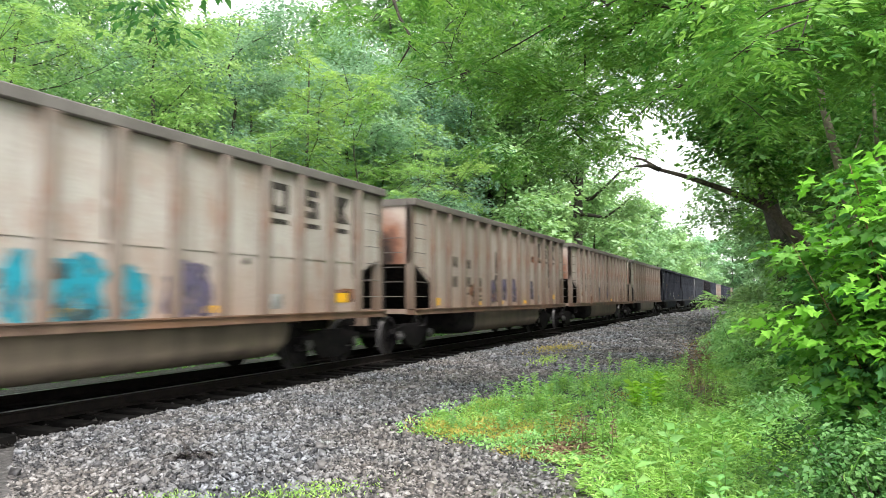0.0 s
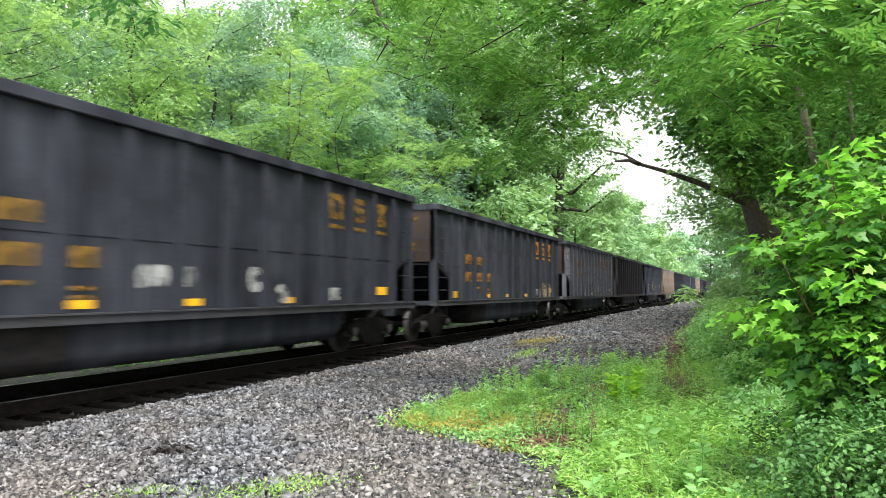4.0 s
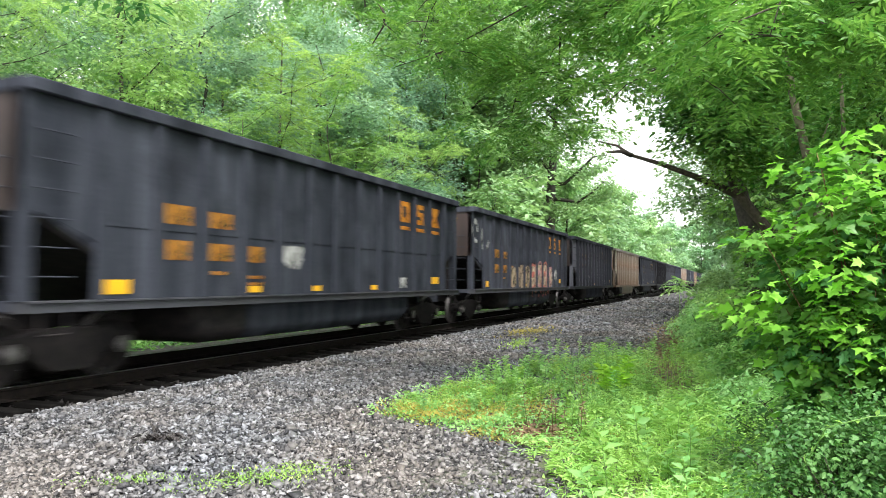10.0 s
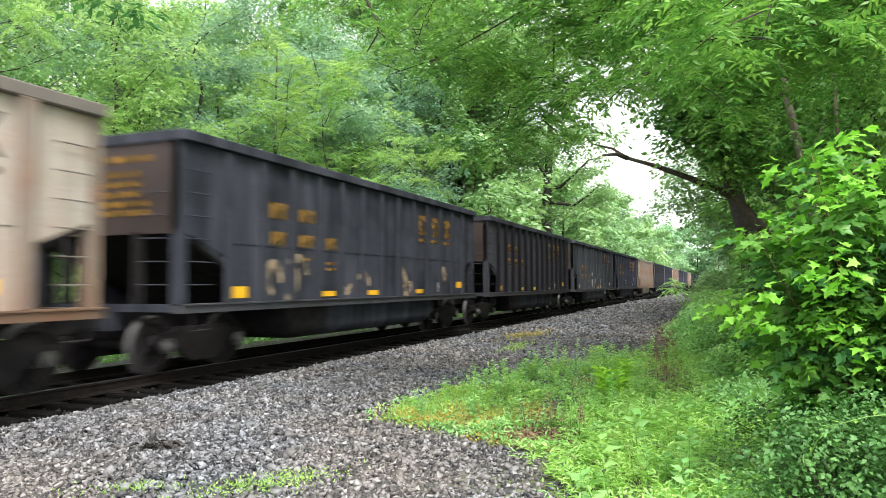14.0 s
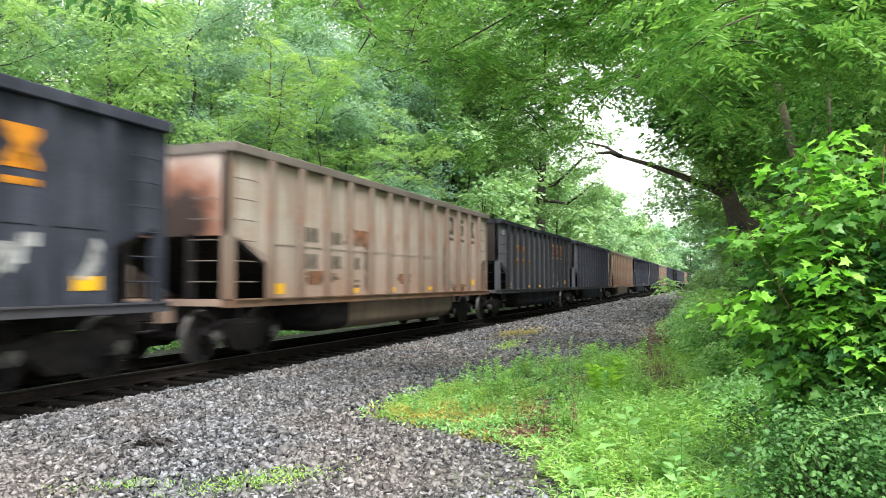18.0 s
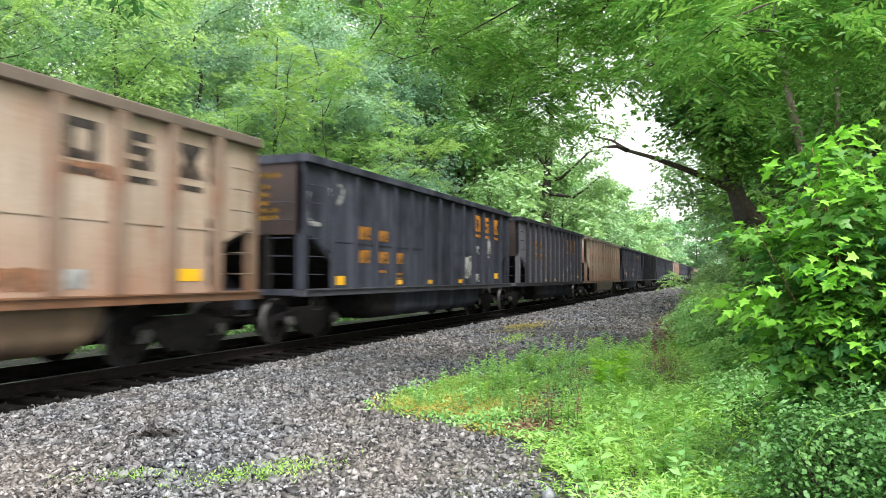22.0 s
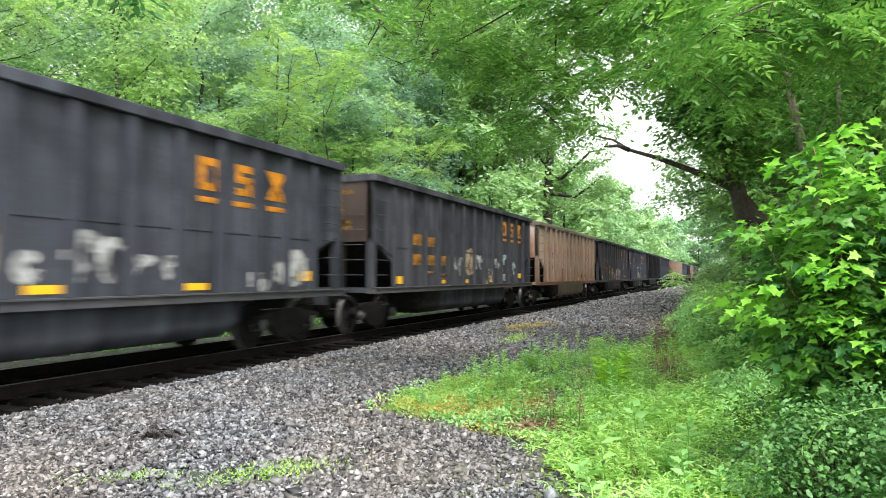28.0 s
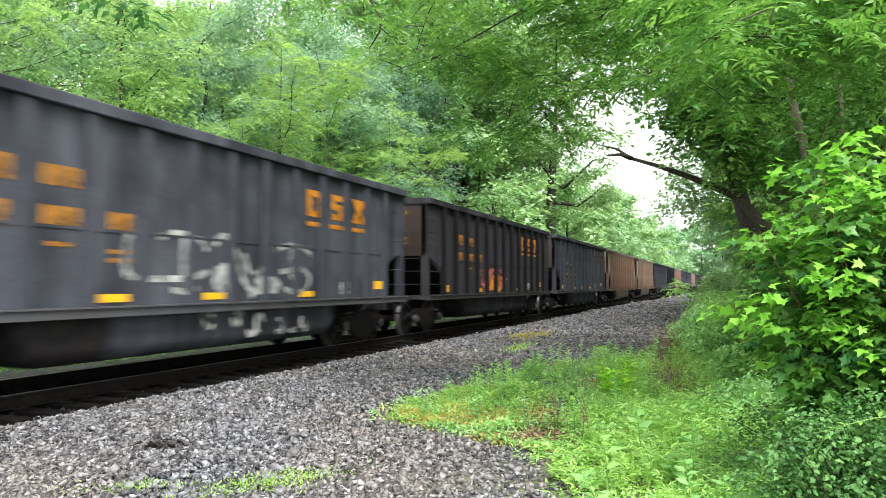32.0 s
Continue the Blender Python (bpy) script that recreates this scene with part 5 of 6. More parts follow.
def oak_by_the_line():
    """The one tree whose dark trunk and level limbs stand out against the sky."""
    rng = np.random.default_rng(61)
    ob = thing("oak_tree", "dark-trunked tree with level spreading limbs behind the track", "tree")
    tube_part("trunk", [(-13.6, 58, 0), (-13.6, 58, 5), (-13.5, 58, 9), (-13.2, 58, 13), (-13.0, 58, 17)], [0.48, 0.42, 0.38, 0.26, 0.08], BARK, ob, 10)
    tips = []
    for z, dx, dy, up in ((7.4, -4.2, 1, 0.5), (7.8, 4.6, -1.5, 0.7), (8.8, -4.0, -2, 1.0), (9.5, 4.4, 1, 1.4), (11, -3.6, 1, 1.6), (12, 3.6, -1, 1.6), (13.5, -2.5, 0, 1.8), (14.5, 2.6, 1, 1.6)):
        p = np.array([-13.5, 58, z])
        pts = [p + np.array([dx, dy, up * 1.6]) * f + np.array([0, 0, 0.5 * math.sin(f * 6 + z)]) for f in (0, 0.25, 0.5, 0.75, 1)]
        tube_part("limb", pts, [0.18, 0.14, 0.11, 0.08, 0.04], BARK, ob, 6)
        for q in pts[2:]:
            tips += [q + rng.normal(0, 0.8, 3) * np.array([1, 1, 0.6]) for _ in range(5)]
    tips = [q for q in tips if abs(q[0] + 13.5) > 1.3 or q[2] > 10.5]
    part("crown", array_mesh("crown", *crown_leaves(rng, np.array(tips), 9000, 0.7, 0.26), LEAF_HAZE), ob)


oak_by_the_line()


def leaning_tree():
    """The tree on the near side whose bare bough reaches towards the track."""
    rng = np.random.default_rng(70)
    ob = thing("leaning_tree", "leaning tree with a bare crooked bough and green crown", "tree")
    tube_part("trunk", [(1.95, 16, -0.1), (1.6, 16, 1.2), (1.12, 16, 2.15), (0.62, 16, 2.82), (0.13, 16, 3.48), (-0.02, 16, 4.1), (0.05, 16, 5.0), (0.0, 15.9, 6.1), (-0.6, 15.7, 8), (-1.2, 15.5, 10.5)], [0.14, 0.13, 0.12, 0.11, 0.095, 0.055, 0.05, 0.04, 0.03, 0.012], BROWNBARK, ob, 10)
    tube_part("bough", [(0.25, 16, 3.35), (-0.13, 16, 3.56), (-0.73, 16, 3.85), (-1.37, 16, 4.13), (-1.93, 16, 4.33), (-2.26, 16, 4.57), (-2.65, 16, 4.69)], [0.10, 0.075, 0.06, 0.048, 0.038, 0.028, 0.013], BROWNBARK, ob, 8, "bare crooked bough reaching towards the track")
    for a, b, c in (((-1.93, 16, 4.33), (-2.15, 15.9, 4.42), (-2.45, 15.8, 4.40)), ((-0.6, 15.8, 6.1), (-1.5, 15.4, 6.8), (-2.6, 15.2, 7.0)), ((-0.4, 15.9, 5.3), (0.6, 15.6, 6.0), (1.6, 15.5, 6.4)), ((-0.9, 15.7, 7.6), (-2.0, 15.3, 8.3), (-3.2, 15, 8.4))):
        tube_part("limb", [a, b, c], [0.06, 0.045, 0.02], TWIG, ob, 5)
    tips = np.array([(-0.9 + rng.normal(0, 1.5), 15.5 + rng.normal(0, 1.5), rng.uniform(6.0, 8.6)) for _ in range(90)] + [(0.6 + rng.uniform(-0.6, 2.4), 15.8 + rng.normal(0, 0.8), rng.uniform(5.0, 7.0)) for _ in range(70)] + [(-0.25 + rng.normal(0, 0.45), 15.2 + rng.normal(0, 0.2), rng.uniform(4.45, 5.8)) for _ in range(130)])
    part("crown", array_mesh("crown", *crown_leaves(rng, tips, 14000, 0.36, 0.13), LEAF_WOOD), ob)
    tips = np.array([(0.1 + rng.normal(0, 0.42), 15.5 + rng.normal(0, 0.15), 3.6 + 2.5 * f) for f in rng.uniform(0, 1, 70)])
    low = np.array([(1.95 - 1.33 * f - 0.25 * f * f + rng.normal(0, 0.22), 15.7 + rng.normal(0, 0.1), 2.75 * f) for f in rng.uniform(0.1, 1, 60)])
    part("ivy", array_mesh("ivy", *crown_leaves(rng, np.concatenate([tips, low]), 6200, 0.22, 0.11), LEAF_WOOD), ob, "leafy growth round the stem")


leaning_tree()


swaying = []


def feather_tree():
    """The big feather-leaved tree beside the path; its boughs hang over the gravel."""
    rng = np.random.default_rng(75)
    ob = thing("feather_leaved_tree", "large feather-leaved tree whose boughs overhang the gravel path", "tree")
    tube_part("trunk", [(3.0, 9.2, -0.1), (2.8, 9.3, 2.5), (2.5, 9.4, 4.5), (2.2, 9.5, 6.5), (2.0, 9.5, 9.0), (1.9, 9.5, 12)], [0.24, 0.21, 0.18, 0.15, 0.11, 0.04], BARK, ob, 10)
    runs = []

    def bough(root, tip, rise):
        """A bough that rises from its root and sags to its tip, a little crooked."""
        root, tip = np.array(root), np.array(tip)
        runs.append([root + (tip - root) * f + np.array([0, 0, rise * 4 * f * (1 - f)]) + rng.normal(0, 0.16, 3) * (0.2 < f < 0.9) for f in (0, 0.15, 0.3, 0.45, 0.6, 0.75, 0.88, 1.0)])

    bough((2.4, 9.4, 5.0), (-4.9, 10.2, 4.9), 0.6)
    bough((2.5, 9.4, 4.6), (-2.7, 10.8, 4.0), 0.6)
    bough((2.2, 9.4, 6.0), (-4.9, 8.5, 5.3), 1.1)
    bough((2.5, 9.4, 4.4), (-0.8, 7.8, 3.8), 0.4)
    bough((2.1, 9.5, 6.8), (-1.7, 6.6, 4.8), 0.9)
    bough((2.3, 9.5, 5.6), (0.3, 6.1, 3.5), 0.7)
    bough((2.1, 9.5, 7.2), (-3.6, 12.4, 5.2), 1.1)
    bough((2.6, 9.4, 4.6), (-0.4, 11.6, 4.4), 0.4)
    bough((-0.9, 9.8, 5.6), (-3.5, 11.0, 4.0), 0.3)
    bough((-0.8, 9.0, 6.8), (-4.8, 10.8, 5.2), 0.5)
    at, az = [], []
    for run in runs:
        tube_part("bough", run, [0.04, 0.03, 0.024, 0.019, 0.015, 0.011, 0.008, 0.004], TWIG, ob, 6)
        for k in range(1, 8):
            for q in range(7):
                a = run[k - 1] + (run[k] - run[k - 1]) * rng.uniform(0, 1)
                e = np.array([rng.normal(), rng.normal(), rng.normal(-0.15, 0.35)])
                e = e / np.linalg.norm(e) * rng.uniform(0.3, 1.0)
                if q < 2:
                    tube_part("twig", [a, a + e * 0.6, a + e + np.array([0, 0, -0.1])], [0.010, 0.007, 0.003], TWIG, ob, 4)
                turn = math.atan2(e[1], e[0])
                for s in range(8):      # a rosette of long leaves at the shoot's end
                    at.append(a + e * rng.uniform(0.75, 1.05) + rng.normal(0, 0.05, 3))
                    az.append(turn + rng.normal(0, 1.1))
    # the dense upper crown, out of view, added to shade the boughs below
    top = np.array([(0.2 + rng.normal(0, 1.9), 9.4 + rng.normal(0, 1.6), rng.uniform(6.4, 11)) for _ in range(130)])
    part("upper_crown", array_mesh("upper_crown", *crown_leaves(rng, top, 2200, 0.42, 0.16, 0.4), LEAF_FEATHER), ob)
    part("crown", array_mesh("crown", *fronds(rng, np.array(at), np.array(az), 0.52, 0.105, 9, 0.0, 0.32), LEAF_FEATHER), ob)
    swaying.append(ob)
    # a thin bare twig hanging before the crown
    tube_part("twig", [(-4.62, 8.6, 5.9), (-4.45, 8.6, 5.42), (-4.28, 8.6, 5.12), (-4.30, 8.6, 4.95), (-4.46, 8.6, 4.73)], [0.026, 0.022, 0.018, 0.014, 0.007], TWIG, ob, 5)
    tube_part("twig", [(-4.29, 8.6, 5.0), (-4.14, 8.6, 4.86)], [0.014, 0.006], TWIG, ob, 5)


feather_tree()


def branch_overhead():
    """A leafy branch end that hangs in from a tree behind the eye."""
    rng = np.random.default_rng(77)
    ob = thing("overhanging_tree", "tree with a drooping leafy branch over the gravel", "tree")
    tube_part("trunk", [(-3.2, -3.5, -0.1), (-3.3, -3.2, 3), (-3.5, -2.8, 6), (-3.6, -2.6, 9)], [0.2, 0.17, 0.13, 0.06], BARK, ob, 8)
    run = [np.array(p) for p in ((-3.5, -2.7, 6.2), (-3.7, -1.0, 6.9), (-3.9, 1.0, 7.0), (-4.3, 3.0, 6.0), (-4.4, 4.3, 4.02))]
    tube_part("bough", run, [0.07, 0.055, 0.04, 0.025, 0.01], TWIG, ob, 6)
    tips = np.array([run[4] + rng.normal(0, 0.28, 3) * np.array([1.4, 1, 0.6]) + np.array([0, 0, 0.15]) for _ in range(16)] + [run[3] + (run[4] - run[3]) * rng.uniform(0.75, 1) + rng.normal(0, 0.3, 3) for _ in range(10)])
    part("crown", array_mesh("crown", *crown_leaves(rng, tips, 420, 0.16, 0.11, 0.4), LEAF_DARK), ob)


branch_overhead()


def slender_trees():
    """Two thin pale stems among the green on the near side."""
    for k, (run, rr) in enumerate((([(1.75, 13, -0.1), (1.5, 13, 1.8), (1.21, 13, 3.52), (0.99, 13, 4.67), (0.85, 13, 6.2), (0.9, 13, 8)], 0.11), ([(1.9, 13, -0.1), (1.74, 13, 2.0), (1.73, 13, 3.25), (1.72, 13, 4.04), (1.65, 13, 6.0)], 0.08), ([(1.2, 13.5, -0.1), (0.9, 13.4, 2.0), (1.25, 13.3, 3.4), (1.6, 13.2, 4.4)], 0.035))):
        rng = np.random.default_rng(80 + k)
        ob = thing("slender_tree", "thin pale-barked tree among dense leaves", "tree", "trees beside the path")
        tube_part("trunk", run, [rr * (1 - 0.75 * j / (len(run) - 1)) for j in range(len(run))], PALEBARK, ob, 7)
        tips = np.array([np.array(run[-1 - (j % 2)]) + rng.normal(0, 0.6, 3) for j in range(24)])
        part("crown", array_mesh("crown", *crown_leaves(rng, tips, 900, 0.3, 0.12), LEAF_WOOD), ob)


slender_trees()


def forked_tree():
    """The dark forked trunk that shows through the leaves beside the path."""
    rng = np.random.default_rng(84)
    ob = thing("forked_tree", "dark forked tree trunk half hidden by leaves", "tree", "trees beside the path")
    tube_part("trunk", [(1.0, 18, -0.1), (0.65, 18, 2.0), (0.1, 18, 4.2), (-0.53, 18, 6.16), (-0.91, 18, 7.0), (-1.5, 18, 8.6), (-1.7, 18, 11)], [0.24, 0.21, 0.18, 0.14, 0.12, 0.08, 0.03], BARK, ob, 10)
    tube_part("limb", [(-0.5, 18, 6.0), (-0.42, 18, 7.1), (-0.2, 17.8, 8.8), (0.2, 17.7, 10.5)], [0.11, 0.09, 0.06, 0.02], BARK, ob, 7)
    for a, b, c in (((-0.7, 18, 6.5), (-1.9, 17.6, 7.1), (-3.2, 17.3, 7.2)), ((-1.2, 18, 7.8), (-2.4, 17.6, 8.6), (-3.8, 17.2, 8.9)), ((0.0, 18, 4.6), (0.9, 17.5, 5.4), (1.9, 17, 5.8))):
        tube_part("limb", [a, b, c], [0.06, 0.045, 0.015], BARK, ob, 6)
    tips = np.array([(-1.6 + rng.normal(0, 1.6), 17.6 + rng.normal(0, 1.2), rng.uniform(7.0, 9.6)) for _ in range(90)] + [(1.2 + rng.normal(0, 0.7), 17.2 + rng.normal(0, 0.5), rng.uniform(4.6, 6.6)) for _ in range(40)])
    part("crown", array_mesh("crown", *crown_leaves(rng, tips, 9000, 0.42, 0.14), LEAF_WOOD), ob)


forked_tree()


def right_wall():
    """Dense trees along the path on the near side, thinning into the distance."""
    # farther trees take leaf colours with haze mixed in
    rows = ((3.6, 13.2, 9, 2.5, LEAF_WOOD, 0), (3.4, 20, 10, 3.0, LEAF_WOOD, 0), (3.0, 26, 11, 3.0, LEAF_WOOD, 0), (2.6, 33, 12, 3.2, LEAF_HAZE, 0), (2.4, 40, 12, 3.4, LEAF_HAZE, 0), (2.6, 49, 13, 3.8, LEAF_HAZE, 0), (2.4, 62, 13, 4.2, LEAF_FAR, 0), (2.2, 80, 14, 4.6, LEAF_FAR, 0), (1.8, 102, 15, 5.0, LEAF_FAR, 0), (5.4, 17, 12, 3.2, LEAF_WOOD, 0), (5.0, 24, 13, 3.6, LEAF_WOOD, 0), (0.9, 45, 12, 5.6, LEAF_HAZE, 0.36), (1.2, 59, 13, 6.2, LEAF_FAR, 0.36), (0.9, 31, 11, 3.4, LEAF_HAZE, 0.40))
    for k, (x, y, h, sp, mat, clear) in enumerate(rows):
        rng = np.random.default_rng(200 + k)
        trunk, limb_list, tips = skeleton(rng, h, sp, first=max(clear, 0.05), limbs=16, droop=0.15)
        size = 0.13 + 0.0022 * y
        if y < 21:      # the nearest show their leaf shape
            fol = leaf_triples(rng, *sprays(rng, tips, 3200, 0.5, 0.6), 0.15)
        else:
            fol = crown_leaves(rng, tips, 9000, 0.5, size * 1.1)
        t = tree_thing("trackside_tree", "dense leafy tree beside the gravel path", trunk, limb_list, fol, mat, group="trees beside the path")
        t.matrix_basis = pose(x, y, relief(x, y) - 0.05)


right_wall()


def arching_shade_trees():
    """Tall trees set back from the path, added to shade the wagons; their upper boughs arch over the line."""
    for k, (x, y, h, reach) in enumerate(((3.8, 25, 14, -8.0), (3.6, 34, 16, -9.0), (3.0, 46, 17, -9.0))):
        rng = np.random.default_rng(240 + k)
        trunk = [np.array([x - 0.9 * f * f, y + rng.normal(0, 0.15), h * f]) for f in np.linspace(0, 1, 8)], [0.26 * (1 - 0.85 * f) for f in np.linspace(0, 1, 8)]
        limb_list, tips = [], []
        for b in range(12):
            root = trunk[0][3 + b % 5]
            tip = np.array([rng.uniform(reach, x + 2.5), y + rng.normal(0, 3.0), h * rng.uniform(0.68, 1.0)])
            pts = [root + (tip - root) * f + np.array([0, 0, 1.6 * f * (1 - f)]) + rng.normal(0, 0.12, 3) for f in (0, 0.25, 0.5, 0.75, 1)]
            limb_list.append([(pts, [0.09, 0.07, 0.05, 0.03, 0.012])])
            for f in np.linspace(0.3, 1, 12):
                tips.append(root + (tip - root) * f + rng.normal(0, 0.5, 3))
        tree_thing("arching_tree", "tall broadleaf tree added to shade the track, its upper boughs arching over", trunk, limb_list, crown_leaves(rng, np.array(tips), 8500, 0.55, 0.2), LEAF_WOOD, group="trees beside the path")


arching_shade_trees()


def shrub(name, label, x, y, w, d, h, count, size, mat, seed, width=0.55, stems=9):
    """A rounded shrub: stems fanning from the foot, leaves massed towards the outside."""
    rng = np.random.default_rng(seed)
    ob = thing(name, label, "shrub", "shrubs beside the path")
    tips = []
    for s in range(stems):
        a, t = rng.uniform(0, 2 * math.pi), math.sqrt(rng.uniform(0.05, 1))
        tip = np.array([math.cos(a) * w * t, math.sin(a) * d * t, h * (1.0 - 0.45 * t * t) * rng.uniform(0.75, 1.05)])
        pts = [np.array([tip[0] * 0.15, tip[1] * 0.15, -0.03]), tip * np.array([0.45, 0.45, 0.5]), tip]
        tube_part("stem", pts, [0.008 + 0.004 * h, 0.006 + 0.003 * h, 0.003], TWIG, ob, 4)
    n = 240
    a, t = rng.uniform(0, 2 * math.pi, n), np.sqrt(rng.uniform(0, 1, n))
    zz = rng.uniform(0.05, 1, n)
    lump = 1 + 0.22 * np.sin(a * 3 + seed) + 0.12 * np.sin(a * 7)
    tips = np.stack([np.cos(a) * w * t * lump * np.sqrt(1 - 0.55 * zz), np.sin(a) * d * t * lump * np.sqrt(1 - 0.55 * zz), h * zz * (1 - 0.25 * t)], 1)
    part("foliage", array_mesh("foliage", *crown_leaves(rng, tips, count, 0.10 + 0.03 * h, size, width), mat), ob)
    ob.matrix_basis = pose(x, y, relief(x, y))
    return ob


for k, row in enumerate(((0.45, 14.2, 0.9, 1.4, 1.2, 3200, 0.10, LEAF_WOOD), (0.75, 11.0, 0.8, 1.2, 1.3, 3000, 0.10, LEAF_WOOD), (0.2, 19.5, 1.0, 2.0, 1.6, 3400, 0.12, LEAF_HEDGE),
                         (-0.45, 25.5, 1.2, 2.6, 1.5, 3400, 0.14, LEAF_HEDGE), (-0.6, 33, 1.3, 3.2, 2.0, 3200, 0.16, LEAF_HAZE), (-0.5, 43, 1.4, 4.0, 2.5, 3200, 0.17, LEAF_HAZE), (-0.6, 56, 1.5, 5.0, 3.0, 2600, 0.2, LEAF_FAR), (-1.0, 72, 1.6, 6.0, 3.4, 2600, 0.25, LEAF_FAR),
                         (0.25, 9.6, 0.55, 0.9, 0.5, 3000, 0.06, LEAF_HEDGE), (0.1, 12.4, 0.65, 1.0, 0.7, 3200, 0.075, LEAF_HEDGE), (-0.3, 16.4, 0.7, 1.4, 0.9, 3400, 0.09, LEAF_HEDGE), (-0.7, 21.2, 0.8, 1.8, 1.1, 3200, 0.11, LEAF_HEDGE),
                         (0.95, 13.9, 0.85, 0.9, 2.75, 4200, 0.10, LEAF_WOOD), (1.3, 14.5, 1.0, 1.4, 2.3, 3200, 0.12, LEAF_WOOD), (1.0, 18.5, 1.2, 1.6, 2.6, 3000, 0.13, LEAF_HAZE), (1.45, 8.6, 0.7, 0.9, 1.7, 2600, 0.09, LEAF_WOOD))):
    shrub("shrub", ("leafy green shrub at the edge of the path", "tangled green bramble beside the path")[k % 2], *row, seed=300 + k)
shrub("dark_shrub", "dark green small-leaved shrub at the foot of a sapling", 0.66, 4.75, 0.66, 0.55, 1.0, 12000, 0.038, LEAF_PRIVET, 330, 0.66, 14)
shrub("dark_shrub", "dark green small-leaved shrub in the weeds", 0.75, 6.6, 0.8, 0.8, 0.8, 7500, 0.04, LEAF_PRIVET, 331, 0.66, 12)


def sumac():
    """A young feather-leaved shoot that stands out of the hedge before the train."""
    rng = np.random.default_rng(97)
    ob = thing("sumac", "young sumac shoot with long feathered leaves", "shrub", "shrubs beside the path")
    tube_part("stem", [(0, 0, -0.05), (0.03, 0, 0.8), (0.0, 0, 1.65)], [0.014, 0.012, 0.008], STALK, ob, 5)
    at = np.array([(0.0, 0.0, z) for z in np.linspace(1.3, 1.66, 16)])
    part("foliage", array_mesh("foliage", *fronds(rng, at, np.arange(16) * 2.4, 0.5, 0.15, 8, 0.3), LEAF_HEDGE), ob)
    ob.matrix_basis = pose(-1.55, 25, relief(-1.55, 25))


sumac()


def bramble_cane():
    """One long thin cane that arches across the dark shrub."""
    rng = np.random.default_rng(95)
    ob = thing("bramble_cane", "thin pale green cane arching across a dark shrub", "plant")
    run = [np.array(p) for p in ((0.62, 4.75, -0.02), (0.36, 4.4, 0.6), (0.44, 4.08, 0.88), (0.62, 4.0, 0.96), (0.86, 4.0, 1.0), (1.15, 4.05, 0.99))]
    tube_part("cane", run, [0.004, 0.004, 0.0035, 0.003, 0.0025, 0.002], STALK, ob, 5)
    P = np.array([run[k] + (run[k + 1] - run[k]) * f for k in (1, 2, 3, 4) for f in (0.1, 0.4, 0.7)])
    part("foliage", array_mesh("foliage", *leaves(rng, P, rng.normal(0, 1, P.shape) + np.array([0, 0, 0.3]), 0.05, 0.5), LEAF_WEED), ob)


bramble_cane()


def sapling():
    """The bright sapling: arching stems, broad pointed leaves in level sprays, the young ones at the shoot ends lighter."""
    rng = np.random.default_rng(90)
    ob = thing("sapling", "bright green maple sapling with broad lobed leaves", "sapling")
    groups = {"inner_leaf_mass": ([], []), "leaf_mass": ([], []), "young_leaf_mass": ([], [])}
    for s in range(40):
        foot = np.array([1.04 + rng.normal(0, 0.16), 5.75 + rng.normal(0, 0.15), 0.0])
        a = rng.uniform(2.0, 5.4) if s % 3 else rng.uniform(0, 6.28)
        top = rng.uniform(0.9, 2.55)
        reach = rng.uniform(0.3, 1.12) * min(1.0, top / 1.8, 2.6 / top - 0.45)
        tip = foot + np.array([math.cos(a) * reach, math.sin(a) * reach * 0.7, top])
        mid = foot + (tip - foot) * 0.55 + np.array([0, 0, 0.18 * reach])
        tube_part("stem", [foot, foot + (mid - foot) * 0.5, mid, mid + (tip - mid) * 0.55, tip], [0.008, 0.007, 0.005, 0.004, 0.002], DRY, ob, 5)
        for q in range(40):      # side shoots, each a level spray of leaves
            f = rng.uniform(0.3, 1.0) if q else 1.0
            base = mid + (tip - mid) * (f - 0.45) / 0.55 if f > 0.45 else foot + (mid - foot) * f / 0.45
            b = rng.uniform(0, 2 * math.pi)
            d = np.array([math.cos(b), math.sin(b), rng.normal(0.0, 0.2)])
            out = d[0] * (base[0] - 1.04) + d[1] * (base[1] - 5.75) > 0.05
            young = top > 1.2 and (q == 0 or out and f > 0.4 and rng.uniform() < 0.17)
            shoot = base + d * rng.uniform(0.12, 0.34) * (1.35 if young else 1.0)
            # leaves deep inside mostly get the darker colour, which paints in their shade
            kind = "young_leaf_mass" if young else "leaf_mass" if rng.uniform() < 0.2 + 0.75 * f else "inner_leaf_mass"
            for j in range(9 if young else 6):
                c = b + (-1) ** j * rng.uniform(0.2, 1.5)
                at = shoot + rng.normal(0, 0.05, 3) if young else base + (shoot - base) * (0.35 + 0.65 * j / 5) + rng.normal(0, 0.03, 3)
                groups[kind][0].append(at)
                groups[kind][1].append(np.array([math.cos(c), math.sin(c) - 0.25, rng.normal(-0.26, 0.22)]))
    for (nm, (P, A)), mat, size, words in zip(groups.items(), (LEAF_DARK, LEAF_SAP, LEAF_LIME), (0.095, 0.10, 0.09), ("older inner leaves, shade put into their colour", "mid-green leaves", "light young leaves at the tips")):
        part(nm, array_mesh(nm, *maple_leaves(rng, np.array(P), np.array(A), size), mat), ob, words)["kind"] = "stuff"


sapling()


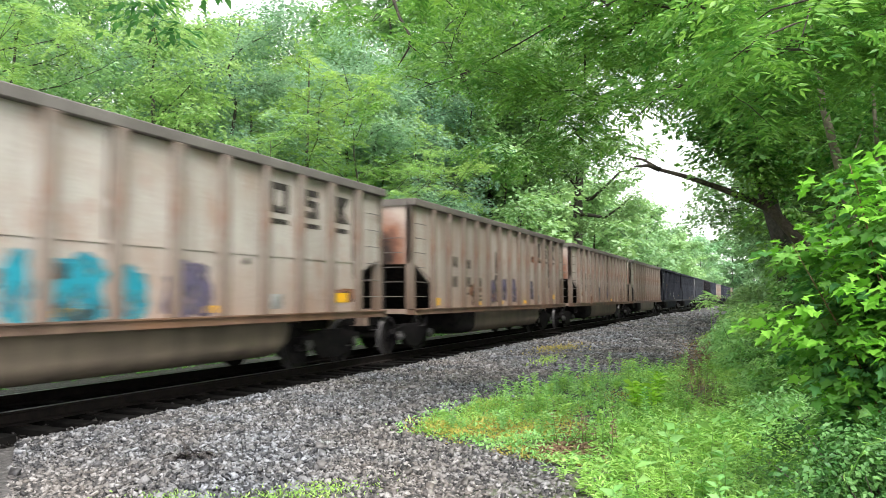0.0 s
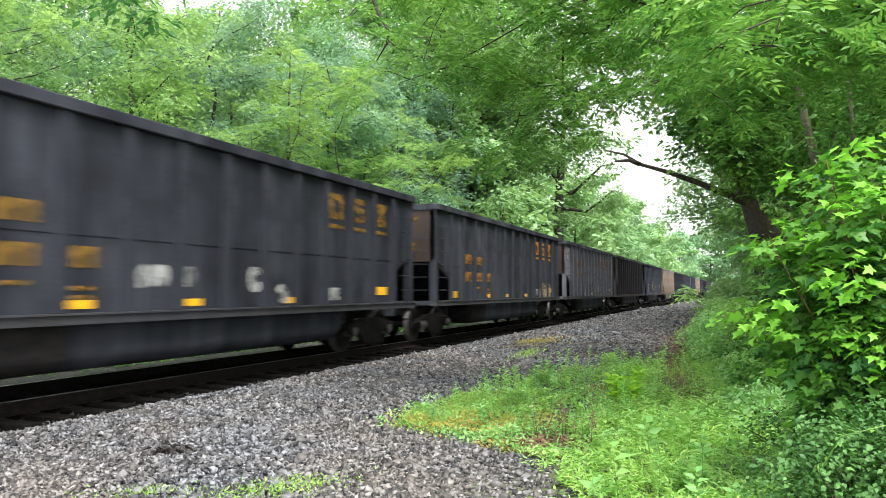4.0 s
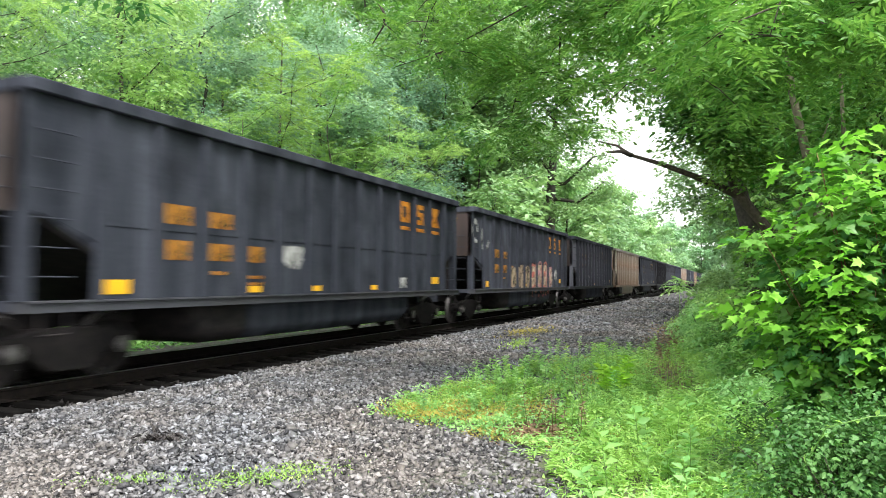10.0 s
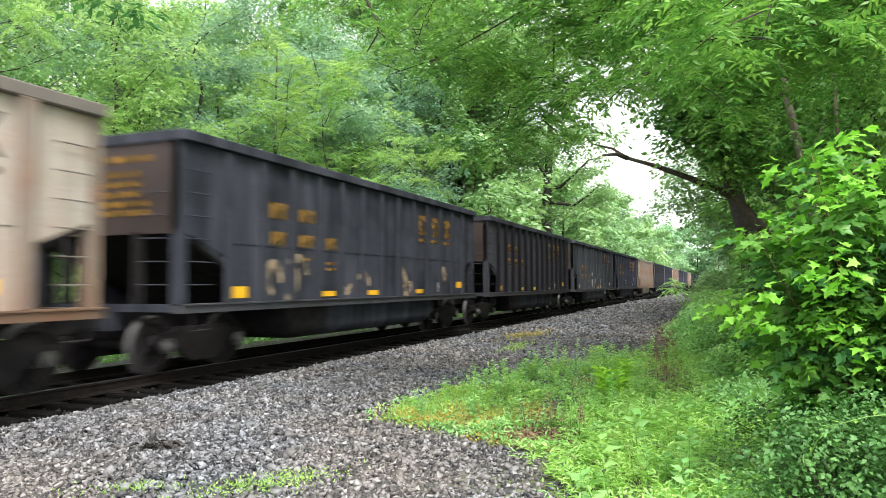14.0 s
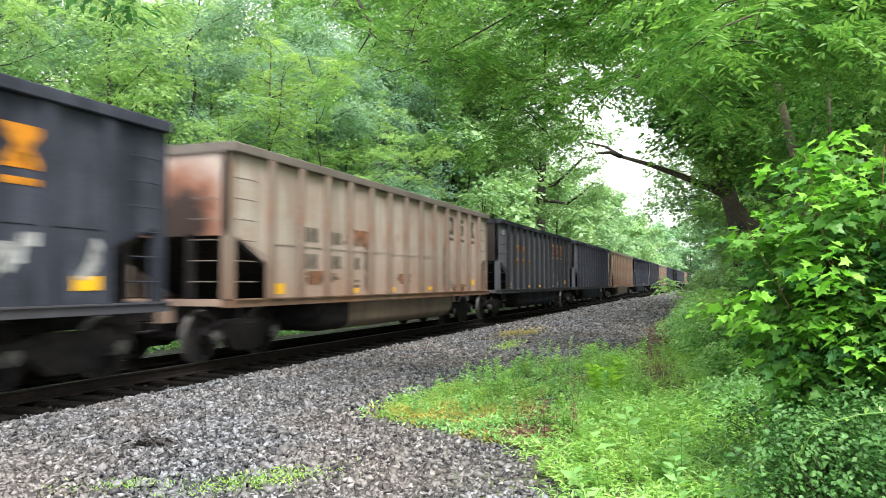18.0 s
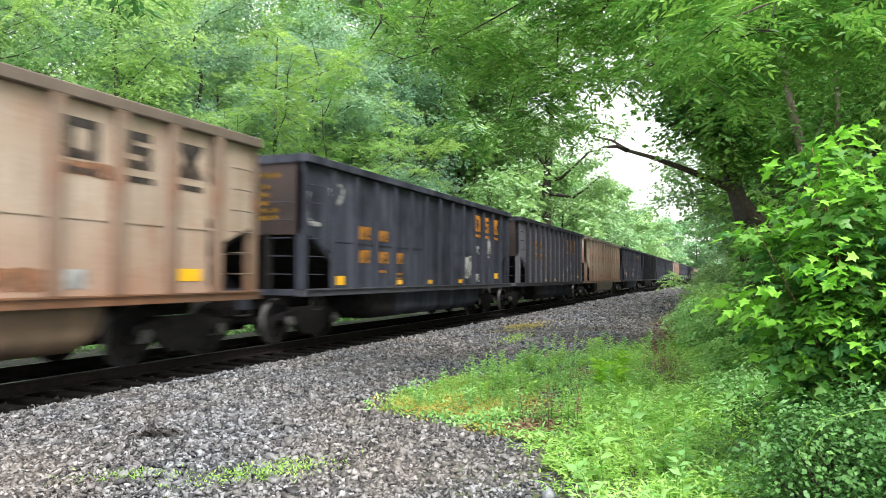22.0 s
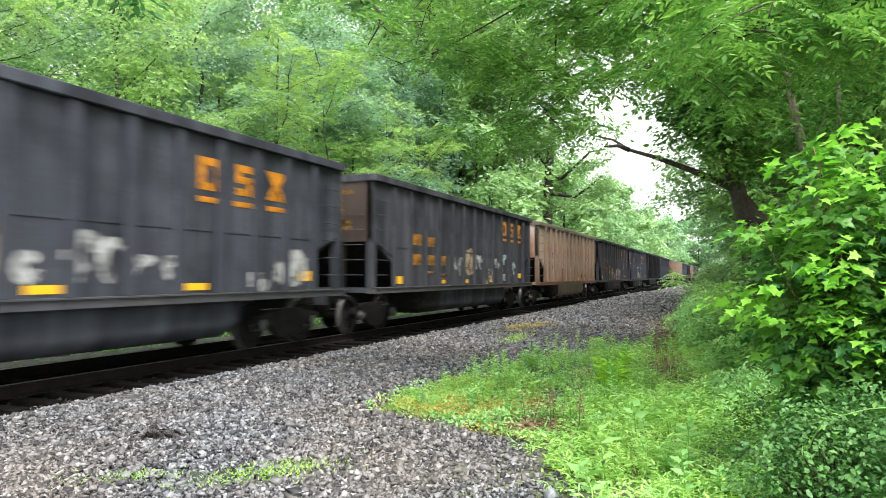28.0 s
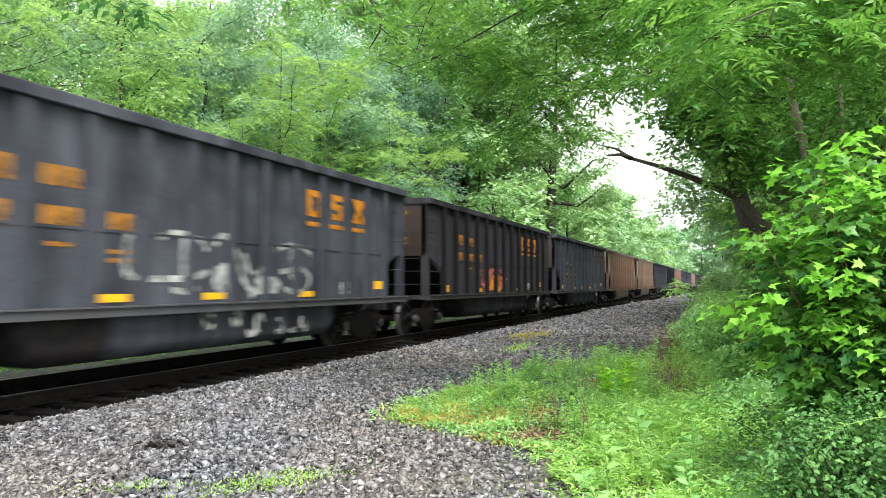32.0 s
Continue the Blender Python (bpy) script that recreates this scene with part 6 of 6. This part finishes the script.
# ---- ballast stones, grass and weeds ----
def crushed_stone():
    rng = np.random.default_rng(3)
    cube = np.array([(x, y, z) for z in (-1, 1) for y in (-1, 1) for x in (-1, 1)], float) * 0.5
    quads = np.array([(0, 2, 3, 1), (4, 5, 7, 6), (0, 1, 5, 4), (2, 6, 7, 3), (0, 4, 6, 2), (1, 3, 7, 5)])
    X, Y, S = [], [], []
    for y0, y1, dens, size in ((-4, 2.5, 60, 0.06), (2.5, 8, 1050, 0.031), (8, 14, 620, 0.034), (14, 22, 330, 0.04), (22, 40, 130, 0.052), (40, 75, 40, 0.085)):
        n = int(9 * (y1 - y0) * dens)
        x, y = rng.uniform(-8.15, 0.4, n), rng.uniform(y0, y1, n)
        b = np.array([border(v) for v in y]) + rng.normal(0, 0.25, n)
        keep = (x < b) & ((x > -1.3 * y - 0.4) | (y < 2.5)) & (x > -8.02 + 0.10 * np.sin(y * 5.1) * np.sin(y * 1.7) + rng.normal(0, 0.06, n))
        X.append(x[keep])
        Y.append(y[keep])
        S.append(np.full(keep.sum(), size))
    X, Y, S = map(np.concatenate, (X, Y, S))
    n = len(X)
    S = S * rng.lognormal(0, 0.28, n)
    v = cube[None] * (1 + rng.uniform(-0.5, 0.42, (n, 8, 3))) * np.stack([S * rng.uniform(0.7, 1.5, n), S * rng.uniform(0.6, 1.2, n), S * rng.uniform(0.28, 0.6, n)], 1)[:, None]
    q = rng.normal(0, 1, (n, 4)) * np.array([1, 0.33, 0.33, 1])
    q /= np.linalg.norm(q, axis=1, keepdims=True)
    w, a, b, c = q.T
    R = np.stack([1 - 2 * (b * b + c * c), 2 * (a * b - c * w), 2 * (a * c + b * w), 2 * (a * b + c * w), 1 - 2 * (a * a + c * c), 2 * (b * c - a * w), 2 * (a * c - b * w), 2 * (b * c + a * w), 1 - 2 * (a * a + b * b)], 1).reshape(n, 3, 3)
    v = np.einsum("nij,nkj->nki", R, v) + np.stack([X, Y, S * rng.uniform(-0.05, 0.55, n) - 0.075 * np.clip((-7.6 - X) / 0.3, 0, 1)], 1)[:, None]
    f = (np.arange(n)[:, None, None] * 8 + quads[None]).reshape(-1, 4)
    tagged(new("crushed_stone", array_mesh("crushed_stone", v.reshape(-1, 3), f, STONE)), "grey and pinkish crushed stone ballast", "gravel", kind="stuff")


crushed_stone()


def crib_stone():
    """Near-black stone between the tie ends beside the near rail."""
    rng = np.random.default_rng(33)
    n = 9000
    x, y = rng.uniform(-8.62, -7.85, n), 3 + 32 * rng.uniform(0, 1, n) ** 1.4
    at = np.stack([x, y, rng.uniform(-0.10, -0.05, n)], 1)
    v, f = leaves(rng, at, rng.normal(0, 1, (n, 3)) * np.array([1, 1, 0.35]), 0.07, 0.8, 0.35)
    tagged(new("crib_stone", array_mesh("crib_stone", v, f, DARKSTONE)), "near-black stone between the ties", "gravel", kind="stuff")


crib_stone()


def blades(rng, x, y, height, width):
    """Bent grass blades, three facets each."""
    n = len(x)
    a = rng.uniform(0, 2 * math.pi, n)
    h = height * rng.uniform(0.5, 1.3, n)
    lean = h * rng.uniform(0.15, 0.6, n)
    dx, dy = np.cos(a), np.sin(a)
    px, py = -dy * width / 2, dx * width / 2
    z0 = np.zeros(n) - 0.01
    v = np.stack([np.stack([x - px, y - py, z0], 1), np.stack([x + px, y + py, z0], 1),
                  np.stack([x + dx * lean * 0.35 - px, y + dy * lean * 0.35 - py, h * 0.6], 1), np.stack([x + dx * lean * 0.35 + px, y + dy * lean * 0.35 + py, h * 0.6], 1),
                  np.stack([x + dx * lean, y + dy * lean, h * 0.95], 1)], 1).reshape(-1, 3)
    k = np.arange(n)[:, None] * 5
    return v, np.concatenate([k + [[0, 1, 3]], k + [[0, 3, 2]], k + [[2, 3, 4]]])


def carpet(name, label, rng, x, y, z, along, size, width, mat):
    at = np.stack([x, y, z + np.array([relief(a, b) for a, b in zip(x, y)])], 1)
    return tagged(new(name, array_mesh(name, *leaves(rng, at, along, size, width, 0.12, 0.4), mat)), label, "weeds", kind="stuff")


def clump(x, y, f, seed):
    """Uneven growth: a number between about 0 and 1 for each place."""
    return np.array([0.5 + 0.75 * noise.noise((a * f, b * f, seed)) for a, b in zip(x, y)]).clip(0, 1)


def scatter(rng, n, x0, x1, y0, y1, bias=1.5):
    y = y0 + (y1 - y0) * rng.uniform(0, 1, n) ** bias
    return rng.uniform(x0, x1, n), y


def litter_path(y):
    """Middle of the strip of brown litter between the weeds and the hedge."""
    return np.interp(y, [10.5, 12, 16, 20, 28], [-0.75, -0.85, -1.3, -1.5, -2.0])


def stilt_grass(rng, x, y, h, leaf):
    """Thin arching stems, each with narrow leaves set alternately along it."""
    n, per = len(x), 9
    az = rng.uniform(0, 2 * math.pi, n)
    foot = np.stack([x, y, np.array([relief(a, b) for a, b in zip(x, y)]) - 0.01], 1)
    bend = np.stack([np.cos(az), np.sin(az), np.zeros(n)], 1) * (h * rng.uniform(0.25, 0.85, n))[:, None]
    up = np.array([0, 0, 1.0]) * h[:, None]
    P, A, L = [], [], []
    for k in range(per):
        f = 0.22 + 0.78 * k / (per - 1)
        P.append(foot + up * (f - 0.22 * f ** 3) + bend * f * f)
        b = az + (1.25 if k % 2 else -1.25) * (1.1 - 0.8 * f) + rng.normal(0, 0.3, n)
        A.append(np.stack([np.cos(b), np.sin(b), rng.normal(0.12, 0.28, n)], 1))
        L.append(leaf * (1.1 - 0.35 * f) * rng.uniform(0.8, 1.2, n))
    blade = leaves(rng, np.concatenate(P), np.concatenate(A), np.concatenate(L), 0.21, 0.12, 0.1, 0.3)
    stem = leaves(rng, foot, up * 0.8 + bend, h * 0.95, 0.018, 0.02, 0.05)
    return joined(blade, stem)


def weeds():
    rng = np.random.default_rng(8)
    # stilt grass over the verge, in uneven drifts
    x, y = scatter(rng, 26000, -4.2, 2.0, 3.4, 24, 1.5)
    b = np.array([border(v) for v in y])
    g = clump(x, y, 1.9, 3.0)
    inner = x > np.maximum(b + 0.15, np.interp(y, [3, 5.4, 7, 8, 9.5, 12, 14, 16, 30], [-1.1, -1.35, -1.75, -1.8, -1.7, -1.9, -2.6, -1.2, -1.0])) + rng.normal(0, 0.13, len(x))
    bare = ((x + 1.85) / 0.45) ** 2 + ((y - 7.45) / 0.45) ** 2 < rng.uniform(0.2, 1.2, len(x))
    trodden = (y > 10.5) & (np.abs(x - litter_path(y)) < rng.uniform(0.1, 0.6, len(x)))
    keep = inner & ~bare & ~trodden & (g > rng.uniform(0.1, 0.75, len(x)))
    x, y, g = x[keep], y[keep], g[keep]
    h = (0.10 + 0.34 * g) * rng.uniform(0.5, 1.15, len(x)) * np.clip(0.55 + 0.5 * (x + 1.7), 0.45, 1.0)
    leaf = 0.098 * (1 + 0.035 * np.clip(y - 6, 0, 20))
    k = clump(x, y, 0.7, 31.0) + 0.12 * (x < -0.6) > rng.uniform(0.3, 0.7, len(x))
    for sel, mat, words in ((k, LEAF_GRASS, "soft yellow-green stilt grass along the path"), (~k, LEAF_WEED, "soft green stilt grass along the path")):
        tagged(new("grass", array_mesh("grass", *stilt_grass(rng, x[sel], y[sel], h[sel], leaf[sel]), mat)), words, "grass", kind="stuff")
    # a low mat of small leaves under it
    x, y = scatter(rng, 26000, -3.4, 1.2, 3.6, 24, 1.5)
    g = clump(x, y, 1.6, 13.0)
    keep = (x > np.maximum(np.array([border(v) for v in y]) + 0.2, -1.9)) & (g > rng.uniform(0.1, 0.8, len(x))) & (((x + 1.85) / 0.5) ** 2 + ((y - 7.45) / 0.5) ** 2 > 1) & ((y < 10.5) | (np.abs(x - litter_path(y)) > 0.4))
    x, y = x[keep], y[keep]
    a = rng.uniform(0, 2 * math.pi, len(x))
    carpet("weeds", "mixed low green weeds among the grass", rng, x, y, rng.uniform(0.01, 0.12, len(x)), np.stack([np.cos(a), np.sin(a), rng.normal(0.2, 0.3, len(x))], 1), 0.05 * (1 + 0.06 * np.clip(y - 6, 0, 20)), 0.5, LEAF_WEED)
    # rougher growth behind and beside the eye
    x2, y2 = rng.uniform(-2.6, 5.0, 16000), rng.uniform(-5, 4.2, 16000)
    keep = (x2 > -1.6 + rng.normal(0, 0.25, len(x2))) & (x2 ** 2 + y2 ** 2 > 0.6)
    x2, y2 = x2[keep], y2[keep]
    a2 = rng.uniform(0, 2 * math.pi, len(x2))
    carpet("grass", "trodden green grass beside the ballast", rng, x2, y2, rng.uniform(0, 0.1, len(x2)), np.stack([np.cos(a2), np.sin(a2), rng.normal(0.3, 0.3, len(x2))], 1), 0.1, 0.2, LEAF_GRASS)
    # upright blades
    x, y = scatter(rng, 9000, -4.0, 1.6, 3.8, 24, 1.8)
    keep = x > np.maximum(np.array([border(v) for v in y]) + 0.3, np.where(y < 15.5, -1.9 - 0.06 * (y - 8), -0.7)) + rng.normal(0.1, 0.2, len(x))
    keep &= (x > -0.95) | (y > 8.2)
    tagged(new("grass_blades", array_mesh("grass_blades", *blades(rng, x[keep], y[keep], 0.22, 0.007), LEAF_GRASS)), "thin upright green grass blades", "grass", kind="stuff")
    # low weeds creeping onto the stone
    x, y = scatter(rng, 60000, -4.5, -0.9, 6.9, 34, 1.6)
    b = np.array([border(v) for v in y])
    g = clump(x, y, 1.6, 9.0)
    bare = ((x + 1.85) / 0.42) ** 2 + ((y - 7.45) / 0.36) ** 2 < rng.uniform(0.1, 1.3, len(x))
    keep = ~bare & ((y < 10.5) | (np.abs(x - litter_path(y)) > 0.35)) & (x > b + rng.normal(0.05, 0.18, len(x))) & (g > rng.uniform(0.05, 0.6, len(x)))
    x, y, g = x[keep], y[keep], g[keep]
    a = rng.uniform(0, 2 * math.pi, len(x))
    along = np.stack([np.cos(a), np.sin(a), rng.normal(0.5, 0.4, len(x))], 1)
    dry = clump(x, y, 1.1, 21.0) - 0.12 + 0.35 * np.exp(-((x + 2.9) / 0.9) ** 2 - ((y - 7.9) / 0.6) ** 2) > rng.uniform(0.4, 0.85, len(x))
    z = (0.02 + 0.20 * g * g) * rng.uniform(0, 1, len(x))
    carpet("weeds", "low green weeds creeping over the stone", rng, x[~dry], y[~dry], z[~dry], along[~dry], 0.055, 0.42, LEAF_WEED)
    carpet("weeds", "yellowing low weeds at the edge of the stone", rng, x[dry], y[dry], z[dry] * 0.6, along[dry], 0.05, 0.36, LEAF_SEDGE)
    # the ragged, partly yellowed edge where the weeds meet the stone
    n = 15000
    y = rng.uniform(7.55, 10.5, n)
    x = np.array([border(v) for v in y]) + 0.1 + rng.uniform(0, 1, n) ** 1.2 * 1.7
    g = clump(x, y, 2.4, 5.0)
    keep = (g > rng.uniform(0.05, 0.7, n)) & (((x + 1.85) / 0.42) ** 2 + ((y - 7.45) / 0.36) ** 2 > rng.uniform(0.1, 1.3, n))
    x, y, g = x[keep], y[keep], g[keep]
    a = rng.uniform(0, 2 * math.pi, len(x))
    along = np.stack([np.cos(a), np.sin(a), rng.normal(0.6, 0.4, len(x))], 1)
    z = (0.02 + 0.17 * g) * rng.uniform(0, 1, len(x))
    dry = np.exp(-((x + 2.9) / 0.8) ** 2 - ((y - 7.9) / 0.5) ** 2) + 0.12 > rng.uniform(0, 1, len(x))
    carpet("weeds", "fine light green weeds at the edge of the stone", rng, x[~dry], y[~dry], z[~dry], along[~dry], 0.042, 0.3, LEAF_GRASS)
    carpet("weeds", "orange-yellow withering weeds at the edge of the stone", rng, x[dry], y[dry], z[dry] * 0.7, along[dry], 0.042, 0.32, LEAF_SEDGE)
    # the thin patch before the eye, and faint strips on the ballast
    for k, (n, cx, cy, wx, wy, turn) in enumerate(((350, -3.42, 4.85, 0.62, 0.24, 0.85), (500, -3.42, 4.85, 0.68, 0.28, 0.85), (200, -4.3, 4.4, 0.4, 0.12, 0.7), (500, -5.65, 21.5, 0.6, 2.2, 0), (300, -4.9, 17.5, 0.35, 1.6, 0.1), (900, -1.7, 30, 0.5, 5, 0))):
        u, v = rng.normal(0, 0.5, n) * wx, rng.normal(0, 0.5, n) * wy
        x, y = cx + u * math.cos(turn) - v * math.sin(turn), cy + u * math.sin(turn) + v * math.cos(turn)
        a = rng.uniform(0, 2 * math.pi, n)
        carpet("weeds", "thin yellow-green weeds in the stone", rng, x, y, rng.uniform(0, 0.07, n) + 0.02, np.stack([np.cos(a), np.sin(a), rng.normal(0.8, 0.4, n)], 1), 0.022 + 0.0024 * cy, 0.3, LEAF_SEDGE if k == 3 else LEAF_GRASS)
    # green strip beyond the track
    n = 22000
    x, y = rng.uniform(-15.5, -12.2, n), 1 + 90 * rng.uniform(0, 1, n) ** 1.3
    a = rng.uniform(0, 2 * math.pi, n)
    hz = (0.05 + 0.4 * np.clip((-12.2 - x) / 3, 0, 1)) * rng.uniform(0, 1, n)
    carpet("undergrowth", "green undergrowth beyond the track", rng, x, y, hz, np.stack([np.cos(a), np.sin(a), rng.normal(0.3, 0.4, n)], 1), 0.2, 0.4, LEAF_WOOD)
    # dead leaves on the bare soil
    n = 6000
    yy = 11.0 + 17 * rng.uniform(0, 1, n - 1700) ** 0.9
    x, y = np.concatenate([rng.normal(-1.85, 0.26, 1700), litter_path(yy) + rng.normal(0, 0.33, len(yy))]), np.concatenate([rng.normal(7.45, 0.26, 1700), yy])
    a = rng.uniform(0, 2 * math.pi, n)
    carpet("leaf_litter", "brown dead leaves and stalks on bare soil", rng, x, y, rng.uniform(0.01, 0.04, n), np.stack([np.cos(a), np.sin(a), rng.normal(0.1, 0.2, n)], 1), 0.042 + 0.0016 * y, 0.45, LEAF_LITTER)


weeds()


def herb(x, y, h, mat, leaf, seed, label, n=14):
    """A single upright weed: a stem with leaves set round it."""
    rng = np.random.default_rng(seed)
    ob = thing("weed_plant", label, "weed", "tall weeds on the verge")
    tip = np.array([rng.normal(0, 0.06), rng.normal(0, 0.06), h])
    tube_part("stem", [(0, 0, -0.02), tip * 0.5, tip], [0.0035, 0.003, 0.002], DRY if mat is LEAF_LITTER else STALK, ob, 5)
    f = np.linspace(0.25, 1, n)
    a = np.arange(n) * 2.4
    part("foliage", array_mesh("foliage", *leaves(rng, tip[None] * f[:, None], np.stack([np.cos(a), np.sin(a), 0.35 + 0 * a], 1), leaf, 0.5), mat), ob)
    ob.matrix_basis = pose(x, y, relief(x, y))


def tall_weeds():
    r = random.Random(4)
    for k in range(7):
        herb(-1.5 + r.uniform(-0.14, 0.14), 10.3 + r.uniform(-0.15, 0.15), r.uniform(0.3, 0.6), LEAF_YELLOW, 0.12, 500 + k, "yellow-green broad-leaved weed in the grass", 26)
    for k in range(22):
        herb(-1.7 + r.uniform(-0.35, 0.35), 7.7 + r.uniform(-0.3, 0.4), r.uniform(0.22, 0.46), LEAF_LITTER if k % 2 else LEAF_WEED, 0.05, 520 + k, "dry reddish-brown stalk on bare soil" if k % 2 else "thin dark green weed", 9)
    for k in range(34):
        herb(r.uniform(-0.9, 0.35), r.uniform(4.9, 8.2), r.uniform(0.25, 0.5), LEAF_WEED, 0.14 if k % 3 == 0 else 0.09, 560 + k, "soft broad-leaved weed in the grass", 12)
    for k in range(46):
        y = r.uniform(7.8, 13)
        herb(border(y) + r.uniform(0.25, 1.9), y, r.uniform(0.16, 0.36), (LEAF_WEED, LEAF_GRASS, LEAF_HEDGE)[k % 3], 0.07, 700 + k, ("bushy green weed on the stony verge", "pale green weed on the stony verge", "soft green weed on the stony verge")[k % 3], 30)
    for k in range(70):
        y = r.uniform(8.8, 15.5)
        x = max(border(y) + 0.3, -3.4) + r.uniform(0, 1) * (2.6 - 0.05 * y)
        c = k % 5
        herb(x, y, r.uniform(0.22, 0.5), (LEAF_HEDGE, LEAF_WEED, LEAF_GRASS, LEAF_HEDGE, LEAF_WEED)[c], (0.06, 0.08, 0.07, 0.05, 0.06)[c], 800 + k, ("soft green weed standing in the grass", "leafy green weed in the grass", "pale green weed in the grass", "small soft green weed in the grass", "small leafy weed in the grass")[c], 26)
    for k in range(16):
        herb(r.uniform(-3.2, -1.6), r.uniform(8.5, 14.5), r.uniform(0.3, 0.55), LEAF_WEED, 0.06, 620 + k, "thin upright green weed on the verge", 16)


tall_weeds()


def debris():
    """The dark scrap that lies on the stone."""
    rng = np.random.default_rng(12)
    ob = thing("debris", "crumpled dark scrap lying on the ballast", "debris")
    at = rng.normal(0, 0.07, (26, 3)) * np.array([1.3, 0.8, 0.25]) + np.array([0, 0, 0.05])
    part("scrap", array_mesh("scrap", *leaves(rng, at, rng.normal(0, 1, (26, 3)) * np.array([1, 1, 0.25]), 0.15, 0.4, 0.3), INK), ob)
    ob.matrix_basis = pose(-5.2, 5.6, 0.02)


debris()


# ---- what moves ----
TRAVEL = [(0, 0.39), (1, 15.95), (2, 31.44), (3, 46.96), (6, 93.4), (7, 108.81), (8, 124.2), (9, 139.56), (10, 154.92), (11, 170.23), (12, 185.53), (13, 200.81), (14, 216.1), (17, 261.79), (18, 277.05), (19, 292.33), (20, 307.55), (21, 322.81), (22, 338.04), (23, 353.29), (24, 368.5), (25, 383.73), (28, 429.42), (29, 444.64), (30, 459.84), (31, 475.05), (32, 490.25)]


def motions():
    for k, car in enumerate(WAGONS):
        walk(car, [(t, pose(MID, FRONT[k] - s, RAIL)) for t, s in TRAVEL])
    for ob in swaying:
        rows = [(t / 2, pose(0, 0, 0, 0.22 * math.sin(t * 1.9) + 0.12 * math.sin(t * 0.7), 0.25 * math.sin(t * 1.3 + 1), 0.15 * math.sin(t * 1.1))) for t in range(65)]
        walk(ob, rows)
    # wheels turn while their wagon is near enough to see it
    ts, ss = [t for t, s in TRAVEL], [s for t, s in TRAVEL]
    for k, car in enumerate(WAGONS[:34]):
        for w in [o for o in car.children if o.name.startswith("wheelset")]:
            at = w.location.copy()
            rows = []
            for f in range(0, 961):
                s = float(np.interp(f / 30, ts, ss))
                if f in (0, 960) or -14 < FRONT[k] - s < 30:
                    rows.append((f / 30, Matrix.Translation(at) @ pose(0, 0, 0, math.degrees((s % 200.0) / 0.455) % 360)))
            rows[0] = (0, Matrix.Translation(at) @ rows[1][1].to_3x3().to_4x4()) if rows[1][0] > 0.1 else rows[0]
            rows[-1] = (32, Matrix.Translation(at) @ rows[-2][1].to_3x3().to_4x4()) if rows[-2][0] < 31.9 else rows[-1]
            walk(w, rows)


motions()
